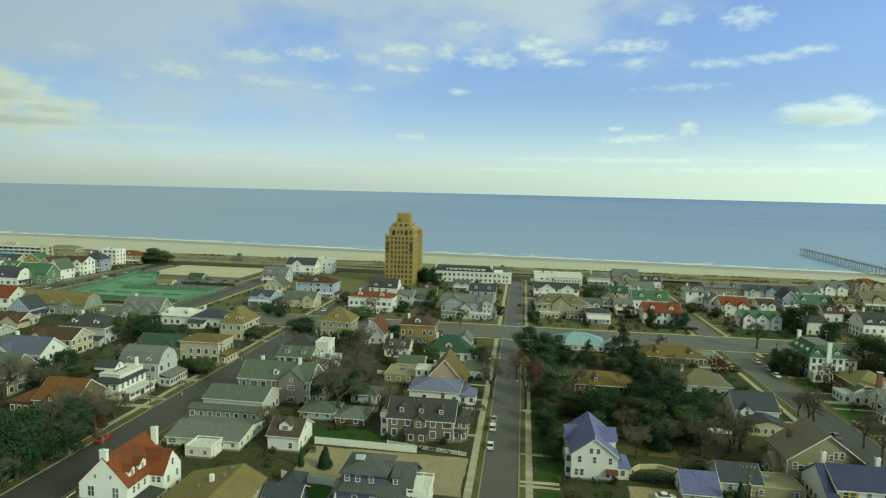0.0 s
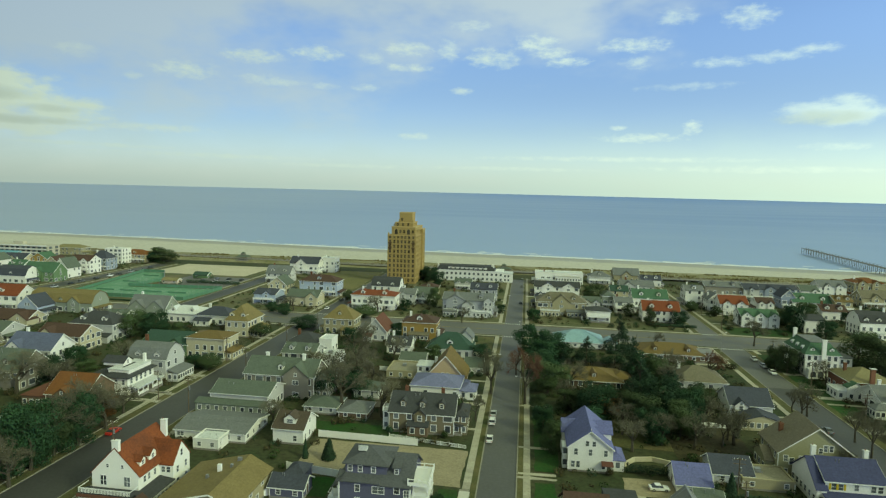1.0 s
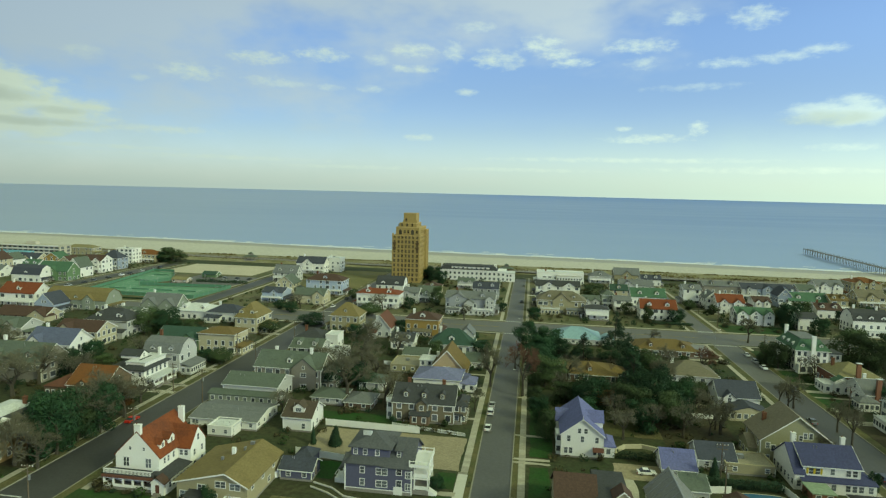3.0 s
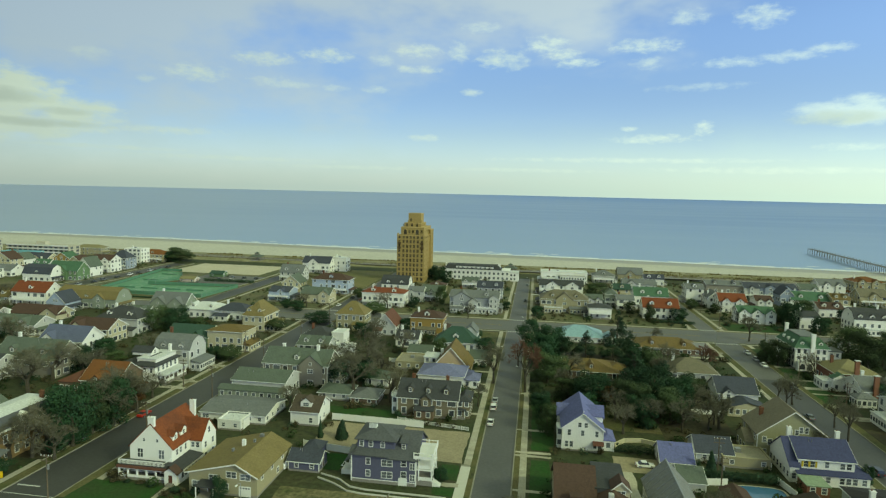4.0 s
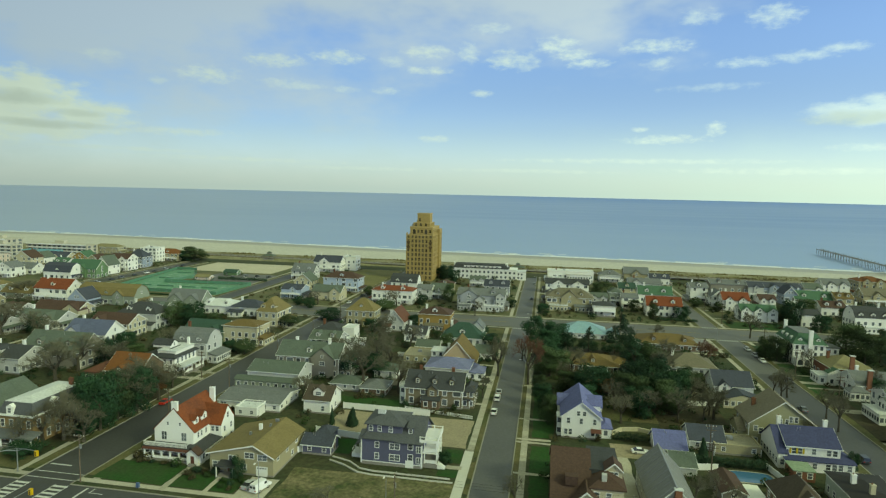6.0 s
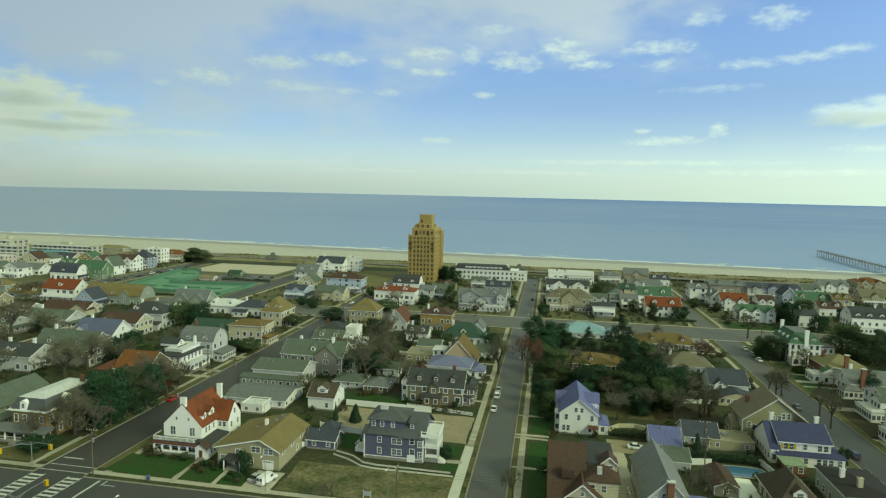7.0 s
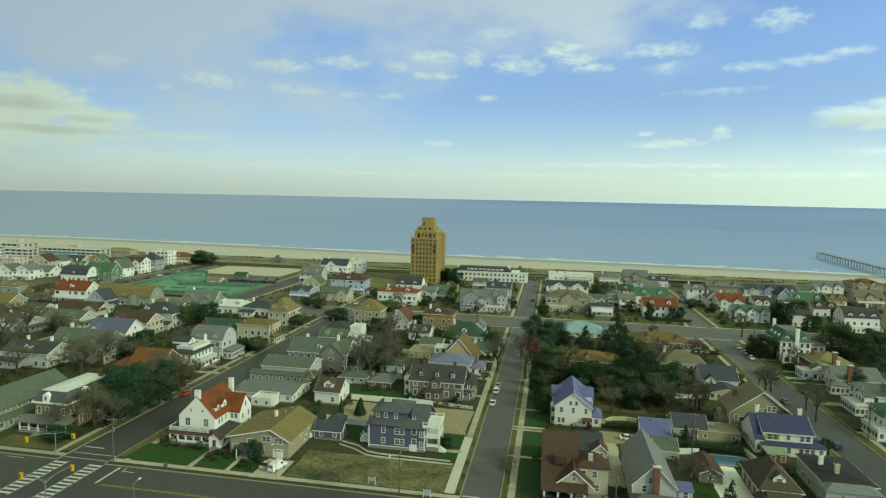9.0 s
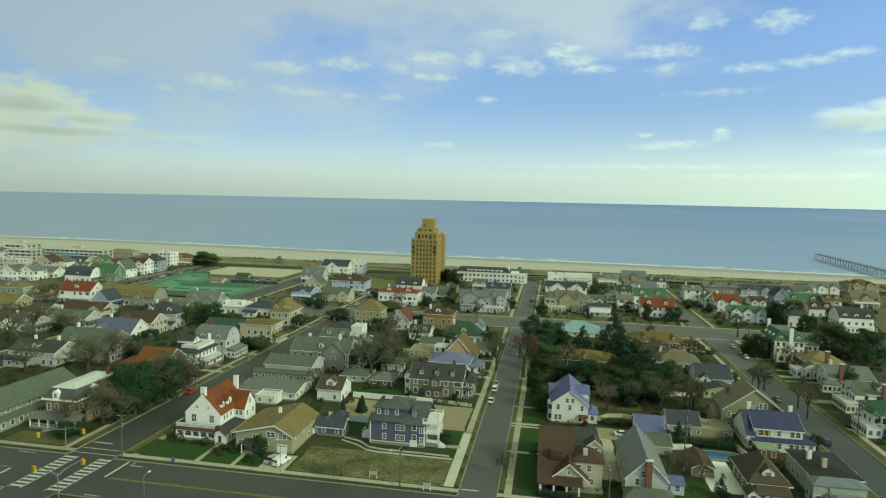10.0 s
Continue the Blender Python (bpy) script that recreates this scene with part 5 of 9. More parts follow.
annex(wing, 83.44, 86.4, 129.5, 139.0, 2.9, "hip", "white", "navy", 1.0, faces=("-y",))
annex(wing, 69.2, 71.26, 128.6, 141.0, 4.0, "gx", "white", "navy", 4.7, faces=("-y", "-x"))
annex(wing, 70.2, 75.0, 121.6, 126.8, 2.5, "flat", "brick", "palegreen", faces=("-y",))
SHUTTER = material("yellow shutter paint", (0.5, 0.38, 0.04), 0.6, 0.1, 0.5, 4.0, 0.05)
for u in (-5.2, -3.7, -2.2):
    part("shutter", Shape().box(u - 0.22, u + 0.22, -5.62, -5.53, 3.7, 5.1), SHUTTER, wing, "yellow painted shutter")
wing = house(66.2, 83.3, 141.6, 153.1, 6.6, 12.9, "gy", "olive", "olivebrown", chimneys=1, plain=True)
for u, z, w, n in ((-3.0, 4.2, 0.9, 1), (1.8, 7.2, 0.8, 1), (3.1, 7.2, 0.8, 1), (5.2, 4.4, 1.6, 2), (-5.5, 3.6, 1.0, 1), (0.6, 4.2, 1.0, 1)):
    window(wing, "-y", u, 5.75, z, w, 1.5, n)
annex(wing, 64.2, 66.16, 143.5, 151.0, 3.4, "gx", "olive", "olivebrown", 2.2, faces=("-x",))
wing = house(66.9, 78.9, 178.5, 190.0, 5.2, 8.9, "gx", "white", "slate")
annex(wing, 68.0, 79.5, 171.4, 178.4, 2.9, "gy", "cream", "slate", 1.7, faces=("-y", "-x"))
house(57.8, 75.1, 206.7, 221.7, 2.9, 6.7, "hip", "palegrey", "greybrown")
wing = house(52.2, 78.3, 242.6, 258.6, 2.8, 5.9, "hip", "brown", "ochre")
annex(wing, 70.0, 82.0, 244.5, 252.0, 3.4, "flat", "palegrey", "metal", faces=("-y",))
wing = house(20.1, 39.0, 199.2, 215.2, 3.1, 5.8, "hip", "brown", "ochre")
annex(wing, 35.9, 42.5, 203.5, 212.0, 2.9, "hip", "brown", "ochre", 1.8, faces=("-y",))
wing = house(18.9, 39.6, 254.2, 270.2, 2.8, 6.7, "hip", "white", "tealroof")
annex(wing, 39.54, 45.5, 254.5, 262.0, 2.8, "gy", "white", "tealroof", 1.7)
# seaward, beyond the cross street
wing = house(12.6, 47.0, 438.0, 452.0, 8.4, 8.4, "flat", "white", "white", dormer_wide=2.3)
annex(wing, 13.5, 25.0, 433.0, 437.9, 4.2, "flat", "white", "white", rail=True)
annex(wing, 27.0, 45.0, 435.0, 437.9, 6.4, "flat", "white", "cream", rail=True)
wing = house(11.8, 38.5, 323.2, 337.2, 7.7, 12.2, "hip", "tan", "greybrown", gables=(0.5,), dormers=2, dormer_wide=2.3)
annex(wing, 14.0, 24.0, 319.6, 322.64, 3.2, "flat", "cream", "white", rail=True)
annex(wing, 28.0, 38.0, 320.0, 322.64, 3.0, "shed", "tan", "grey", 0.9)
house(11.4, 40.0, 383.6, 395.6, 6.9, 9.7, "gx", "white", "darkgrey", gables=(0.3, 0.75,), dormer_wide=2.3, gable_wide=0.28)
house(37.7, 49.8, 312.1, 323.1, 5.8, 7.6, "hip", "white", "darkgrey", dormer_wide=2.3)
house(49.9, 57.2, 349.6, 361.6, 7.8, 10.1, "hip", "greengrey", "greengrey", dormer_wide=2.3)
house(67.2, 85.9, 318.3, 329.3, 6.8, 11.0, "gx", "white", "red", dormers=2, chimneys=1, white_chimney=True, dormer_wide=2.3)
house(67.1, 86.6, 348.9, 360.9, 8.1, 12.4, "gx", "white", "green", dormers=2, dormer_wide=2.3)
house(73.0, 91.9, 467.9, 480.9, 5.6, 10.2, "gx", "tan", "grey", gables=(0.5,), dormer_wide=2.3)
house(52.3, 68.4, 451.1, 463.1, 5.4, 9.1, "hip", "palegrey", "grey", dormer_wide=2.3)
house(67.7, 89.2, 400.0, 412.0, 7.4, 10.3, "gx", "palegrey", "grey", chimneys=1, dormer_wide=2.3)
# across the broad side street
wing = house(114.7, 129.1, 208.2, 223.2, 5.7, 9.2, "hip", "brick", "tan", chimneys=1, plain=True)
annex(wing, 109.8, 114.64, 206.0, 213.0, 3.0, "flat", "white", "white", rail=True, faces=("-y", "-x"))
annex(wing, 112.6, 118.0, 205.4, 208.1, 4.6, "gy", "white", "green", 1.6)
annex(wing, 120.5, 121.9, 207.3, 208.14, 10.6, "flat", "brick", "white", faces=())
wing = house(116.6, 131.4, 193.1, 207.1, 4.3, 7.6, "gx", "white", "grey", chimneys=1, white_chimney=True, plain=True)
annex(wing, 112.4, 118.4, 188.4, 193.04, 3.0, "hip", "white", "grey", 1.5, faces=("-y", "-x"), dense=1.4)
annex(wing, 119.2, 120.6, 192.2, 193.04, 9.6, "flat", "brick", "white", faces=())
annex(wing, 124.0, 131.3, 189.6, 193.04, 3.0, "shed", "white", "grey", 0.9)
wing = house(115.7, 128.5, 168.8, 182.8, 6.1, 8.4, "gx", "white", "greengrey", dormers=1, plain=True)
annex(wing, 110.2, 115.66, 166.0, 176.0, 3.1, "flat", "white", "white", rail=True, faces=("-y", "-x"), wide=1.0, dense=1.35)
annex(wing, 113.6, 116.4, 168.2, 174.0, 5.9, "gx", "white", "greengrey", 1.2, faces=("-x",))
annex(wing, 121.5, 123.0, 167.9, 168.74, 9.6, "flat", "brick", "white", faces=())
wing = house(110.5, 119.5, 145.4, 159.4, 6.5, 8.6, "hip", "white", "green")
annex(wing, 106.4, 110.44, 144.6, 154.0, 3.1, "flat", "white", "white", rail=True, faces=("-y", "-x"), wide=1.0, dense=1.35)
annex(wing, 108.8, 111.0, 147.0, 152.6, 6.2, "hip", "white", "green", 1.2, faces=("-x", "-y"))
annex(wing, 112.5, 116.0, 143.0, 145.36, 6.0, "gy", "white", "green", 1.4)
# seaward, across the broad side street
house(116.4, 134.6, 318.0, 330.0, 6.3, 9.1, "gx", "white", "green", gables=(0.14, 0.5, 0.87,), dormer_wide=2.3, gable_wide=0.28, plain=True)
house(115.5, 130.5, 349.8, 361.8, 6.9, 10.8, "gx", "white", "red", dormer_wide=2.3)
wing = house(167.9, 184.7, 307.8, 320.8, 7.8, 12.5, "gambrel", "white", "darkgrey", dormers=3, chimneys=2, white_chimney=True, dormer_wide=2.3)
annex(wing, 170.0, 182.0, 303.6, 307.34, 3.0, "flat", "white", "white", rail=True)
house(155.3, 179.7, 404.3, 420.3, 8.1, 10.5, "gx", "greyblue", "slate", gables=(0.3, 0.7,), dormer_wide=2.3, gable_wide=0.28)
house(122.7, 146.8, 405.6, 419.6, 8.6, 10.8, "gx", "taupe", "grey", dormer_wide=2.3)
house(102.9, 113.4, 375.8, 387.8, 9.7, 12.1, "gx", "white", "grey", dormer_wide=2.3)
house(165.1, 188.2, 376.4, 389.4, 5.6, 9.9, "gx", "white", "green", chimneys=1, white_chimney=True, dormer_wide=2.3)
house(143.8, 153.2, 310.7, 321.7, 7.1, 9.1, "gx", "white", "darkgrey", dormer_wide=2.3)
house(168.5, 181.8, 347.8, 359.8, 5.6, 8.4, "gx", "white", "brown", dormers=2, dormer_wide=2.3)
house(197.3, 213.9, 415.9, 428.9, 10.2, 13.6, "gx", "white", "grey", gables=(0.3, 0.75,), gallery=True, dormer_wide=2.3, gable_wide=0.28)
house(229.3, 249.0, 437.7, 453.7, 10.5, 13.6, "hip", "tan", "orange", gables=(0.25, 0.7,), dormer_wide=2.3, gable_wide=0.28)
# seaward of the cross street
house(-67.0, -57.8, 332.5, 343.5, 6.8, 9.1, "gx", "palegrey", "grey", dormer_wide=2.3)
house(-27.6, -11.7, 356.0, 368.0, 7.7, 10.6, "gx", "grey", "slate", dormers=2, dormer_wide=2.3)
house(-61.4, -49.9, 367.6, 378.6, 5.1, 7.4, "hip", "tan", "brown", dormer_wide=2.3)
house(-42.2, -30.9, 396.5, 407.5, 5.0, 7.1, "gx", "palegrey", "greengrey", dormer_wide=2.3)
# seaward, beyond the cross street
house(56.2, 65.8, 340.6, 351.6, 6.5, 8.5, "gx", "white", "grey", dormer_wide=2.3)
house(38.1, 47.8, 339.0, 350.0, 6.1, 8.2, "gx", "palegrey", "greengrey", dormer_wide=2.3)
house(11.5, 23.3, 344.6, 355.6, 5.9, 8.1, "hip", "white", "slate", dormer_wide=2.3)
house(59.2, 70.0, 381.8, 392.8, 6.3, 9.2, "gx", "cream", "darkgreen", dormer_wide=2.3)
house(89.6, 104.0, 448.1, 459.1, 5.4, 8.1, "gx", "white", "slate", dormer_wide=2.3)
# seaward, across the broad side street
house(146.2, 155.8, 403.7, 415.7, 8.1, 10.8, "gx", "palegrey", "slate", dormer_wide=2.3)
house(159.2, 167.0, 378.1, 390.1, 8.0, 12.3, "gy", "greyblue", "slate", dormer_wide=2.3)
house(187.0, 197.0, 373.4, 385.4, 7.4, 10.1, "gx", "tan", "ochre", dormer_wide=2.3)
house(182.1, 192.8, 405.9, 417.9, 8.1, 11.1, "gx", "white", "greengrey", dormer_wide=2.3)
house(111.9, 120.0, 360.4, 372.4, 7.1, 10.6, "gy", "white", "grey", dormer_wide=2.3)
house(140.2, 149.7, 363.3, 374.3, 5.9, 8.4, "gx", "white", "brown", dormer_wide=2.3)
# along the far street by the courts
house(-382.9, -368.4, 329.8, 341.8, 7.0, 11.4, "gy", "white", "greengrey", dormer_wide=2.3)
house(-396.7, -380.9, 374.5, 386.5, 9.1, 14.3, "gy", "cream", "brown", dormer_wide=2.3)
house(-362.3, -350.0, 374.7, 385.7, 6.1, 9.8, "gx", "palegrey", "green", dormer_wide=2.3)
house(-347.0, -336.5, 391.5, 402.5, 7.2, 11.3, "gy", "tan", "brown", dormer_wide=2.3)
# across the side street
house(-301.1, -280.1, 241.4, 253.4, 3.7, 7.6, "gx", "tan", "mustard", dormer_wide=2.3, wing=0.6)
house(-333.6, -316.7, 283.0, 295.0, 4.2, 7.1, "hip", "greengrey", "mustard", dormer_wide=2.3)
house(-256.8, -246.4, 227.4, 238.4, 3.8, 6.2, "gx", "palegrey", "brown", dormer_wide=2.3, wing=0.45)
house(-192.7, -180.2, 246.5, 257.5, 3.9, 6.8, "gx", "palegrey", "greengrey", dormer_wide=2.3, wing=0.45)
# block beside the main street
house(-40.9, -31.5, 211.3, 220.3, 3.0, 4.9, "gx", "palegrey", "greengrey")
house(-15.9, -9.2, 207.0, 216.0, 2.9, 5.4, "gx", "white", "greengrey")
# seaward, across the broad side street
house(214.0, 230.4, 397.6, 409.6, 6.5, 10.7, "gx", "tan", "greybrown", gables=(0.5,), dormer_wide=2.3)

# ---- buildings of their own shape ----
def red_roof_house():
    words = "white stucco corner house with red tile roof, dormers and porch"
    ob = thing("house", -77.3, 98.5, label=words, category="house", group="houses of the seaside town")
    ob.matrix_world = pose(-77.6, 101.8, GROUND) @ Matrix.Diagonal((1, 0.8, 1, 1))
    wall, tiles = STUCCO, WORNTILE
    hw, eave, ridge = 5.2, 7.0, 12.4
    part("foundation", Shape().box(-hw - 0.1, hw + 0.1, -0.1, 17.6, -0.1, 0.5), STONE, ob)
    part("wall", Shape().prism([(-hw, 0), (hw, 0), (hw, eave), (0, ridge - 0.2), (-hw, eave)], "y", 0, 17.5), wall, ob)
    part("roof", gable_roof(Shape(), "y", 0.35, 17.5, hw, eave + 0.1, ridge, 0.4, 0.25), tiles, ob)
    part("wing_wall", Shape().prism([(9.0, 0), (17.0, 0), (17.0, 6.4), (13.0, 10.2), (9.0, 6.4)], "x", 0, 8.4), wall, ob)
    part("wing_roof", gable_roof(Shape(), "x", 1.0, 8.2, 4.0, 6.55, 10.5, 0.35, 0.22, 13.0), tiles, ob)
    chimney(ob, 0.1, 0.55, 9.5, 13.7, TRIM, 1.5, 0.9)
    chimney(ob, 2.2, 17.2, 0.3, 13.3, TRIM, 1.3, 1.0)
    # dormers on the slope above the garden
    for y, w in ((3.4, 2.2), (7.6, 3.0)):
        z = 8.0
        s = Shape().prism([(y - w / 2, z - 0.8), (y + w / 2, z - 0.8), (y + w / 2, z + 1.2), (y, z + 1.2 + w * 0.3), (y - w / 2, z + 1.2)], "x", 1.0, 4.4)
        d = part("dormer", s, wall, ob)
        part("dormer_roof", gable_roof(Shape(), "x", 1.2, 4.45, w / 2, z + 1.3, z + 1.45 + w * 0.3, 0.3, 0.15, y), tiles, d)
        window(d, "+x", y, 4.42, z + 0.1, 0.9, 0.9)
    for x in (-2.6, 2.7):
        window(ob, "-y", x, 0.0, 4.3, 1.3, 2.0, 2)
    for x in (-1.6, 1.7):
        window(ob, "-y", x, 0.0, 8.1, 0.5, 0.7)
    for y in (2.6, 4.4, 6.9):
        window(ob, "+x", y, hw, 4.6, 0.9, 1.3)
    for y, z in ((11.0, 3.9), (15.0, 3.9), (11.0, 1.2), (15.0, 1.2), (13.0, 7.0)):
        window(ob, "+x", y, 8.4, z, 1.0, 1.4)
    for x in (6.1, 7.3):
        window(ob, "-y", x, -9.0, 4.4, 0.8, 1.2)
        window(ob, "-y", x, -9.0, 1.2, 0.8, 1.2)
    # front porch with a railed deck
    po = new("porch")
    po.parent = ob
    part("porch_floor", Shape().box(-6.4, 5.4, -3.3, -0.05, 0, 0.7), STONE, po)
    part("porch_wall", Shape().box(-6.35, 5.35, -3.28, -3.0, 0.7, 1.25), wall, po)
    part("porch_lintel", Shape().box(-6.4, 5.4, -3.3, -2.95, 2.5, 3.0), wall, po)
    for x in (-6.2, -4.0, -1.7, 0.6, 2.9, 5.2):
        part("post", Shape().box(x - 0.2, x + 0.2, -3.29, -2.97, 1.25, 2.5), wall, po)
    part("porch_side", Shape().box(-6.4, -6.15, -3.0, 0.4, 0.7, 1.3), wall, po)
    part("porch_eave", Shape().prism([(-3.75, 2.85), (-3.3, 2.85), (-3.3, 3.4), (-3.6, 3.4)], "x", -6.6, 5.6), ROOFS["redbrown"][1], po)
    part("porch_eave", Shape().prism([(-6.6, 2.85), (-6.2, 2.85), (-6.2, 3.4), (-6.5, 3.4)], "y", -3.3, 0.5), ROOFS["redbrown"][1], po)
    part("deck", Shape().box(-6.2, 5.3, -3.3, -0.05, 3.0, 3.72), ROOFS["darkgrey"][1], po)
    r = Shape().box(-6.3, 5.3, -3.4, -3.3, 4.55, 4.75).box(-6.3, -6.2, -3.3, 0.4, 4.6, 4.72).box(5.2, 5.3, -3.3, -0.1, 4.6, 4.72)
    part("hand_rail", r, TRIM, po)
    bal = Shape()
    x = -6.2
    while x < 5.3:
        bal.box(x - 0.06, x + 0.06, -3.40, -3.30, 3.72, 4.6)
        x += 0.32
    tagged(part("baluster_row", bal, TRIM, po), kind="stuff")
    for x in (-4.6, -2.4, 0.2, 3.2):
        window(po, "-y", x, 0.08, 1.0, 1.2, 1.4)
    door(po, "-y", 1.8, 0.08, 0.7)
    # side sunroom and entrance
    sr = new("sunroom")
    sr.parent = ob
    part("sunroom_wall", Shape().box(5.35, 8.6, -3.0, 8.9, 0, 3.0), wall, sr)
    part("sunroom_roof", Shape().prism([(5.3, 3.0), (8.95, 3.0), (8.95, 3.15), (5.3, 3.7)], "y", -2.2, 8.9), ROOFS["darkgrey"][1], sr)
    part("entrance_roof", gable_roof(Shape(), "y", -4.6, -2.0, 1.7, 3.0, 4.3, 0.2, 0.18, 7.0), ROOFS["brown"][1], sr)
    part("entrance_wall", Shape().prism([(5.5, 0), (8.5, 0), (8.5, 3.0), (7.0, 4.1), (5.5, 3.0)], "y", -4.2, -3.0), wall, sr)
    door(sr, "-y", 7.0, 4.2, 0.3)
    for y in (-1.5, 0.2, 1.9, 3.6, 5.3, 7.0):
        window(sr, "+x", y, 8.6, 1.0, 1.0, 1.3)
    part("steps", Shape().box(6.2, 7.8, -5.4, -4.2, 0, 0.3).box(6.2, 7.8, -4.9, -4.2, 0.3, 0.55), STONE, ob)


def purple_house():
    ob = thing("house", -24.5, 108.5, label="new slate purple house with white trim, dark roof and balconies", category="house", group="houses of the seaside town")
    wall, tiles = WALLS["purple"][1], ROOFS["ashgrey"][1]
    hw, dep, e = 7.5, 12.5, 6.6
    part("foundation", Shape().box(-hw - 0.05, hw + 0.05, -0.05, dep, -0.1, 0.95), STONE, ob)
    part("wall", Shape().box(-hw, hw, 0, dep, 0.2, e), wall, ob)
    part("band", Shape().box(-hw - 0.05, hw + 0.05, -0.06, 0, 0.75, 0.95), TRIM, ob)
    # skirt roof under the third storey, full slope at the street end
    part("skirt_roof", Shape().prism([(-0.55, e - 0.2), (2.3, 7.55), (2.3, 7.8), (-0.55, e + 0.05)], "x", -hw - 0.6, 1.2), tiles, ob)
    part("skirt_roof", Shape().prism([(-hw - 0.6, e - 0.2), (-hw - 0.6, e + 0.05), (-6.4, 7.8), (-6.4, 7.55)], "y", -0.5, dep), tiles, ob)
    part("roof", gable_roof(Shape(), "x", 1.25, hw, dep / 2, e, 10.7, 0.5, 0.24, dep / 2), tiles, ob)
    part("end_wall", Shape().prism([(0, e - 0.1), (dep, e - 0.1), (dep / 2, 10.5)], "x", 1.3, hw - 0.02), wall, ob)
    part("upper_wall", Shape().box(-6.6, 2.2, 1.6, 10.5, e, 9.6), wall, ob)
    part("upper_roof", hip_roof_at(8.8, 8.9, 9.7, 11.6, -2.2, 6.05, 0.6, 0.22), tiles, ob)
    part("upper_gable", Shape().box(3.6, 4.9, 1.9, 4.6, e + 1.0, 9.2), wall, ob)
    part("upper_gable_roof", Shape().prism([(1.6, 9.1), (5.2, 9.9), (5.2, 10.1), (1.6, 9.3)], "x", 3.3, 5.2), tiles, ob)
    window(ob, "-y", 4.25, -1.9, 7.9, 0.7, 1.0)
    for x in (-5.6, -3.4, -0.6):
        window(ob, "-y", x, -1.6, 7.9, 0.8, 1.2)
    for y in (3.0, 6.0, 9.0):
        window(ob, "-x", y, 6.6, 8.0, 0.8, 1.1)
    part("roof_hatch", Shape().prism([(4.2, 11.2), (5.6, 11.2), (5.6, 11.8), (4.2, 12.3)], "x", -4.6, -2.8), ROOFS["white"][1], ob)
    for x, z, w, n in ((-3.6, 4.4, 0.9, 1), (0.8, 4.3, 2.4, 2), (4.7, 4.6, 1.1, 1), (-3.6, 1.6, 0.9, 1), (0.8, 1.5, 2.4, 2), (4.7, 1.9, 1.1, 1), (6.7, 4.0, 1.0, 2), (6.7, 1.3, 1.0, 2)):
        window(ob, "-y", x, 0.0, z, w, 1.4, n)
    part("service_door", Shape().box(3.5, 5.5, -0.08, 0.02, -0.05, 1.8), TRIM, ob)
    for x in (-hw, hw):
        part("corner_board", Shape().box(x - 0.14, x + 0.14, -0.14, 0.14, 0.3, e), TRIM, ob)
    # balcony tower on the street side
    bt = new("balcony")
    bt.parent = ob
    part("balcony_floor", Shape().box(hw, hw + 3.6, 0.6, 7.5, 0.2, 1.2), STONE, bt)
    part("balcony_floor", Shape().box(hw, hw + 3.7, 0.5, 7.6, 3.7, 4.0), TRIM, bt)
    part("balcony_floor", Shape().box(hw - 0.6, hw + 3.8, 0.0, 7.7, 6.6, 6.95), TRIM, bt)
    for y in (0.7, 2.9, 5.2, 7.4):
        part("post", Shape().box(hw + 3.35, hw + 3.6, y - 0.12, y + 0.12, 1.2, 6.6), TRIM, bt)
    part("post", Shape().box(hw + 0.4, hw + 0.65, 0.58, 0.82, 1.2, 6.6), TRIM, bt)
    for z in (1.2, 4.0):
        part("railing", Shape().box(hw + 3.4, hw + 3.5, 0.7, 7.4, z + 0.85, z + 0.97).box(hw + 0.5, hw + 3.5, 0.62, 0.72, z + 0.85, z + 0.97).box(hw + 0.5, hw + 3.5, 0.64, 0.70, z + 0.15, z + 0.8), TRIM, bt)
    wallr, top = Shape(), Shape()
    for a in ((hw - 0.6, hw + 3.8, 0.0, 0.12), (hw - 0.6, hw + 3.8, 7.58, 7.7), (hw + 3.68, hw + 3.8, 0.12, 7.58)):
        wallr.box(*a, 6.95, 7.3)
        top.box(*a, 7.85, 8.0)
    part("parapet", wallr, TRIM, bt)
    part("hand_rail", top, TRIM, bt)
    for x, y in ((hw - 0.5, 0.06), (hw + 1.6, 0.06), (hw + 3.74, 0.06), (hw + 3.74, 2.6), (hw + 3.74, 5.1), (hw + 3.74, 7.64), (hw + 1.6, 7.64)):
        part("post", Shape().box(x - 0.1, x + 0.1, y - 0.1, y + 0.1, 6.95, 8.1), TRIM, bt)
    stair = Shape()
    for k in range(6):
        stair.box(hw + 3.6 + 0.3 * k, hw + 3.9 + 0.3 * k, 1.0, 2.6, 0, 1.2 - 0.19 * k)
    part("steps", stair, TRIM, bt)
    part("stair_rail", Shape().prism([(hw + 3.6, 2.0), (hw + 5.5, 0.9), (hw + 5.5, 1.02), (hw + 3.6, 2.12)], "y", 0.95, 1.03), TRIM, bt)
    # back stair
    bs = new("back_porch")
    bs.parent = ob
    part("porch_floor", Shape().box(-hw - 3.4, -hw, 3.0, 6.6, 0, 1.1), TRIM, bs)
    part("porch_roof", Shape().prism([(-hw, 4.6), (-hw - 2.6, 3.4), (-hw - 2.6, 3.2), (-hw, 4.3)], "y", 2.8, 7.0), tiles, bs)
    for y in (3.1, 6.5):
        part("post", Shape().box(-hw - 2.5, -hw - 2.3, y - 0.1, y + 0.1, 1.1, 3.4), TRIM, bs)
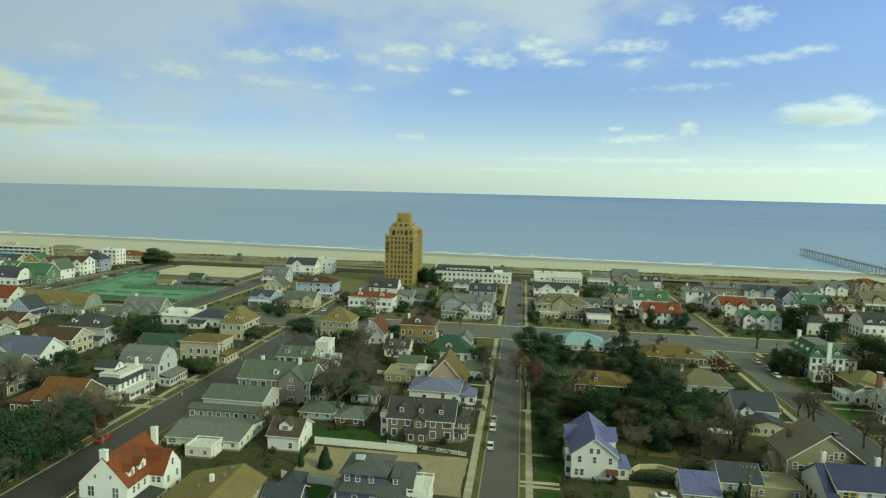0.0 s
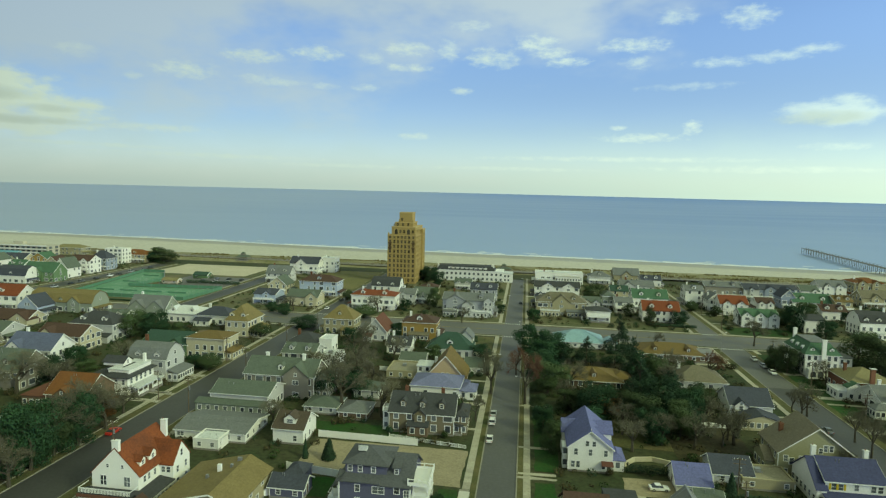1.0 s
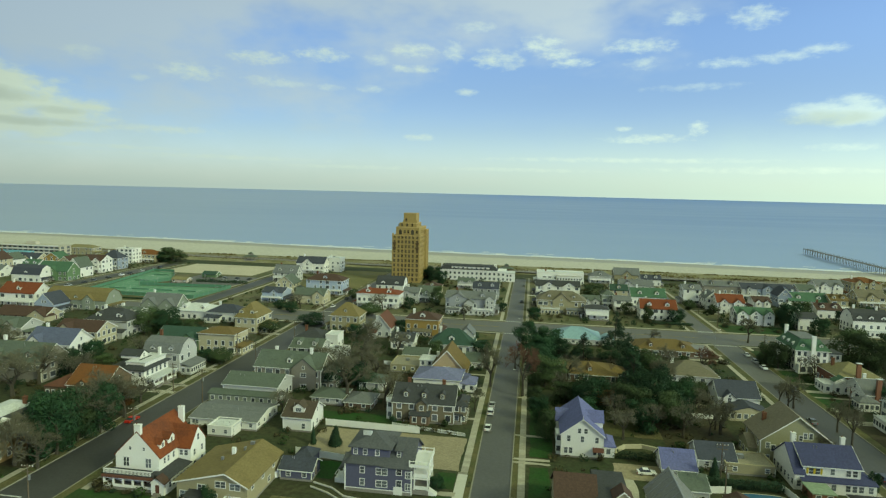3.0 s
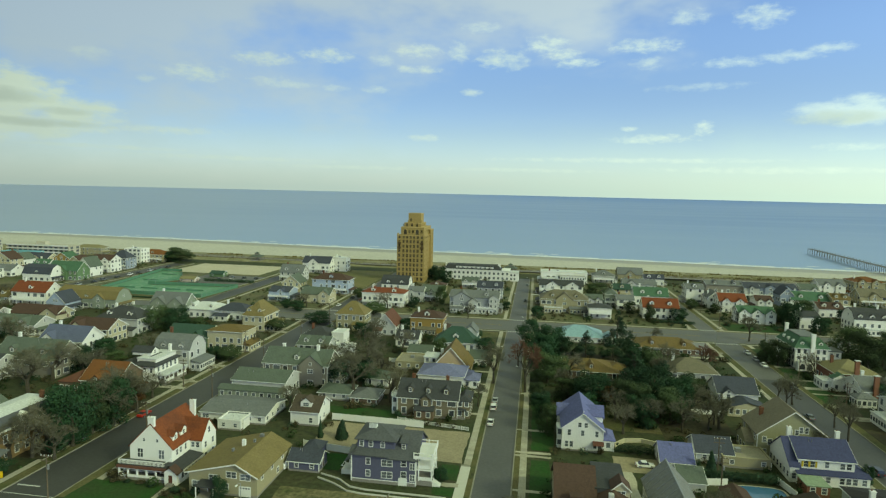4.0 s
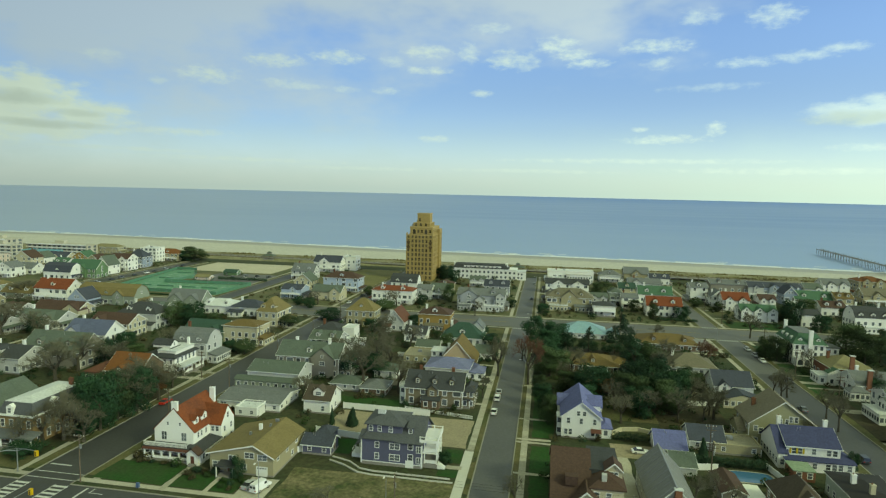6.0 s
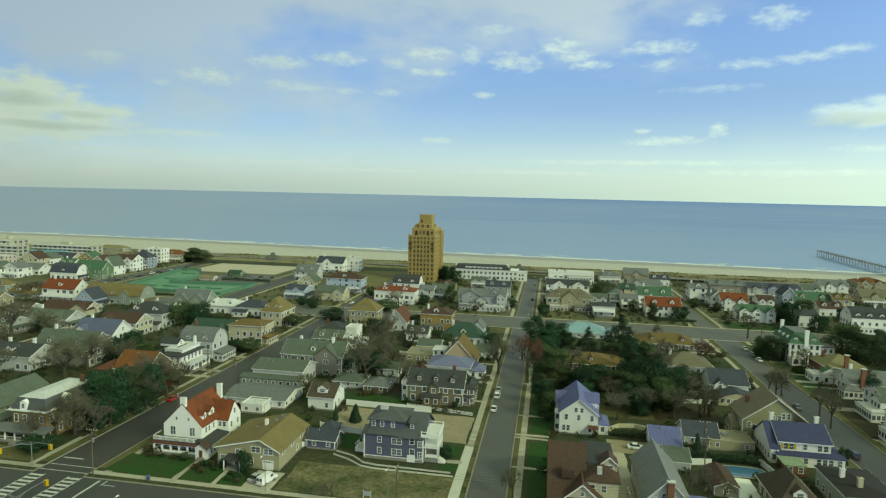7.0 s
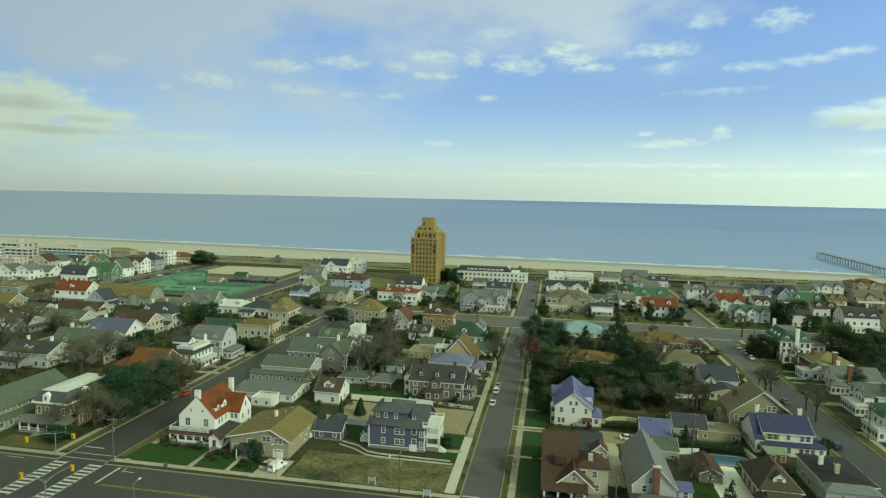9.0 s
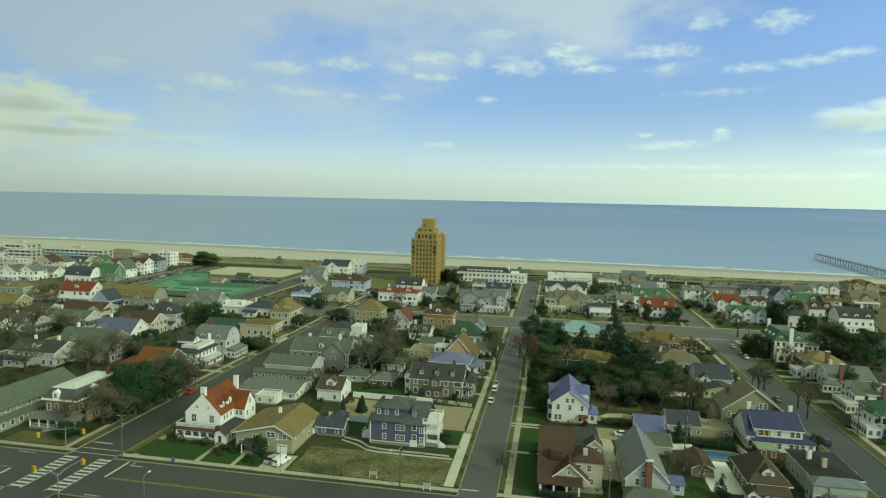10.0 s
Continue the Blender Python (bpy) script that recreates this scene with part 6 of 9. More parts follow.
    part("railing", Shape().box(-hw - 3.4, -hw, 3.0, 3.1, 1.9, 2.0).box(-hw - 3.4, -hw - 3.3, 3.1, 6.6, 1.9, 2.0), TRIM, bs)


def mansard_house():
    ob = thing("house", -120.5, 100.0, label="brick house with slate mansard roof, white cornice and wide porch", category="house", group="houses of the seaside town")
    brick = material("brown brick", (0.31, 0.215, 0.10), 0.9, 0.3, 0.3, 5.0, 0.4, 0.09)
    slate = ROOFS["ashgrey"][1]
    hw, dep, e = 5.0, 19.0, 7.4
    part("wall", Shape().box(-hw, hw, 0, dep, 0, e), brick, ob)
    part("cornice", Shape().box(-hw - 0.7, hw + 0.7, -0.7, dep + 0.7, e, e + 0.4), TRIM, ob)
    a, b = (hw + 0.3, -0.3, dep + 0.3), (hw - 1.0, 1.0, dep - 1.0)
    m = Shape().add([(-a[0], a[1], e + 0.4), (a[0], a[1], e + 0.4), (a[0], a[2], e + 0.4), (-a[0], a[2], e + 0.4), (-b[0], b[1], e + 3.2), (b[0], b[1], e + 3.2), (b[0], b[2], e + 3.2), (-b[0], b[2], e + 3.2)],
                    [(0, 1, 5, 4), (1, 2, 6, 5), (2, 3, 7, 6), (3, 0, 4, 7), (4, 5, 6, 7)])
    part("mansard", m, slate, ob)
    part("roof", hip_roof_at(2 * b[0], b[2] - b[1], e + 3.25, e + 3.9, 0, (b[1] + b[2]) / 2), ROOFS["white"][1], ob)
    d = part("dormer", Shape().prism([(-2.3, e + 0.4), (-0.3, e + 0.4), (-0.3, e + 2.3), (-1.3, e + 3.0), (-2.3, e + 2.3)], "y", -0.35, 1.6), TRIM, ob)
    window(d, "-y", -1.3, 0.35, e + 0.8, 0.9, 1.2)
    d = part("dormer", Shape().prism([(6.0, e + 0.4), (8.4, e + 0.4), (8.4, e + 2.4), (7.2, e + 3.1), (6.0, e + 2.4)], "x", 2.5, hw + 0.35), TRIM, ob)
    window(d, "+x", 7.2, hw + 0.36, e + 0.8, 1.1, 1.3)
    for k in range(4):
        window(ob, "-y", -3.8 + 2.5 * k, 0, 4.4, 1.0, 1.9)
    for k in range(6):
        window(ob, "+x", 1.8 + 3.0 * k, hw, 4.4, 1.0, 1.9)
        window(ob, "+x", 1.8 + 3.0 * k, hw, 1.0, 1.0, 1.9)
    for k in (0, 2, 3):
        window(ob, "-y", -3.8 + 2.5 * k, 0, 1.0, 1.0, 1.9)
    door(ob, "-y", -1.3, 0, 0.5)
    po = new("porch")
    po.parent = ob
    part("porch_floor", Shape().box(-hw - 2.6, hw + 2.4, -3.2, -0.02, 0, 0.6), DECK, po)
    part("porch_roof", Shape().prism([(0, 3.9), (-3.7, 3.1), (-3.7, 2.9), (0, 3.6)], "x", -hw - 3.0, hw + 2.8), ROOFS["grey"][1], po)
    for k in range(6):
        x = -hw - 2.3 + (2 * hw + 4.4) * k / 5
        part("post", Shape().tube([(x, -3.0, 0.6), (x, -3.0, 3.1)], [0.2, 0.16], 8), TRIM, po)
    part("railing", Shape().box(-hw - 2.3, hw + 2.1, -3.05, -2.95, 1.35, 1.47).box(-hw - 2.3, hw + 2.1, -3.03, -2.97, 0.7, 0.8), TRIM, po)
    part("steps", Shape().box(-2.3, -0.3, -4.4, -3.2, 0, 0.2).box(-2.3, -0.3, -3.9, -3.2, 0.2, 0.4), STONE, po)
    chimney(ob, 2.6, 15.5, e, e + 5.2)


def green_mansard_house():
    x0, x1, y0, y1 = 110.6, 122.6, 232.2, 250.0
    FOOT.append((x0, x1, y0, y1))
    ob = thing("house", (x0 + x1) / 2, (y0 + y1) / 2, label="tall white house with a green mansard roof and white chimneys", category="house", group="houses of the seaside town")
    wall, tiles = WALLS["white"][1], ROOFS["green"][1]
    hw, hd, e, t = (x1 - x0) / 2, (y1 - y0) / 2, 8.6, 12.6
    part("foundation", Shape().box(-hw - 0.05, hw + 0.05, -hd - 0.05, hd, -0.1, 0.6), STONE, ob)
    part("wall", Shape().box(-hw, hw, -hd, hd, 0, e), wall, ob)
    a, b, c, d = hw + 0.6, hd + 0.6, hw - 2.6, hd - 2.6
    part("roof", Shape().add([(-a, -b, e - 0.25), (a, -b, e - 0.25), (a, b, e - 0.25), (-a, b, e - 0.25), (-a, -b, e), (a, -b, e), (a, b, e), (-a, b, e), (-c, -d, t), (c, -d, t), (c, d, t), (-c, d, t)],
                             [(3, 2, 1, 0), (0, 1, 5, 4), (1, 2, 6, 5), (2, 3, 7, 6), (3, 0, 4, 7), (4, 5, 9, 8), (5, 6, 10, 9), (6, 7, 11, 10), (7, 4, 8, 11)]), tiles, ob)
    part("roof_deck", Shape().box(-c - 0.1, c + 0.1, -d - 0.1, d + 0.1, t, t + 0.25), ROOFS["grey"][1], ob)
    fascia(ob, 2 * hw, 2 * hd, e - 0.02, 0.6)
    chimney(ob, 0.2, -hd - 0.35, 0.0, t + 1.6, TRIM, 1.5, 0.7)
    chimney(ob, -hw + 2.4, hd - 2.0, e, t + 2.6, TRIM, 1.3, 0.9)
    dormer(ob, 3.4, -hd + 0.5, e + 0.7, 1.6, 1.3, 2.4, TRIM, tiles)
    dormer(ob, -3.4, -hd + 0.5, e + 0.7, 1.6, 1.3, 2.4, TRIM, tiles)
    for y in (-4.5, 0.0, 4.5):
        q = part("dormer", Shape().prism([(y - 0.8, e + 0.2), (y + 0.8, e + 0.2), (y + 0.8, e + 1.9), (y, e + 2.5), (y - 0.8, e + 1.9)], "x", -hw + 0.3, -hw + 2.6), TRIM, ob)
        window(q, "-x", y, hw - 0.3, e + 0.6, 0.8, 1.1, far=True)
    for st in range(3):
        z = 0.9 + 2.75 * st
        for x in (-4.6, -2.4, 2.4, 4.6):
            window(ob, "-y", x, hd, z, 1.1, 1.7, far=True)
        for k in range(6):
            window(ob, "-x", -7.4 + 2.96 * k, hw, z, 1.1, 1.7, far=True)
    # glazed porch with arched lights and a railed deck
    po = new("porch")
    po.parent = ob
    part("porch_wall", Shape().box(-hw + 0.2, 1.6, -hd - 3.2, -hd - 0.75, 0, 3.5), wall, po)
    part("porch_deck", Shape().box(-hw, 1.8, -hd - 3.4, -hd - 0.74, 3.5, 3.75), TRIM, po)
    part("railing", Shape().box(-hw, 1.8, -hd - 3.4, -hd - 3.3, 4.6, 4.72).box(-hw, 1.8, -hd - 3.37, -hd - 3.33, 3.85, 4.45).box(-hw, -hw + 0.1, -hd - 3.3, -hd - 0.8, 4.6, 4.72), TRIM, po)
    for x in (-4.2, -1.6):
        arch = [(x - 0.95, 0.8), (x + 0.95, 0.8), (x + 0.95, 2.1), (x + 0.65, 2.75), (x, 3.0), (x - 0.65, 2.75), (x - 0.95, 2.1)]
        part("arched_window", Shape().prism(arch, "y", -hd - 3.28, -hd - 3.18), GLASS, po)
    part("rear_wing", Shape().box(hw, hw + 9.5, 1.0, hd - 1.0, 0, 5.4), wall, ob)
    part("wing_roof", Shape().box(hw + 0.02, hw + 9.9, 0.6, hd - 0.6, 5.4, 5.75), ROOFS["grey"][1], ob)
    for k in range(4):
        window(ob, "-y", hw + 1.4 + 2.2 * k, -1.0, 3.2, 1.0, 1.5, far=True)


def hip_roof_at(w, d, ze, zr, cx, cy, over=0.0, thick=0.1):
    s = hip_roof(w, d, ze, zr, over, thick)
    s.v = [(x + cx, y + cy, z) for x, y, z in s.v]
    return s


def brown_roof_house():
    ob = thing("house", 20.6, 92.0, label="cream bungalow with big brown shingle roof and front gable", category="house", group="houses of the seaside town")
    wall, tiles = WALLS["cream"][1], ROOFS["brown"][1]
    part("foundation", Shape().box(-7.1, 7.5, 0.4, 24, -0.1, 0.5), STONE, ob)
    part("wall", Shape().prism([(0.9, 0), (24, 0), (24, 3.4), (12.0, 10.4), (0.9, 3.9)], "x", -7.0, 0.8), wall, ob)
    part("roof", gable_roof(Shape(), "x", -7.0, 0.6, 12.0, 3.6, 10.8, 0.5, 0.25, 12.0), tiles, ob)
    part("side_wall", Shape().box(0.8, 7.4, 2.4, 20, 0, 6.6), wall, ob)
    part("side_roof", hip_roof_at(6.6, 7.5, 6.7, 8.6, 4.1, 6.2, 0.5, 0.2), tiles, ob)
    part("flat_roof", Shape().box(0.7, 7.2, 7.4, 19.6, 6.6, 8.3), ROOFS["darkgrey"][1], ob)
    d = part("side_dormer", Shape().prism([(4.0, 6.4), (7.5, 6.4), (7.5, 8.6), (5.75, 10.0), (4.0, 8.6)], "y", 7.0, 10.6), wall, ob)
    part("dormer_roof", gable_roof(Shape(), "y", 6.9, 10.6, 1.75, 8.7, 10.2, 0.25, 0.16, 5.75), tiles, d)
    for sg in (-1, 1):
        p = [(5.75, 9.95), (5.75 + sg * 2.0, 8.25), (5.75 + sg * 2.0, 8.5), (5.75, 10.24)]
        part("barge_board", Shape().prism(p if sg > 0 else p[::-1], "y", 6.58, 6.66), TRIM, d)
    window(d, "-y", 5.75, -7.0, 7.0, 1.6, 1.2, 2)
    g = part("front_gable", Shape().prism([(-4.4, 3.2), (4.0, 3.2), (-0.2, 6.7)], "y", -0.2, 7.0), wall, ob)
    part("gable_roof", gable_roof(Shape(), "y", -0.3, 7.2, 4.2, 3.4, 6.95, 0.35, 0.2, -0.2), tiles, g)
    for sg in (-1, 1):
        p = [(-0.2, 6.6), (-0.2 + sg * 4.6, 2.7), (-0.2 + sg * 4.6, 3.05), (-0.2, 6.97)]
        part("barge_board", Shape().prism(p if sg > 0 else p[::-1], "y", -0.75, -0.66), TRIM, g)
    window(g, "-y", -0.2, 0.2, 4.3, 0.7, 0.8)
    part("attic_vent", Shape().prism([(3.2, 6.2), (5.2, 7.3), (5.2, 8.1), (3.2, 8.1)], "x", -4.4, -1.8), tiles, ob)
    part("chimney", Shape().box(3.0, 4.0, 3.6, 4.5, 6.0, 9.0), WALLS["palegrey"][1], ob)
    for x, z in ((2.0, 4.3), (4.4, 4.3), (5.0, 1.2), (2.4, 1.2)):
        window(ob, "-y", x, -2.4, z, 1.0, 1.4)
    for x in (-5.6, -3.4, -1.2):
        window(ob, "-y", x, -0.9, 1.0, 1.2, 1.6)
    door(ob, "-y", 0.2, -0.9, 0.4)
    po = new("porch")
    po.parent = ob
    part("porch_floor", Shape().box(-6.9, 2.2, -2.6, 0.88, 0, 0.5), DECK, po)
    part("porch_roof", Shape().prism([(1.2, 4.2), (-3.0, 2.9), (-3.0, 2.7), (1.2, 3.9)], "x", -7.4, 2.8), tiles, po)
    for x in (-6.6, -3.6, -0.7, 2.0):
        part("post", Shape().box(x - 0.22, x + 0.22, -2.6, -2.16, 0.5, 2.9), TRIM, po)


def corner_grey_house():
    ob = thing("house", -141.2, 88.0, label="long grey shingle house with a grey-green gambrel roof", category="house", group="houses of the seaside town")
    wall, tiles = WALLS["greengrey"][1], ROOFS["greengrey"][1]
    hw, dep, e, r = 6.0, 35.0, 5.4, 9.3
    part("foundation", Shape().box(-hw - 0.05, hw + 0.05, -0.05, dep, -0.1, 0.5), STONE, ob)
    part("wall", Shape().prism([(-hw, 0), (hw, 0), (hw, e), (0, r - 0.2), (-hw, e)], "y", 0, dep), wall, ob)
    part("roof", gable_roof(Shape(), "y", 0, dep, hw, e + 0.1, r, 0.6, 0.25), tiles, ob)
    for sg in (-1, 1):
        p = [(0, r - 0.35), (sg * (hw + 0.6), e - 0.6), (sg * (hw + 0.6), e - 0.3), (0, r - 0.02)]
        part("barge_board", Shape().prism(p if sg > 0 else p[::-1], "y", -0.68, -0.6), TRIM, ob)
    for x in (-4.5, -1.5, 1.5, 4.5):
        window(ob, "-y", x, 0, 1.1, 1.0, 1.4)
    for x in (-2.5, 2.5):
        window(ob, "-y", x, 0, 4.0, 1.0, 1.4)
    for k in range(9):
        window(ob, "+x", 2.0 + 3.6 * k, hw, 3.9, 1.2, 1.2)
    part("lean_to", Shape().prism([(hw, 0), (hw + 2.6, 0), (hw + 2.6, 2.5), (hw, 3.2)], "y", 4.0, 31.0), wall, ob)
    part("lean_to_roof", Shape().prism([(hw, 3.2), (hw + 2.9, 2.45), (hw + 2.9, 2.65), (hw, 3.42)], "y", 3.8, 31.2), tiles, ob)
    for k in range(9):
        window(ob, "+x", 5.2 + 2.9 * k, hw + 2.6, 0.9, 1.2, 1.3)


def sea_hotel():
    ob = thing("hotel", -36.0, 437.0, label="long white seafront hotel with a dark mansard roof", category="hotel")
    wall = WALLS["white"][1]
    hw = 25.0
    part("wall", Shape().box(-hw, hw, 0, 16, 0, 7.6), wall, ob)
    part("cornice", Shape().box(-hw - 0.4, hw + 0.4, -0.4, 16.4, 7.6, 8.0), TRIM, ob)
    part("mansard", Shape().add([(-hw, 0, 8), (hw - 6, 0, 8), (hw - 6, 16, 8), (-hw, 16, 8), (-hw + 2, 2.2, 11), (hw - 8, 2.2, 11), (hw - 8, 13.8, 11), (-hw + 2, 13.8, 11)],
                                [(0, 1, 5, 4), (1, 2, 6, 5), (2, 3, 7, 6), (3, 0, 4, 7), (4, 5, 6, 7)]), ROOFS["darkgrey"][1], ob)
    for k in range(15):
        x = -hw + 1.7 + 3.33 * k
        for z in (1.1, 4.6):
            window(ob, "-y", x, 0, z, 1.5, 1.7, far=True)
    part("roof_monitor", Shape().box(-hw + 9.0, hw - 12.0, 0.7, 6.0, 8.3, 10.3), wall, ob)
    part("monitor_roof", Shape().box(-hw + 8.6, hw - 11.6, 0.3, 6.4, 10.3, 10.6), ROOFS["darkgrey"][1], ob)
    for k in range(8):
        window(ob, "-y", -hw + 11.0 + 3.4 * k, -0.7, 8.7, 1.3, 1.1, far=True)
    part("sea_wing", Shape().box(hw, hw + 7.0, 1.0, 13.0, 0, 6.4), wall, ob)
    part("wing_roof", Shape().box(hw - 0.02, hw + 7.2, 0.8, 13.2, 6.4, 6.8), ROOFS["white"][1], ob)
    for x in (1.5, 4.0):
        for z in (1.0, 3.9):
            window(ob, "-y", hw + x, -1.0, z, 1.3, 1.5, far=True)
    part("stair_tower", Shape().box(hw - 9, hw - 7, 4, 7, 8, 12.2), wall, ob)
    part("chimney", Shape().box(-hw + 0.4, -hw + 1.6, 4, 5.2, 7, 12), TRIM, ob)


def tower_window():
    """A recessed dark sash pair in a tan surround, as one mesh."""
    if "tower" not in SHARED:
        f = grid_frame([-0.95, -0.68, -0.04, 0.04, 0.68, 0.95], [-0.3, 0.0, 1.05, 1.13, 2.2, 2.4], -0.1, 0.04)
        f.box(-0.72, 0.72, -0.03, 0.03, -0.02, 2.24, 1)
        f.box(-1.0, 1.0, -0.2, 0.02, -0.42, -0.28, 0)
        SHARED["tower"] = f.mesh("window", TOWERSTONE, TOWERGLASS)
    return SHARED["tower"]


def tower():
    ob = thing("tower_block", -82.5, 411.5, label="tall tan brick apartment tower stepped back at the top", category="tower")
    W, D = 10.2, 32.0                      # half width, depth
    pane = tower_window()
    part("wall", Shape().box(-W, W, 0, D, 0, 34.5), TOWERSTONE, ob)
    part("wall", Shape().box(-W + 2.6, W - 0.6, 1.0, D - 2.5, 34.5, 40.2), TOWERSTONE, ob)
    part("wall", Shape().box(-W + 4.6, W - 3.4, 3.0, D - 9, 40.2, 43.2), TOWERSTONE, ob)
    part("penthouse", Shape().box(-2.9, 6.4, 5.0, 16.0, 43.2, 50.0), TOWERSTONE, ob)
    part("parapet", Shape().box(-3.1, 6.6, 4.8, 16.2, 50.0, 50.5), TOWERTRIM, ob)
    part("buttress", Shape().box(-3.4, -2.9, 5.0, 8.0, 43.2, 45.4).box(6.4, 6.9, 5.0, 8.0, 43.2, 45.4), TOWERSTONE, ob)
    # projecting stair bay on the street side
    part("stair_bay", Shape().box(W, W + 1.3, 21.5, D - 1.0, 0, 37.5), TOWERSTONE, ob)
    part("stair_cap", Shape().box(W - 2.0, W + 1.5, 21.3, D - 0.8, 37.5, 38.0), TOWERTRIM, ob)
    for z in (4.2, 33.9):
        part("band", Shape().box(-W - 0.22, W + 0.22, -0.24, D + 0.2, z, z + 0.4), TOWERTRIM, ob)
    part("band", Shape().box(-W + 2.4, W - 0.4, 0.8, D - 2.3, 39.9, 40.45), TOWERTRIM, ob)
    part("band", Shape().box(-W + 4.4, W - 3.2, 2.8, D - 8.8, 43.0, 43.4), TOWERTRIM, ob)
    for x in (-W + 0.5, W - 0.5):
        part("pinnacle", Shape().box(x - 0.5, x + 0.5, 0.05, 1.1, 34.5, 36.0), TOWERTRIM, ob)
    cols = [-8.4, -5.3, -2.6, 0.0, 2.6, 5.3, 8.4]
    for r in range(10):
        z = 1.3 + 3.42 * r
        for x in cols:
            put("window", pane, ob, (x, 0, z))
        for k in range(5):
            put("window", pane, ob, (W, 2.6 + 4.3 * k, z), 90)
        for y in (24.0, 28.0):
            put("window", pane, ob, (W + 1.3, y, z + 0.6), 90)
    # dark ornamental balconies at the corners
    for x in (-8.4, 8.4):
        for z in (25.0, 28.4):
            part("balcony", Shape().box(x - 1.25, x + 1.25, -0.75, -0.12, z, z + 1.0).prism([(-0.75, z), (-0.12, z - 0.9), (-0.12, z)][::-1], "x", x - 0.9, x + 0.9), TOWERDARK, ob)
    # upper storey: two tall arched openings and small windows between
    for x in (-4.3, 4.6):
        arch = [(x - 1.1, 35.0), (x + 1.1, 35.0), (x + 1.1, 37.6), (x + 0.8, 38.4), (x, 38.8), (x - 0.8, 38.4), (x - 1.1, 37.6)]
        part("arched_window", Shape().prism(arch, "y", 0.9, 1.02), TOWERGLASS, ob)
        part("arch_surround", Shape().prism([(x + (u - x) * 1.3, 35.0 + (q - 35.0) * 1.12) for u, q in arch], "y", 0.94, 1.01), TOWERTRIM, ob)
    for x in (-1.2, 1.4, 7.8):
        put("window", pane, ob, (x, 1.0, 36.0))
    for y in (4.5, 9.5, 14.5, 19.0):
        put("window", pane, ob, (W - 0.6, y, 36.0), 90)
        put("window", pane, ob, (W - 3.4, y, 40.7), 90)
    for x in (-3.6, 0.2, 4.0):
        put("window", pane, ob, (x, 3.0, 40.8))
    put("window", pane, ob, (-1.0, 5.0, 44.4))
    part("water_tank", Shape().tube([(-6.2, 6, 40.2), (-6.2, 6, 42.4)], [1.0, 1.0], 10), STEEL, ob)
    part("entrance", Shape().box(-3.0, 3.0, -2.2, 0, 0, 3.6), TOWERSTONE, ob)


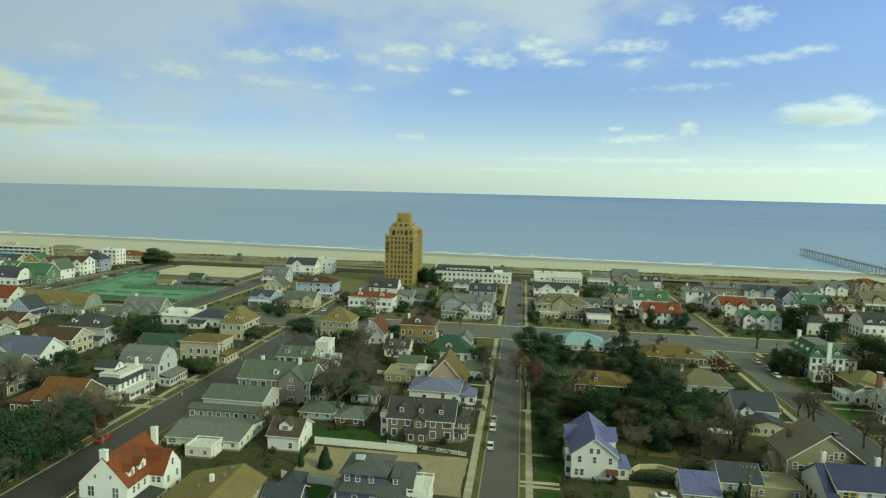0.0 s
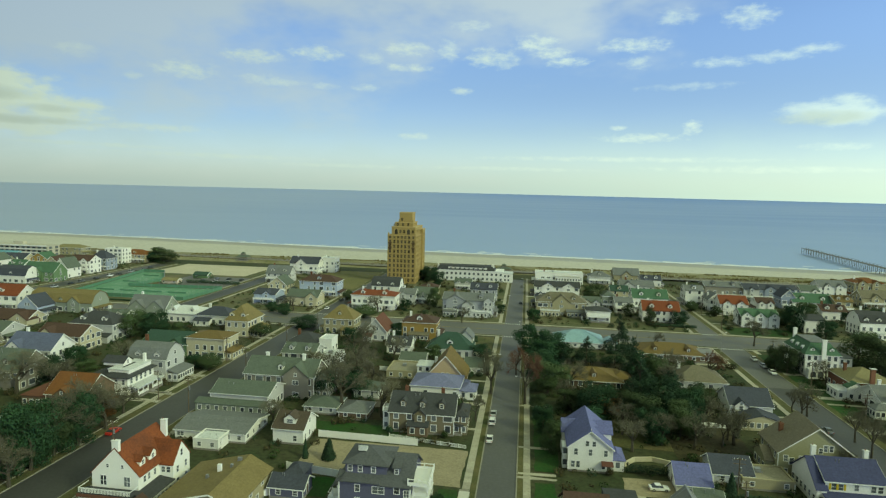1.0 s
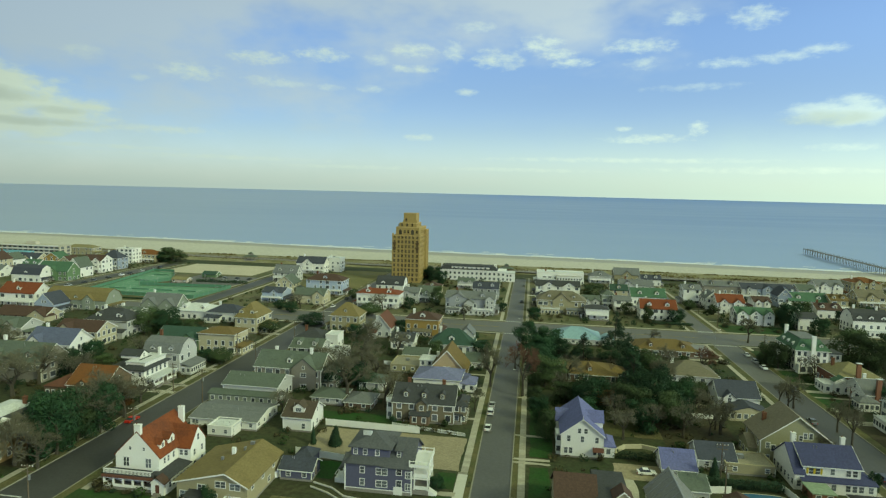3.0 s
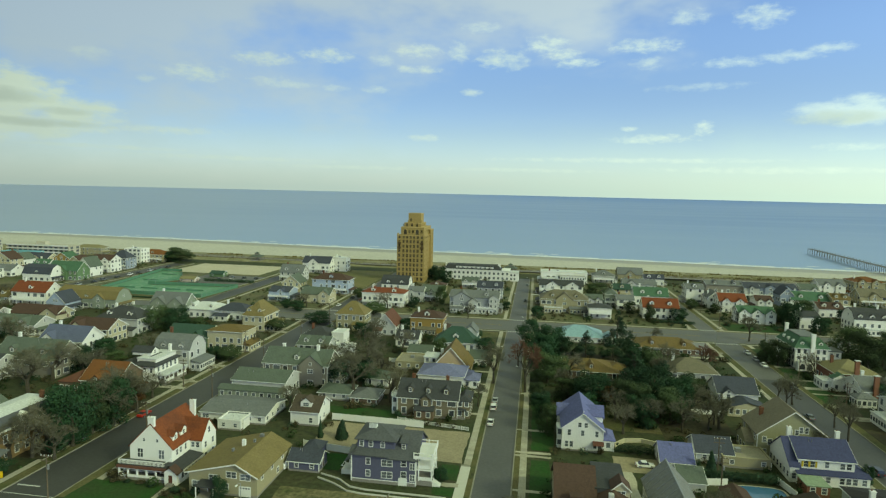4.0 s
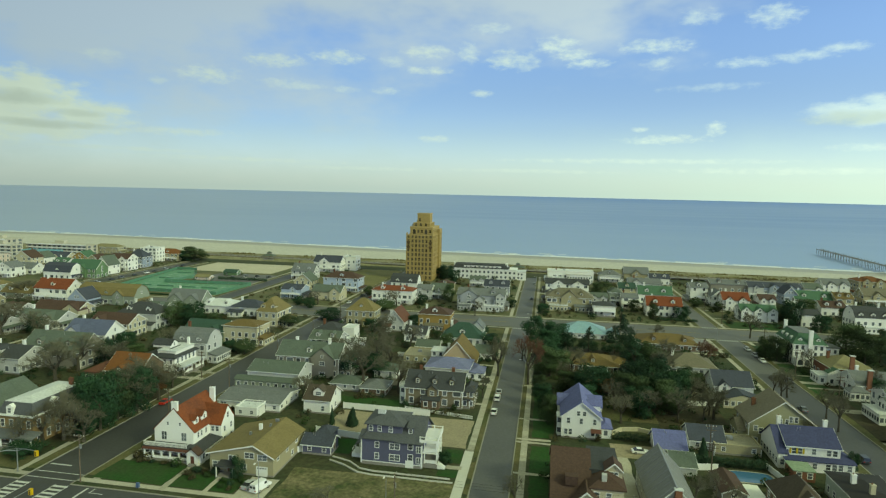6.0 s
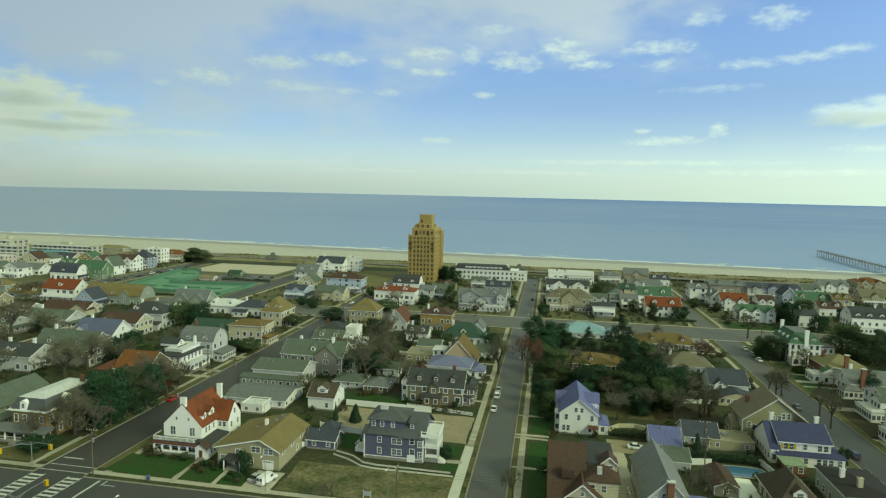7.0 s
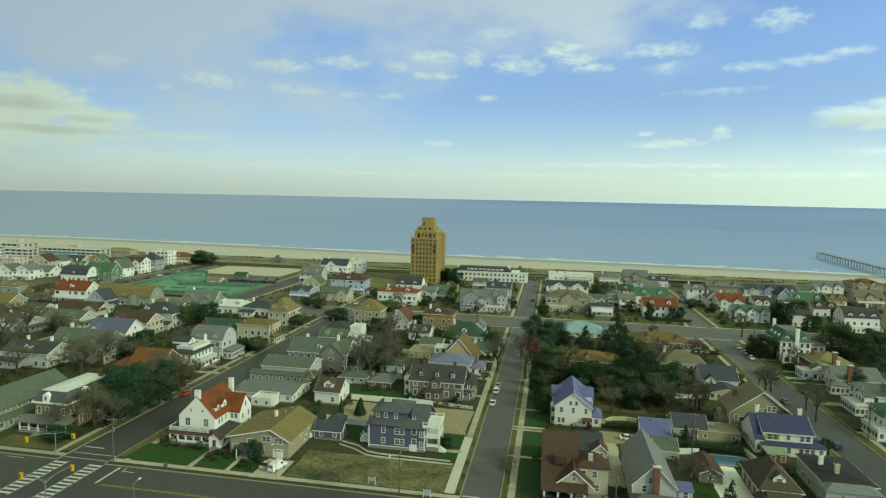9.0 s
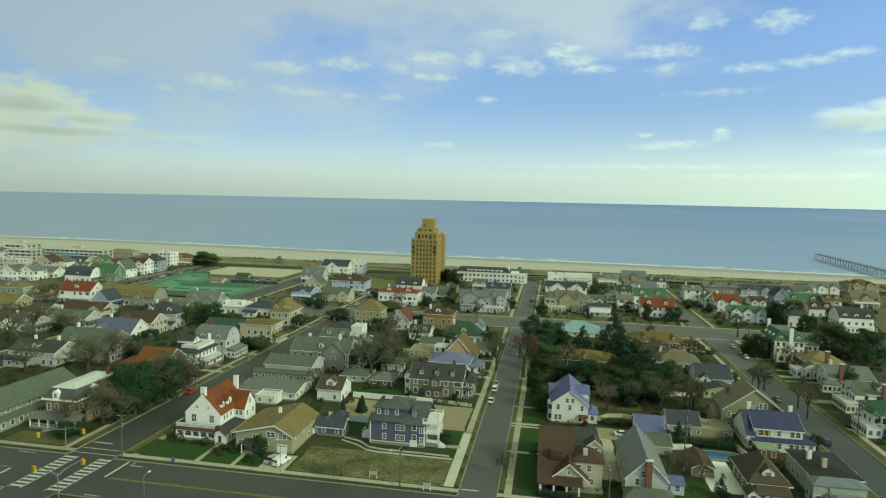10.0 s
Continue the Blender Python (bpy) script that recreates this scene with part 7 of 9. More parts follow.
def beige_house():
    """Tan two-storey house whose ridge stands off centre: long slope, porch on posts and a garage."""
    x0, x1, y0, y1 = -65.2, -49.4, 97.0, 114.0
    FOOT.append((x0, x1, y0, y1))
    ob = thing("house", (x0 + x1) / 2, (y0 + y1) / 2, label="tan stucco house with a broad mustard roof and garage", category="house", group="houses of the seaside town")
    wall, tiles = WALLS["tan"][1], ROOFS["mustard"][1]
    hw, hd, rx, e, r = (x1 - x0) / 2, (y1 - y0) / 2, 3.2, 5.0, 7.5
    part("foundation", Shape().box(-hw - 0.05, hw + 0.05, -hd - 0.05, hd, -0.1, 0.4), STONE, ob)
    part("wall", Shape().prism([(-hw, 0), (hw, 0), (hw, e), (rx, r - 0.2), (-hw, e - 0.2)], "y", -hd, hd), wall, ob)
    top = Shape()
    top.prism([(rx, r - 0.22), (rx, r), (-hw - 0.7, e - 0.3), (-hw - 0.7, e - 0.52)], "y", -hd - 0.7, hd + 0.5)
    top.prism([(rx, r), (rx, r - 0.22), (hw + 0.6, e - 0.5), (hw + 0.6, e - 0.28)], "y", -hd - 0.7, hd + 0.5)
    part("roof", top, tiles, ob)
    for a, b, c in ((-hw - 0.7, e - 0.34, -1), (hw + 0.6, e - 0.32, 1)):
        q = [(rx, r - 0.34), (a, b - 0.26), (a, b), (rx, r - 0.04)]
        part("barge_board", Shape().prism(q if c > 0 else q[::-1], "y", -hd - 0.78, -hd - 0.7), TRIM, ob)
    for x, z, w, n in ((-6.0, 1.3, 2.2, 2), (-2.2, 3.0, 1.8, 2), (2.0, 4.0, 2.2, 2), (0.6, 1.2, 1.4, 2), (5.2, 3.7, 2.2, 2)):
        window(ob, "-y", x, hd, z, w, 1.3, n)
    for y, z in ((-6.0, 3.1), (-1.0, 3.1), (4.5, 3.1), (2.0, 0.9)):
        window(ob, "+x", y, hw, z, 1.0, 1.2)
    gd = part("garage_door", Shape().box(3.7, 6.5, -hd - 0.06, -hd + 0.02, 0, 2.3), TRIM, ob, "white panelled garage door")
    for k in range(4):
        put("light", Shape().box(4.0 + 0.62 * k, 4.4 + 0.62 * k, -hd - 0.09, -hd - 0.05, 1.75, 2.05).mesh("light", GLASS), gd)
    part("porch_roof", Shape().prism([(-hd, 2.95), (-hd - 2.8, 2.6), (-hd - 2.8, 2.78), (-hd, 3.15)][::-1], "x", -5.0, -0.6), ROOFS["darkgrey"][1], ob)
    for x in (-4.8, -0.8):
        part("porch_post", Shape().box(x - 0.1, x + 0.1, -hd - 2.7, -hd - 2.5, 0, 2.65), TRIM, ob)
    part("porch_step", Shape().box(-4.8, -0.8, -hd - 2.6, -hd, 0, 0.35), STONE, ob)
    door(ob, "-y", -3.0, hd, 0.35)
    for x, y, w in ((-1.5, -1.0, 0.5), (1.8, 3.0, 0.4), (2.2, 6.0, 0.9)):
        z = r - (rx - x) * (r - e + 0.3) / (rx + hw + 0.7)
        part("roof_vent", Shape().box(x - w / 2, x + w / 2, y - 0.3, y + 0.3, z - 0.3, z + 0.7), STEEL, ob)
    part("chimney", Shape().box(-0.6, 0.2, 1.4, 2.0, 5.5, 8.2), TRIM, ob)


def balcony_block(x0, x1, y0, y1, floors, label):
    """A flat-roofed block with a balcony slab and a row of glazed doors on every floor."""
    ob = thing("apartment_block", (x0 + x1) / 2, (y0 + y1) / 2, label=label, category="apartments", group="seafront apartment blocks")
    hw, hd, f = (x1 - x0) / 2, (y1 - y0) / 2, 3.0
    part("wall", Shape().box(-hw, hw, -hd, hd, 0, floors * f), WALLS["hotel"][1], ob)
    part("roof", Shape().box(-hw - 0.3, hw + 0.3, -hd - 0.3, hd + 0.3, floors * f, floors * f + 0.7), ROOFS["cream"][1], ob)
    part("stair_head", Shape().box(-hw * 0.2, hw * 0.1, -2, 3, floors * f + 0.7, floors * f + 3.4), WALLS["hotel"][1], ob)
    bay = Shape().box(-1.6, 1.6, -0.06, 0.03, 0, 2.1).mesh("glazed_door", GLASS)
    n = max(2, int(2 * hw / 5.2))
    m = max(2, int(2 * hd / 5.2))
    for k in range(floors):
        part("balcony", Shape().box(-hw, hw, -hd - 1.4, -hd, k * f + 2.75, k * f + 3.0).box(-hw, hw, -hd - 1.4, -hd - 1.3, k * f + 3.0, k * f + 3.9), WALLS["white"][1], ob)
        for i in range(n):
            put("glazed_door", bay, ob, (-hw + 2 * hw * (i + 0.5) / n, -hd, k * f + 0.2))
        for i in range(m):
            put("glazed_door", bay, ob, (hw, -hd + 2 * hd * (i + 0.5) / m, k * f + 0.4), 90)


balcony_block(-493.0, -470.0, 440.0, 458.0, 5, "pale five-storey seafront block with balconies")
balcony_block(-473.0, -448.0, 424.0, 434.0, 4, "lower pale seafront wing with balconies")
balcony_block(-478.0, -414.0, 471.0, 485.0, 3, "long white three-storey seafront motel")
beige_house()
street_villa()
red_roof_house()
purple_house()
mansard_house()
brown_roof_house()
corner_grey_house()
green_mansard_house()
sea_hotel()
tower()

# ---- lots, lawns, walls, fences, markings ----
def patch(name, label, x0, x1, y0, y1, mat, lift=0.03, category=""):
    """A patch of ground with an uneven outline, lying on the block."""
    rnd = random.Random(int(x0 * 7 + y0 * 3))
    pts = []
    for (xa, ya), (xb, yb) in (((x0, y0), (x1, y0)), ((x1, y0), (x1, y1)), ((x1, y1), (x0, y1)), ((x0, y1), (x0, y0))):
        n = max(2, int(math.hypot(xb - xa, yb - ya) / 2.5))
        for k in range(n):
            pts.append((xa + (xb - xa) * k / n + rnd.uniform(-0.25, 0.25), ya + (yb - ya) * k / n + rnd.uniform(-0.25, 0.25)))
    s = Shape().prism(pts, "z", 0.1, GROUND + lift)
    return tagged(new(name, s.mesh(name, mat)), label, category or name, kind="structure")


patch("bare_lot", "vacant lot of patchy dry grass and sandy soil", -46.5, -8.2, 88.3, 103.2, DIRT, 0.03, "lot")
patch("gravel_lot", "pale gravel yard behind the white fence", -48.5, -8.3, 122.5, 142.0, GRAVEL, 0.03, "lot")
patch("lawn", "clipped green lawn behind the purple house", -49.5, -36.5, 112.8, 121.5, LAWN, 0.034)
patch("lawn", "clipped green lawn beside the front walk", -13.0, -8.4, 113.2, 121.0, LAWN, 0.034)
patch("lawn", "clipped green lawn below the front steps", -13.0, -8.4, 105.8, 109.6, LAWN, 0.034)
patch("lawn", "deep green lawn before the red-roofed house", -89.2, -71.9, 88.4, 98.0, LAWN, 0.03)
patch("lawn", "deep green lawn beside the garden path", -69.8, -62.0, 88.4, 94.6, LAWN, 0.03)
patch("lawn", "small planted lawn beside the driveway", -60.2, -54.8, 88.4, 95.0, LAWN, 0.03)
patch("lawn", "rough lawn before the mansard house", -128.0, -109.0, 88.5, 95.0, VERGE, 0.03)
patch("lawn", "narrow dark lawn beside the main street", 8.6, 13.2, 88.5, 128.0, LAWN, 0.03)
patch("lawn", "dark green lawn behind the street hedge", 8.6, 14.5, 134.0, 176.0, LAWN, 0.03)
patch("lawn", "shady lawn before the ranch house", 22.0, 50.0, 152.0, 176.0, VERGE, 0.03)
patch("lawn", "lawn strip along the broad side street", 104.2, 112.0, 190.0, 262.0, LAWN, 0.03)
patch("lawn", "lawn behind the long fence", -56.0, -22.5, 145.0, 154.0, LAWN, 0.03)
patch("lawn", "seaward lawn beside the tower", -148.0, -107.5, 365.0, 462.0, SEAGRASS, 0.03)
patch("lawn", "open grass beside the tower", -92.0, -70.0, 445.0, 466.0, SEAGRASS, 0.03)
patch("lawn", "corner lawn at the cross street", -16.0, -8.0, 244.0, 266.0, VERGE, 0.03)
patch("lawn", "corner lawn of the white green-roofed house", 106.0, 140.0, 299.0, 316.0, LAWN, 0.03)
patch("sandy_lot", "bare sandy lot beside the dunes", -276.0, -200.0, 410.0, 468.0, SANDLOT, 0.03, "lot")
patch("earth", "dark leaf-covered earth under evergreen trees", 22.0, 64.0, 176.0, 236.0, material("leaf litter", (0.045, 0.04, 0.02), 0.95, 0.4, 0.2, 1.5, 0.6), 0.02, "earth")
LITTER = material("brown leaf litter", (0.078, 0.062, 0.034), 0.95, 0.45, 0.15, 1.2, 0.8, second=(0.06, 0.062, 0.03))
patch("earth", "brown leaf litter in the wooded yards", 45.0, 65.5, 140.5, 172.0, LITTER, 0.036, "earth")
patch("earth", "brown leaf litter before the bay-windowed house", 104.5, 110.5, 150.0, 186.0, LITTER, 0.036, "earth")
patch("earth", "leaf-strewn back yard behind the garages", -60.0, -28.0, 158.0, 210.0, LITTER, 0.022, "earth")
patch("earth", "leaf-strewn yard under the bare trees", -128.0, -108.0, 104.0, 145.0, LITTER, 0.022, "earth")
patch("lawn", "green lawn between the metal-roofed house and the terrace", 44.5, 52.5, 88.5, 105.5, LAWN, 0.03)
patch("lawn", "green lawn before the brick-chimneyed house", 24.0, 31.5, 87.9, 91.5, LAWN, 0.03)
patch("driveway", "concrete driveway with parked vehicles", -54.2, -47.6, 86.0, 96.2, CONCRETE, 0.045)
patch("driveway", "pale concrete drive beside the bungalow", 28.6, 33.0, 100.0, 128.0, CONCRETE, 0.04)
patch("driveway", "gravel drive in the back yard", 29.0, 41.0, 126.0, 134.5, GRAVEL, 0.045)
patch("car_park", "grey worn car park beside the courts", -238.0, -190.0, 357.0, 402.0, PALEASPHALT, 0.03, "car park")
patch("terrace", "white paved terrace beside a swimming pool", 53.4, 61.0, 99.6, 117.4, material("white paving", (0.8, 0.8, 0.75), 0.7, 0.08, 0.3, 2.0, 0.1), 0.05)
for y in (111.0, 129.5, 131.6, 146.5, 178.0, 207.0):
    patch("front_walk", "short concrete walk from pavement to house", 4.6, 13.5, y, y + 1.1, CONCRETE, 0.05, "path")
patch("front_walk", "new concrete walk to the purple house", -13.0, -7.4, 110.2, 111.8, CONCRETE, 0.05, "path")
patch("front_walk", "garden path to the red-roofed house", -71.4, -70.2, 86.2, 97.6, CONCRETE, 0.05, "path")
patch("front_walk", "garden path to the tan house", -61.6, -60.6, 86.2, 96.0, CONCRETE, 0.05, "path")
patch("front_walk", "pale path to the white house", -115.8, -104.5, 165.5, 167.0, CONCRETE, 0.05, "path")
for y in (118.0, 150.0, 176.0, 205.0, 232.0):
    patch("driveway", "concrete drive crossing the verge", 104.0, 115.0, y, y + 3.0, CONCRETE, 0.05)
    patch("driveway", "concrete drive crossing the verge", -116.0, -105.0, y + 8.0, y + 10.5, CONCRETE, 0.05)


def low_wall(name, label, points, thick, height, mat):
    s = Shape()
    for (xa, ya), (xb, yb) in zip(points, points[1:]):
        d = Vector((xb - xa, yb - ya)).normalized()
        nx, ny = -d.y * thick / 2, d.x * thick / 2
        s.prism([(xa - nx, ya - ny), (xb - nx, yb - ny), (xb + nx, yb + ny), (xa + nx, ya + ny)], "z", GROUND, GROUND + height)
    return tagged(new(name, s.mesh(name, mat)), label, "wall")


low_wall("retaining_wall", "low white retaining wall curving beside the lot", [(-40.0, 110.4), (-35.0, 108.6), (-31.5, 105.6), (-28.0, 104.9), (-9.5, 104.6)], 0.28, 0.32, NEWCONC)
low_wall("retaining_wall", "low white retaining wall edging the vacant lot", [(-40.0, 108.4), (-35.5, 106.4), (-31.5, 103.6), (-28.0, 103.0), (-8.6, 102.9)], 0.28, 0.32, NEWCONC)
low_wall("garden_wall", "curved pale stone garden wall under shrubs", [(30.5, 140.5), (33.5, 144.0), (38.0, 145.0), (43.0, 143.0)], 0.5, 1.1, WALLS["cream"][1])
low_wall("yard_wall", "white rendered yard wall beside the grey roof", [(57.0, 171.0), (66.0, 172.0)], 0.4, 1.4, TRIM)
low_wall("yard_wall", "cream yard wall behind the evergreens", [(49.0, 187.0), (58.0, 182.5), (64.0, 180.0)], 0.4, 1.3, WALLS["cream"][1])
low_wall("yard_wall", "white yard wall behind the canopy", [(57.5, 141.0), (66.0, 142.5)], 0.4, 1.7, TRIM)


def panel_fence(label, points, height, mat, step=2.4, boards=True):
    ob = thing("fence", points[0][0], points[0][1], GROUND, label=label, category="fence")
    ox, oy = points[0]
    post = Shape().box(-0.08, 0.08, -0.08, 0.08, 0, height + 0.12).mesh("post", mat)
    for (xa, ya), (xb, yb) in zip(points, points[1:]):
        n = max(1, round(math.hypot(xb - xa, yb - ya) / step))
        length = math.hypot(xb - xa, yb - ya) / n
        a = math.degrees(math.atan2(yb - ya, xb - xa))
        key = ("panel", round(length, 1), height, boards, mat.name)
        if key not in SHARED:
            s = Shape()
            if boards:
                s.box(0.08, length - 0.08, -0.03, 0.03, 0.06, height).box(0.08, length - 0.08, -0.06, 0.06, height - 0.12, height)
            else:
                xs, x = [], 0.1
                while x < length - 0.16:
                    xs += [x, x + 0.08]
                    x += 0.18
                s = grid_frame(xs, [0.1, 0.22, height - 0.2, height - 0.06], -0.03, 0.03)
            SHARED[key] = s.mesh("panel", mat)
        for k in range(n):
            x, y = xa + (xb - xa) * k / n - ox, ya + (yb - ya) * k / n - oy
            put("post", post, ob, (x, y, 0))
            put("panel", SHARED[key], ob, (x, y, 0), a)
    return ob


panel_fence("white vinyl panel fence behind the gravel lot", [(-48.6, 143.3), (-21.4, 142.6)], 1.9, TRIM)
panel_fence("white picket fence before the brown shingle house", [(-30.0, 146.5), (-8.6, 143.0)], 1.1, TRIM, 2.4, False)
panel_fence("white vinyl fence behind the small lawn", [(-49.7, 124.0), (-36.0, 122.0)], 1.8, TRIM)
panel_fence("white fence panels beside the slate garage", [(-50.2, 110.0), (-48.6, 111.4)], 1.7, TRIM)
panel_fence("grey timber fence behind the back yards", [(-58.0, 168.5), (-37.0, 168.0), (-33.0, 166.0)], 1.7, DECK)
panel_fence("white yard fence beside the pool garden", [(67.5, 120.0), (66.0, 127.0)], 1.6, TRIM)
panel_fence("white fence beside the small sheds", [(48.5, 122.5), (54.0, 123.5)], 1.7, TRIM)
panel_fence("white board fence in the back yards", [(-47.0, 205.0), (-26.0, 204.0)], 1.6, TRIM)

# swimming pools
def pool(x, y, w, d, label):
    pts = [(w / 2 * math.copysign(abs(math.cos(a)) ** 0.55, math.cos(a)), d / 2 * math.copysign(abs(math.sin(a)) ** 0.55, math.sin(a))) for a in (2 * math.pi * k / 28 for k in range(28))]
    ob = thing("swimming_pool", x, y, label=label, category="pool")
    part("coping", Shape().prism([(px * 1.1, py * 1.14) for px, py in pts], "z", -0.05, 0.07), CONCRETE, ob)
    part("water", Shape().prism(pts, "z", 0.0, 0.085), POOLWATER, ob)


pool(60.6, 121.2, 10.6, 5.8, "kidney-shaped blue swimming pool with concrete coping")


# road markings
def mark(label, x0, x1, y0, y1, mat=PAINT, name="road_marking", group=""):
    s = Shape().box(x0, x1, y0, y1, 0.0, 0.026)
    tagged(new(name, s.mesh(name, mat)), label, "marking", group, kind="structure")


for x0 in (-104.4, -94.8):
    for a, b in ((0, 0.16), (3.4, 3.56)):
        mark("white edge line of a ladder crossing", x0 + a, x0 + b, 67.0, 84.2, group="crossing lines")
    for k in range(11):
        mark("white bar of a ladder crossing", x0 + 0.16, x0 + 3.4, 67.6 + 1.55 * k, 68.3 + 1.55 * k, group="crossing bars")
mark("white stop line across the side street", -103.8, -98.2, 92.5, 92.9)
for y in (86.2, 89.0):
    mark("white edge line of a street crossing", -104.2, -91.8, y, y + 0.2)
mark("white stop line on the avenue", -86.8, -86.3, 75.8, 84.0)
mark("white stop line on the avenue", -111.8, -111.3, 67.0, 75.0)
for x0, x1 in ((-310, -113), (-85, -6), (6, 90), (104, 400)):
    for y in (75.2, 75.6):
        mark("yellow centre line of the avenue", x0, x1, y, y + 0.13, YELLOW)
for x0, x1 in ((-285, -190), (-174, -108), (-88, -7), (7, 88), (106, 400)):
    for y in (282.8, 283.2):
        mark("yellow centre line of the cross avenue", x0, x1, y, y + 0.13, YELLOW)
for xc, half in ((0.0, 4.0), (97.0, 5.5), (-98.0, 6.2)):
    for y in (268.4, 296.0):
        n = int(half * 2 / 1.1)
        for k in range(n):
            mark("white bar of a street crossing", xc - half + 1.1 * k + 0.2, xc - half + 1.1 * k + 0.75, y, y + 1.7, group="crossing bars")
mark("white parking tick beside the kerb", -84.9, -84.7, 82.4, 84.2)
mark("white parking tick beside the kerb", -85.0, -81.6, 82.2, 82.4)
mark("white parking tick beside the kerb", -85.0, -81.0, 67.4, 67.6)
mark("white parking tick beside the kerb", -118.0, -113.0, 83.4, 83.6)
mark("white stop line on the main street", -3.9, 0.0, 88.0, 88.4)
mark("white lane line beside the cross avenue", 88.2, 88.6, 262, 271)


# concrete slabs of the main street's pavements, each laid a little unevenly
def paving(x0, x1, y0, y1, step, label, mat=None):
    base = slab("pavement", label, x0, x1, y0, y1, GROUND + 0.012, KERB, bottom=0.1)
    mesh = Shape().box(-(x1 - x0) / 2 + 0.02, (x1 - x0) / 2 - 0.02, 0.02, step - 0.02, 0.0, 0.045).mesh("slab", mat or CONCRETE)
    n = int((y1 - y0) / step)
    for k in range(n):
        put("slab", mesh, base, ((x0 + x1) / 2, y0 + step * k, GROUND + random.uniform(-0.004, 0.012)))


paving(-8.2, -5.8, 88.5, 121.9, 1.8, "bright new concrete slab pavement beside the purple house", NEWCONC)
for y in (96.0, 103.4, 115.0):
    patch("planting_strip", "dark mulch strip in the verge", -5.6, -4.75, y, y + 2.6, YARD, 0.05, "verge")
paving(-7.7, -5.9, 122.0, 268.0, 1.6, "pale concrete slab pavement beside the main street")
paving(5.9, 7.6, 88.0, 268.0, 1.6, "pale concrete slab pavement beside the main street")
slab("pavement", "pale concrete slab pavement towards the sea", -7.7, -5.9, 298.0, 462.0, GROUND + 0.03, CONCRETE, bottom=0.1)
slab("pavement", "pale concrete slab pavement towards the sea", 5.9, 7.6, 298.0, 462.0, GROUND + 0.03, CONCRETE, bottom=0.1)

house(50.4, 55.6, 107.0, 117.0, 2.5, 3.7, "gy", "taupe", "brown", name="garage")  # pool shed


# ---- front walks and drives ----
def walks():
    rnd = random.Random(15)
    for x0, x1, y0, y1 in list(FOOT):
        if not (x1 - x0 > 8.5 and y1 - y0 > 8.5 and 140 < y0 < 440):
            continue
        for edge, sg in ((-104.5, -1), (-91.5, 1), (-4.25, -1), (4.25, 1), (91.0, -1), (102.5, 1), (-175.0, 1), (-186.0, -1)):
            a, b = (edge + 1.7, x0 - 0.1) if sg > 0 else (x1 + 0.1, edge - 1.7)
            if not 2.0 < b - a < 13.0 or (edge < -170 and y0 < 300):
                continue
            for name, label, ya, yb, mat in (("front_walk", "pale concrete walk from the pavement to a house", (y0 + y1) / 2 - 0.7, (y0 + y1) / 2 + 0.7, CONCRETE),
                                             ("driveway", "concrete drive beside a house", y0 - 3.3, y0 - 0.9, NEWCONC if rnd.random() < 0.4 else CONCRETE)):
                a2, b2 = (a, b) if name == "front_walk" else ((a, b + 5.0) if sg > 0 else (a - 5.0, b))
                if name == "driveway" and (rnd.random() < 0.35 or any(p < b2 and q > a2 and r < yb + 0.2 and t > ya - 0.2 for p, q, r, t in FOOT)):
                    continue
                slab(name, label, a2, b2, ya, yb, GROUND + 0.05, mat, bottom=0.1)


walks()


# ---- tennis courts ----
def courts():
    ob = thing("tennis_court", -232.0, 300.5, label="green hard tennis courts inside a tall mesh fence", category="court")
    part("surface", Shape().prism([(-31.0, 13.0), (43.0, 11.0), (45.0, 52.0), (-17.0, 47.0), (-9.0, 74.0), (-31.0, 109.0), (-48.0, 109.0)], "z", -0.05, 0.05), COURT, ob)
    lines = Shape()
    for cx, cy in ((-22, 20), (-6, 20), (10, 20), (26, 20), (-27, 52), (-31, 80)):
        for x in (-5.5, -4.1, 4.1, 5.5):
            lines.box(cx + x - 0.05, cx + x + 0.05, cy, cy + 23.8, 0.05, 0.06)
        for y in (0, 5.5, 18.3, 23.8):
            lines.box(cx - 5.5, cx + 5.5, cy + y - 0.05, cy + y + 0.05, 0.05, 0.064)
    part("court_line", lines, PAINT, ob)
    corners = [(-31.0, 13.0), (43.0, 11.0), (45.0, 52.0), (-17.0, 47.0), (-9.0, 74.0), (-31.0, 109.0), (-48.0, 109.0), (-31.0, 13.0)]
    post = Shape().tube([(0, 0, 0), (0, 0, 3.4)], [0.05, 0.05], 6).mesh("post", STEEL)
    for (xa, ya), (xb, yb) in zip(corners, corners[1:]):
        n = max(1, round(math.hypot(xb - xa, yb - ya) / 5))
        for k in range(n):
            put("post", post, ob, (xa + (xb - xa) * k / n, ya + (yb - ya) * k / n, 0))
        d = Vector((xb - xa, yb - ya)).normalized()
        nx, ny = -d.y * 0.02, d.x * 0.02
        part("windscreen", Shape().prism([(xa - nx, ya - ny), (xb - nx, yb - ny), (xb + nx, yb + ny), (xa + nx, ya + ny)], "z", 0.3, 2.2), CANVAS, ob)
        part("rail", Shape().tube([(xa, ya, 3.35), (xb, yb, 3.35)], [0.035, 0.035], 5), STEEL, ob)
    for cx, cy in ((-22, 32), (-6, 32), (10, 32), (26, 32), (-27, 64), (-31, 92)):
        part("net", Shape().box(cx - 6, cx + 6, cy - 0.03, cy + 0.03, 0.05, 0.95), CANVAS, ob)


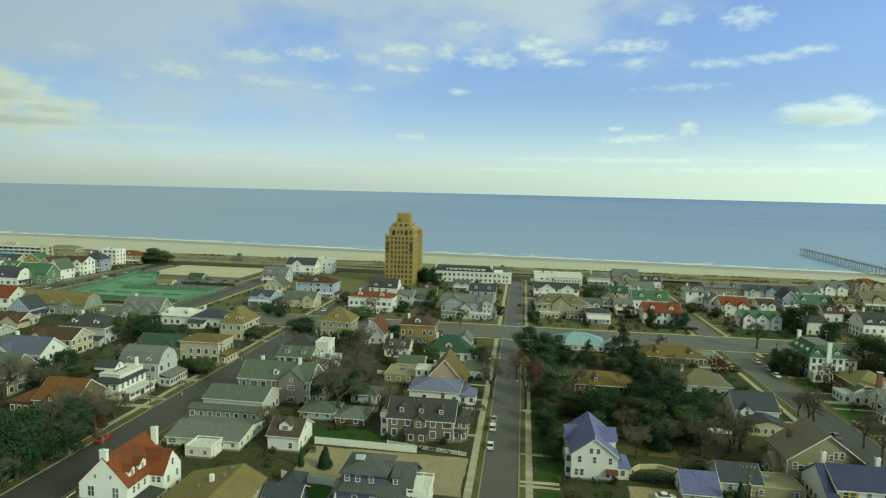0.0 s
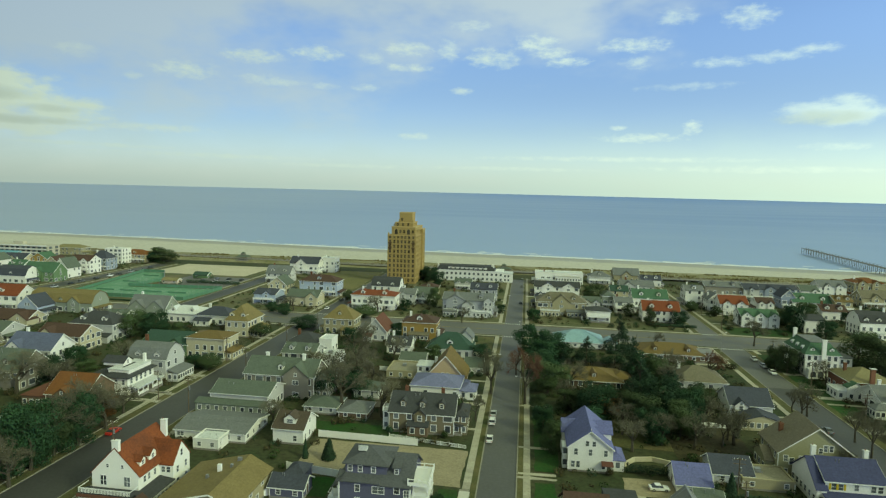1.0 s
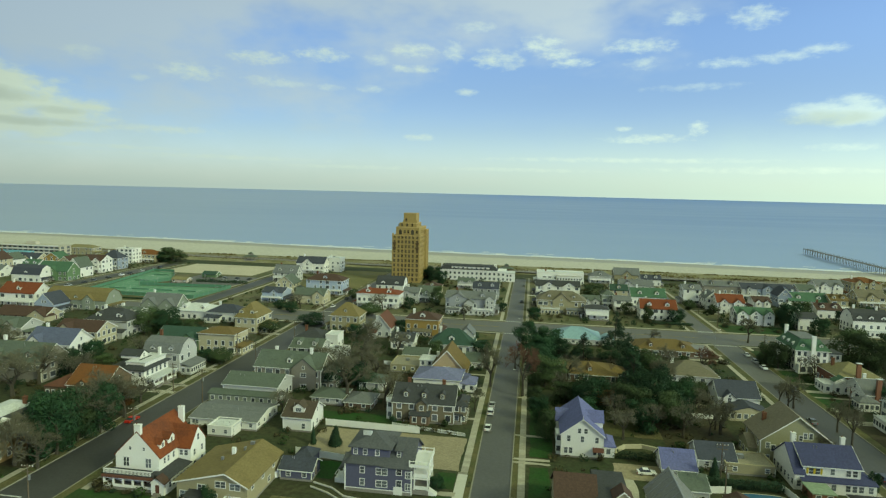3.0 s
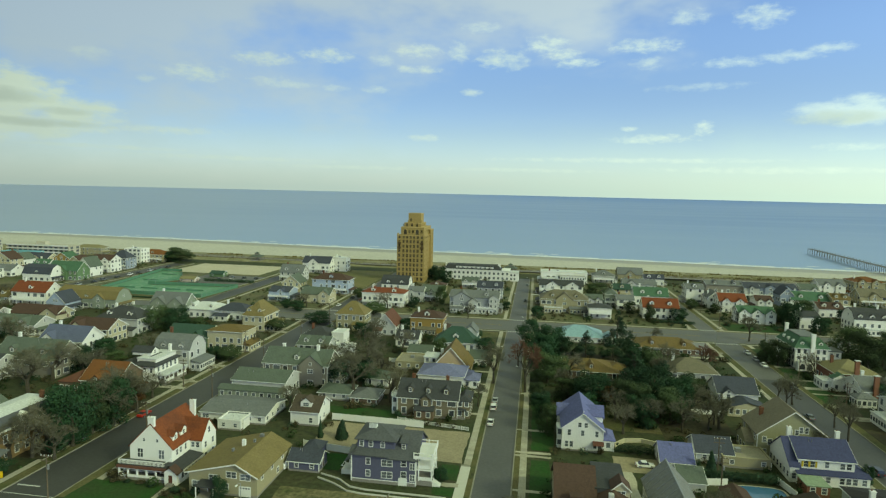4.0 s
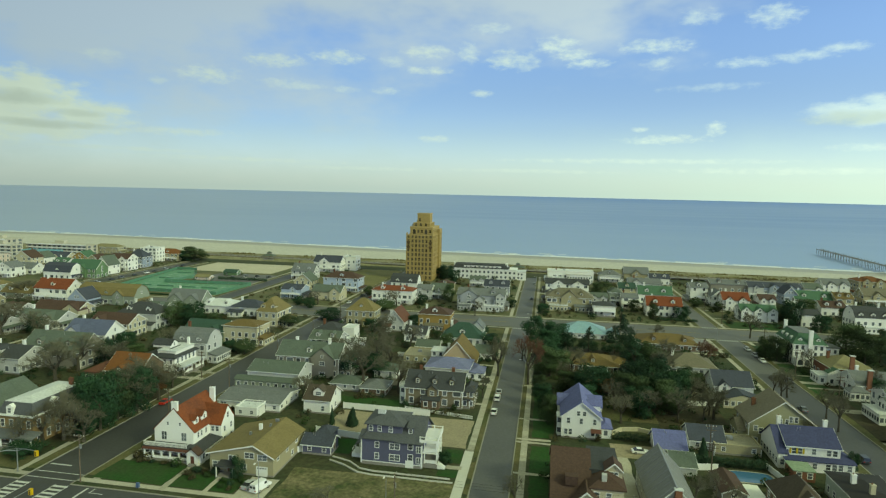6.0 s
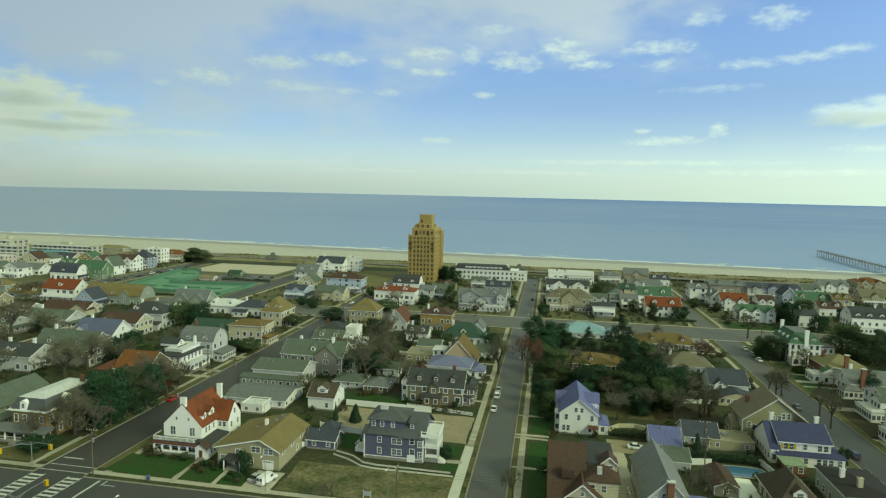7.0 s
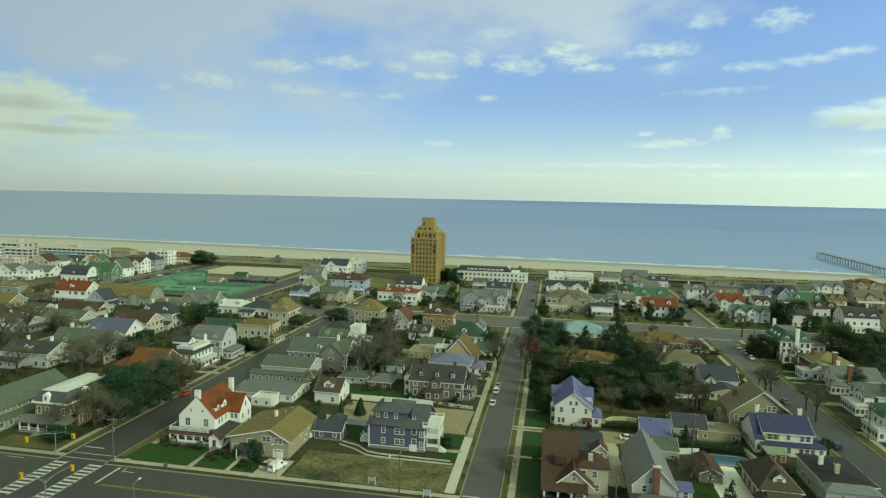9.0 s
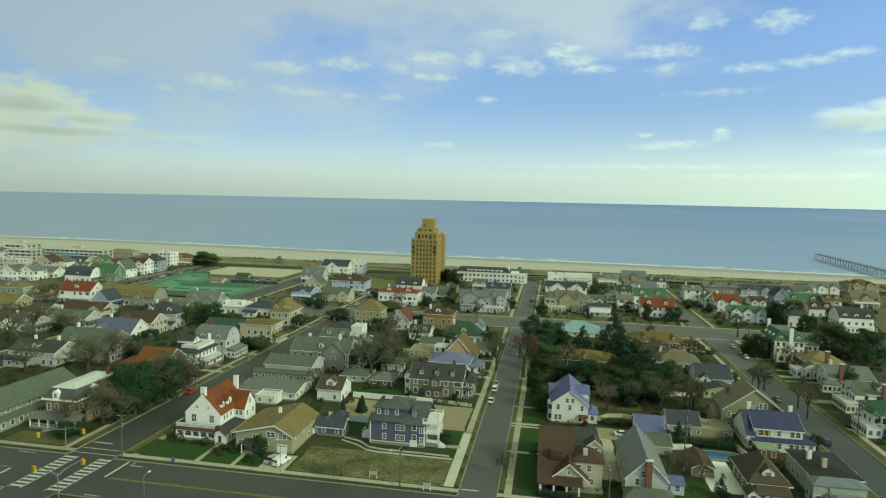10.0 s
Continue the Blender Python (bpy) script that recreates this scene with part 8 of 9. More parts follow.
courts()
house(-229.5, -219.0, 391.0, 399.0, 2.8, 4.6, "gx", "green", "darkgreen", name="garage", extra="")
house(-236.0, -225.0, 363.5, 369.5, 2.6, 4.0, "gx", "pinkwhite", "tan", name="garage", extra="")


# ---- boardwalk, beach pavilion, pier ----
def boardwalk():
    ob = thing("boardwalk", 0, 0, 0, label="raised grey timber boardwalk above the dunes", category="boardwalk")
    def line(x):
        return 486.0 - 0.07 * x if x < -100 else 490.0 - 0.07 * x * 0.6
    xs = list(range(-620, 420, 20))
    deck, rail = Shape(), Shape()
    for a, b in zip(xs, xs[1:]):
        ya, yb = line(a) - 6, line(b) - 6
        for o in (0.1, 6.3):
            rail.prism([(a, ya + o), (b, yb + o), (b, yb + o + 0.1), (a, ya + o + 0.1)], "z", 3.1, 3.25)
            rail.prism([(a, ya + o), (b, yb + o), (b, yb + o + 0.06), (a, ya + o + 0.06)], "z", 2.6, 2.7)
    # one unbroken deck
    for x in xs:
        y = line(x) - 6
        deck.v += [(x, y, 1.9), (x, y + 6.5, 1.9), (x, y + 6.5, 2.2), (x, y, 2.2)]
    for k in range(len(xs) - 1):
        a, b = 4 * k, 4 * k + 4
        deck.f += [(a + 3, b + 3, b + 2, a + 2), (a, a + 1, b + 1, b), (a, b, b + 3, a + 3), (a + 1, a + 2, b + 2, b + 1)]
        deck.m += [0] * 4
    part("deck", deck, DECK, ob)
    tagged(part("railing", rail, DECK, ob), kind="stuff")
    piles = Shape()
    for x in range(-620, 420, 8):
        for o in (0.2, 6.2):
            y = line(x) - 6 + o
            piles.box(x - 0.15, x + 0.15, y - 0.15, y + 0.15, -0.5, 3.25)
    tagged(part("timber_piles", piles, PIERWOOD, ob), kind="stuff")


def pavilion(x, y):
    ob = thing("pavilion", x, y, 1.6, label="open timber beach pavilion with a hipped grey roof", category="pavilion")
    part("floor", Shape().box(-5, 5, -3.5, 3.5, -1, 0.4), DECK, ob)
    for px in (-4.6, -1.5, 1.5, 4.6):
        for py in (-3.2, 3.2):
            part("post", Shape().box(px - 0.13, px + 0.13, py - 0.13, py + 0.13, 0.4, 3.4), DECK, ob)
    part("roof", hip_roof(10, 7, 3.4, 5.4, 0.7), ROOFS["greengrey"][1], ob)
    part("lantern", hip_roof(3, 3, 6.2, 7.4, 0.4), ROOFS["greengrey"][1], ob)
    part("lantern_wall", Shape().box(-1.4, 1.4, -1.4, 1.4, 4.9, 6.1), DECK, ob)


def pier():
    ob = thing("pier", 353.0, 806.0, -1.0, turn=0, label="long dark timber fishing pier on many piles", category="pier")
    L = 285
    def at(s):
        return (-0.084 * s, -s)
    (xa, ya), (xb, yb) = at(0), at(L)
    deck = Shape().prism([(xa - 3, ya), (xb - 3, yb), (xb + 3, yb), (xa + 3, ya)], "z", 6.0, 6.3)
    part("deck", deck, PIERWOOD, ob)
    rail = Shape()
    for sx in (-2.9, 2.9):
        (xa, ya), (xb, yb) = at(0), at(L)
        rail.tube([(xa + sx, ya, 7.4), (xb + sx, yb, 7.4)], [0.07, 0.07], 5)
    part("railing", rail, PIERWOOD, ob)
    pile = Shape().tube([(0, 0, -8), (0, 0, 7.4)], [0.28, 0.24], 7).mesh("pile", PIERWOOD)
    for k in range(36):
        x, y = at(L * k / 35)
        for sx in (-2.6, 2.6):
            put("pile", pile, ob, (x + sx, y, -0.0))
        if k % 3 == 0:
            part("brace", Shape().tube([(x - 2.9, y, 0.5), (x + 2.9, y, 5.8)], [0.12, 0.12], 5), PIERWOOD, ob)


boardwalk()
pavilion(-241.0, 492.0)
pavilion(-12.0, 482.0)
pier()

# ---- trees and shrubs ----
def leaf_cloud(rnd, blobs, count, size, flat=0.0):
    """Small leaf clumps over the surface of several blobs: (centre, radius)."""
    s = Shape()
    total = sum(r[0] * r[2] for _, r in blobs)
    for c, r in blobs:
        for _ in range(max(8, int(count * r[0] * r[2] / total))):
            d = Vector((rnd.gauss(0, 1), rnd.gauss(0, 1), rnd.gauss(0, 1) * (1 - flat))).normalized()
            q = rnd.uniform(0.72, 1.06)
            p = Vector(c) + Vector((d.x * r[0], d.y * r[1], d.z * r[2])) * q
            u = (d.orthogonal() + Vector((rnd.uniform(-0.35, 0.35), rnd.uniform(-0.35, 0.35), rnd.uniform(-0.35, 0.35)))).normalized()
            w = d.cross(u).normalized()
            a = size * rnd.uniform(0.6, 1.5)
            b = a * rnd.uniform(0.5, 0.9)
            n = len(s.v)
            s.v += [tuple(p - u * a), tuple(p - w * b + d * a * 0.3), tuple(p + u * a), tuple(p + w * b + d * a * 0.3)]
            s.f.append((n, n + 1, n + 2, n + 3))
    s.m = [0] * len(s.f)
    return s


def trunk_shape(rnd, height, radius, limbs):
    s = Shape().tube([(0, 0, -0.02), (0.01, 0.0, height * 0.5), (0.02, 0.01, height)], [radius, radius * 0.7, radius * 0.3], 6)
    for k in range(limbs):
        a = rnd.uniform(0, 6.28)
        z = height * rnd.uniform(0.45, 0.9)
        l = rnd.uniform(0.15, 0.3)
        s.tube([(0, 0, z), (math.cos(a) * l * 0.6, math.sin(a) * l * 0.6, z + l * 0.5), (math.cos(a) * l, math.sin(a) * l, z + l * 0.9)], [radius * 0.5, radius * 0.3, radius * 0.12], 4)
    return s


def broad_tree(seed, mat):
    rnd = random.Random(seed)
    blobs = [((0, 0, 0.5), (0.34, 0.34, 0.4))]
    for k in range(20):
        a, z = rnd.uniform(0, 6.28), rnd.uniform(0.05, 0.92)
        reach = 0.40 * math.sin(math.pi * min(1, max(0.12, z * 0.9 + 0.08))) ** 0.6
        q = reach * rnd.uniform(0.55, 0.95)
        r = rnd.uniform(0.10, 0.18)
        blobs.append(((math.cos(a) * q, math.sin(a) * q, z), (r, r, r * rnd.uniform(0.6, 0.95))))
    trunk, crown = trunk_shape(rnd, 0.5, 0.03, 5), leaf_cloud(rnd, blobs, 8200, 0.0145)
    unit_size((crown, trunk))
    return trunk.mesh("trunk", BARK), crown.mesh("crown", mat)


def pine_tree(seed):
    rnd = random.Random(seed)
    blobs = []
    for k in range(26):
        z = 0.1 + 0.86 * k / 25
        a = rnd.uniform(0, 6.28)
        q = (1.02 - z) * rnd.uniform(0.25, 0.55) + 0.02
        r = (1.1 - z) * rnd.uniform(0.16, 0.26) + 0.03
        blobs.append(((math.cos(a) * q, math.sin(a) * q, z), (r, r, r * 0.45)))
    return trunk_shape(rnd, 0.95, 0.025, 8).mesh("trunk", BARK), leaf_cloud(rnd, blobs, 6000, 0.0145).mesh("crown", PINE)


def cypress(seed):
    rnd = random.Random(seed)
    blobs = [((rnd.uniform(-0.05, 0.05), rnd.uniform(-0.05, 0.05), 0.08 + 0.86 * k / 9), ((1.05 - k / 9.5) * 0.42 + 0.06,) * 2 + (0.12,)) for k in range(10)]
    return trunk_shape(rnd, 0.3, 0.04, 0).mesh("trunk", BARK), leaf_cloud(rnd, blobs, 2600, 0.045).mesh("crown", PINE)


def unit_size(shapes):
    """Scale shapes together to a height and a mean width of one."""
    v = np.array([p for s in shapes for p in s.v])
    h = np.percentile(v[:, 2], 99.5)
    w = 2 * np.percentile(np.hypot(v[:, 0], v[:, 1]), 97)
    for s in shapes:
        s.v = [(x / w, y / w, z / h) for x, y, z in s.v]


def bare_tree(seed, mat):
    """A leafless tree: forked limbs and a haze of fine twigs."""
    rnd = random.Random(seed)
    wood, twigs = Shape(), Shape()

    def grow(p, d, length, r, level):
        mid = p + d * length * 0.5 + Vector((rnd.uniform(-1, 1), rnd.uniform(-1, 1), 0)) * length * 0.07
        end = p + d * length
        (wood if level < 3 else twigs).tube([tuple(p), tuple(mid), tuple(end)], [r, r * 0.8, r * 0.6], 5 if level < 2 else 3)
        if level >= 5:
            for k in range(5):
                q = end + Vector((rnd.uniform(-1, 1), rnd.uniform(-1, 1), rnd.uniform(-0.5, 1))) * length * 1.0
                b = p + d * length * rnd.uniform(0.2, 0.9)
                o = Vector((rnd.uniform(-1, 1), rnd.uniform(-1, 1), rnd.uniform(-1, 1))) * 0.0010
                twigs.add([tuple(b - o), tuple(b + o), tuple(q)], [(0, 1, 2)])
            return
        n = (4, 3, 3, 4, 5)[level]
        for k in range(n):
            axis = d.orthogonal().normalized()
            axis.rotate(Matrix.Rotation(rnd.uniform(0, 6.28), 3, d))
            nd = d.copy()
            nd.rotate(Matrix.Rotation(rnd.uniform(0.35, 0.85), 3, axis))
            nd = (nd + Vector((0, 0, 0.05))).normalized()
            grow(p + d * length * rnd.uniform(0.45 if level else 0.7, 1.0), nd, length * rnd.uniform(0.6, 0.8), max(r * 0.55, 0.0014), level + 1)
    grow(Vector((0, 0, -0.01)), Vector((0.03, 0.02, 1)).normalized(), 0.25, 0.024, 0)
    unit_size((wood, twigs))
    return wood.mesh("trunk", BARK), twigs.mesh("crown", mat)


def shrub_mesh(seed, mat):
    rnd = random.Random(seed)
    blobs = [((rnd.uniform(-0.25, 0.25), rnd.uniform(-0.25, 0.25), rnd.uniform(0.3, 0.62)), (rnd.uniform(0.2, 0.34),) * 2 + (rnd.uniform(0.22, 0.36),)) for _ in range(6)]
    return leaf_cloud(rnd, blobs, 620, 0.055).mesh("shrub", mat)


TREES = {"ev": [broad_tree(s, m) for s, m in ((1, LEAF), (2, LEAF), (3, LIGHTLEAF), (4, LEAF), (14, LIGHTLEAF))], "pine": [pine_tree(s) for s in (5, 6)], "cyp": [cypress(7)],
         "bare": [bare_tree(s, TWIG) for s in (8, 9, 10)], "red": [bare_tree(s, TWIGRED) for s in (11, 12)], "rust": [broad_tree(13, RUST)]}
SHRUBS = {"green": [shrub_mesh(s, HEDGE) for s in (21, 22, 23)], "dark": [shrub_mesh(s, PINE) for s in (24, 25)], "rust": [shrub_mesh(26, BRUSH)]}
TREEWORDS = {"ev": "dense dark evergreen tree with a rounded crown", "pine": "dark green pine with layered boughs", "cyp": "small clipped conical evergreen",
             "bare": "leafless tree with fine brown twigs", "red": "leafless street tree with russet twigs", "rust": "tree with dry russet leaves"}
tree_rnd = random.Random(99)


def tree(kind, x, y, height, width):
    trunk, crown = tree_rnd.choice(TREES[kind])
    ob = thing("tree", x, y, GROUND, label=TREEWORDS[kind], category="tree", group="trees of the town")
    turn = tree_rnd.uniform(0, 360)
    m = pose(0, 0, 0, 0, 0, turn) @ Matrix.Diagonal((width, width, height, 1))
    for name, mesh in (("trunk", trunk), ("crown", crown)):
        o = new(name, mesh)
        o.matrix_local = m
        o.parent = ob


def shrub(x, y, w, h, kind="green"):
    ob = new("shrub", tree_rnd.choice(SHRUBS[kind]))
    ob.matrix_world = pose(x, y, GROUND - 0.02, 0, 0, tree_rnd.uniform(0, 360)) @ Matrix.Diagonal((w, w, h, 1))
    tagged(ob, {"green": "rounded evergreen garden shrub beside a house", "dark": "dark spreading evergreen shrub beside a house", "rust": "dry brown winter shrub beside a house"}[kind], "shrub", "garden shrubs")


def hedge(x0, x1, y, w, h, label):
    rnd = random.Random(int(x0 * 3))
    blobs = []
    x = x0
    while x < x1:
        blobs.append(((x - x0, rnd.uniform(-0.1, 0.1), h * 0.5), (w * 0.7, w * 0.5, h * rnd.uniform(0.45, 0.62))))
        x += w * 0.6
    ob = new("hedge", leaf_cloud(rnd, blobs, 170 * len(blobs), 0.16).mesh("hedge", PINE))
    ob.matrix_world = pose(x0, y, GROUND)
    tagged(ob, label, "hedge", kind="stuff")


hedge(49.5, 66.0, 125.8, 1.2, 2.6, "tall dark clipped conifer hedge beside the pool")
hedge(31.0, 42.0, 137.5, 2.6, 2.2, "dark overgrown hedge behind the garage")
hedge(72.0, 92.0, 309.0, 1.6, 1.6, "dark hedge before the red-roofed house")
hedge(-250.0, -190.0, 303.0, 1.0, 0.9, "low shrubs at the foot of the court fence")
hedge(-222.0, -186.0, 372.0, 2.0, 2.2, "row of dark shrubs beside the car park")
hedge(14.0, 22.0, 88.6, 1.6, 1.6, "dark hedge before the bungalow porch")
# trees begin
tree("ev", -111.5, 117.4, 14.5, 13.0)
tree("ev", -107.4, 120.0, 13.4, 11.5)
tree("ev", -105.9, 126.1, 13.0, 11.5)
tree("bare", -109.5, 128.5, 15.4, 16.5)
tree("bare", -106.4, 137.1, 11.4, 14.1)
tree("rust", -112.4, 142.1, 7.2, 10.4)
tree("bare", -152.1, 157.0, 13.0, 17.8)
tree("bare", -149.8, 144.6, 12.8, 18.0)
tree("bare", -115.3, 141.4, 11.3, 12.5)
tree("bare", -109.3, 148.5, 8.8, 11.7)
tree("ev", -152.1, 170.1, 8.0, 11.0)
tree("ev", -154.9, 186.0, 7.6, 7.9)
tree("ev", -146.5, 179.5, 4.6, 8.7)
tree("ev", -162.7, 230.3, 11.8, 14.8)
tree("ev", -152.8, 230.5, 11.7, 14.1)
tree("ev", -175.7, 242.5, 6.2, 11.1)
tree("ev", -106.8, 191.4, 6.1, 9.1)
tree("ev", -113.7, 194.0, 4.5, 6.7)
tree("ev", -110.5, 242.2, 5.7, 10.3)
tree("bare", -108.0, 214.5, 6.4, 8.2)
tree("cyp", -41.6, 130.9, 5.0, 3.8)
tree("cyp", -47.5, 130.4, 4.7, 1.7)
tree("bare", -48.7, 163.1, 15.4, 17.5)
tree("bare", -44.4, 183.7, 14.7, 15.6)
tree("bare", -55.3, 202.9, 14.2, 15.2)
tree("ev", -58.2, 174.7, 8.0, 10.1)
tree("bare", -35.5, 160.5, 11.6, 11.9)
tree("bare", -68.2, 192.9, 9.2, 12.0)
tree("ev", -52.4, 185.3, 7.3, 10.0)
tree("ev", -98.3, 264.3, 6.0, 14.0)
tree("ev", -77.2, 291.8, 6.5, 13.5)
tree("ev", -46.7, 331.3, 11.4, 8.7)
tree("ev", -63.8, 428.4, 10.8, 13.0)
tree("ev", -69.9, 432.8, 8.2, 12.2)
tree("ev", -55.7, 412.7, 9.6, 10.7)
tree("ev", -11.9, 228.8, 5.6, 9.2)
tree("ev", -50.7, 256.1, 6.3, 7.7)
tree("bare", -5.0, 187.8, 13.3, 10.7)
tree("bare", -8.8, 208.0, 9.4, 8.0)
tree("bare", -8.0, 162.6, 7.7, 6.5)
tree("red", 6.1, 180.0, 16.8, 11.8)
tree("red", 2.8, 210.9, 9.9, 8.4)
tree("ev", 6.6, 243.8, 12.2, 11.6)
tree("ev", 11.0, 208.9, 10.0, 11.4)
tree("ev", 16.6, 242.2, 10.0, 12.4)
tree("bare", 21.5, 198.6, 10.1, 12.0)
tree("ev", 13.7, 192.4, 11.2, 14.9)
tree("ev", 26.9, 172.0, 10.5, 12.4)
tree("pine", 45.4, 254.1, 16.6, 9.9)
tree("pine", 46.1, 221.9, 14.3, 10.1)
tree("pine", 40.9, 231.1, 11.4, 8.6)
tree("ev", 47.0, 210.1, 11.1, 11.8)
tree("ev", 45.2, 173.0, 13.8, 14.7)
tree("pine", 50.5, 181.0, 13.9, 12.1)
tree("pine", 37.9, 174.6, 12.5, 10.4)
tree("ev", 49.1, 161.7, 10.1, 10.6)
tree("rust", 30.9, 176.3, 5.5, 8.5)
tree("bare", 33.2, 160.9, 9.9, 9.9)
tree("ev", 40.3, 157.7, 8.9, 10.2)
tree("bare", 18.4, 179.3, 9.0, 8.0)
tree("ev", 11.3, 158.7, 7.4, 7.2)
tree("ev", 12.9, 146.0, 8.3, 6.4)
tree("ev", 9.9, 171.3, 6.3, 5.8)
tree("bare", 58.3, 215.3, 11.0, 11.0)
tree("red", 72.7, 218.9, 10.9, 12.2)
tree("bare", 50.9, 154.8, 10.8, 10.9)
tree("bare", 58.6, 157.4, 8.8, 8.2)
tree("bare", 57.9, 171.8, 9.1, 10.7)
tree("bare", 61.6, 162.7, 9.0, 8.4)
tree("bare", 62.6, 265.2, 6.9, 9.0)
tree("ev", 105.8, 235.3, 10.6, 8.5)
tree("ev", 103.0, 239.8, 8.9, 7.3)
tree("ev", 110.5, 238.2, 8.3, 6.8)
tree("ev", 46.6, 357.3, 13.2, 13.6)
tree("ev", 70.0, 311.8, 9.6, 6.2)
tree("ev", 84.9, 316.0, 7.1, 9.8)
tree("ev", 101.1, 356.0, 6.1, 8.2)
tree("ev", 138.9, 328.2, 9.1, 9.1)
tree("ev", 140.9, 314.1, 13.6, 12.7)
tree("ev", 159.0, 346.5, 10.1, 12.5)
tree("ev", 137.4, 248.6, 15.2, 16.8)
tree("ev", 139.6, 237.2, 14.7, 15.5)
tree("pine", 148.3, 243.5, 13.3, 11.5)
tree("ev", 149.2, 300.5, 8.9, 9.3)
tree("ev", 165.2, 272.3, 8.5, 9.5)
tree("ev", 157.5, 250.1, 11.0, 12.6)
tree("bare", 89.3, 183.5, 10.1, 8.6)
tree("bare", 89.5, 190.3, 7.3, 6.7)
tree("bare", 95.8, 158.2, 11.6, 8.0)
tree("bare", 96.9, 168.5, 9.9, 7.2)
tree("bare", 108.6, 277.5, 12.3, 10.5)
tree("bare", 114.0, 223.0, 9.1, 8.4)
tree("bare", 122.9, 198.3, 9.2, 7.4)
tree("ev", -301.2, 467.3, 12.6, 25.6)
tree("ev", -308.3, 464.6, 9.4, 15.1)
tree("bare", -114.9, 102.2, 10.6, 12.0)
tree("bare", -111.3, 104.9, 11.1, 12.8)
tree("bare", -105.0, 104.6, 8.9, 10.7)
tree("bare", -116.9, 98.3, 8.4, 7.6)
tree("ev", -113.1, 95.0, 3.6, 9.3)
tree("bare", -33.0, 88.2, 3.6, 7.4)
tree("bare", 5.9, 96.0, 6.6, 5.7)
tree("bare", -11.2, 154.4, 6.5, 5.3)
tree("ev", -13.6, 160.1, 7.3, 5.5)
tree("ev", -12.0, 112.4, 3.3, 3.6)
tree("bare", 49.0, 105.8, 7.3, 6.0)
tree("pine", 54.9, 97.4, 5.7, 3.5)
tree("bare", 43.9, 103.4, 7.2, 4.9)
tree("bare", 52.1, 105.3, 5.1, 4.9)
tree("bare", 80.7, 140.7, 8.7, 6.4)
tree("ev", 86.8, 130.1, 4.9, 2.9)
tree("ev", 123.0, 194.1, 6.5, 7.8)
tree("bare", -221.5, 194.1, 13.8, 19.3)
tree("bare", -213.0, 173.8, 15.3, 18.0)
tree("bare", -286.1, 272.5, 10.8, 21.0)
tree("bare", -159.7, 159.8, 10.5, 15.9)
tree("bare", -172.8, 140.6, 10.8, 12.6)
tree("bare", -178.5, 233.2, 12.2, 13.6)
tree("ev", -169.0, 196.8, 5.4, 9.1)
tree("ev", -182.2, 153.9, 4.6, 8.1)
tree("bare", -80.3, 180.5, 9.5, 10.1)
tree("ev", -57.2, 95.0, 5.0, 3.6)
tree("cyp", 51.2, 127.4, 6.2, 3.2)
tree("bare", -63.4, 147.7, 8.2, 8.6)
tree("bare", -55.1, 187.1, 12.0, 15.0)
tree("rust", 38.0, 118.7, 2.4, 3.0)
tree("bare", -118.6, 300.3, 8.5, 10.8)
tree("ev", -120.0, 291.1, 5.6, 8.4)
tree("ev", -129.3, 297.2, 5.1, 7.2)
tree("bare", -72.9, 304.9, 10.1, 12.5)
tree("bare", -26.1, 293.7, 7.9, 8.4)
tree("bare", -109.5, 120.3, 14.2, 20.3)
tree("ev", -106.6, 112.3, 14.8, 13.3)
tree("bare", -109.9, 133.5, 12.4, 18.6)
tree("bare", 92.6, 187.3, 9.9, 10.0)
tree("bare", 62.1, 159.3, 9.5, 11.8)
tree("ev", 58.6, 182.9, 9.0, 10.3)
tree("bare", 42.6, 155.6, 9.4, 10.4)
tree("bare", -112.0, 110.0, 12.0, 12.0)
tree("bare", 54.0, 198.0, 11.0, 10.0)
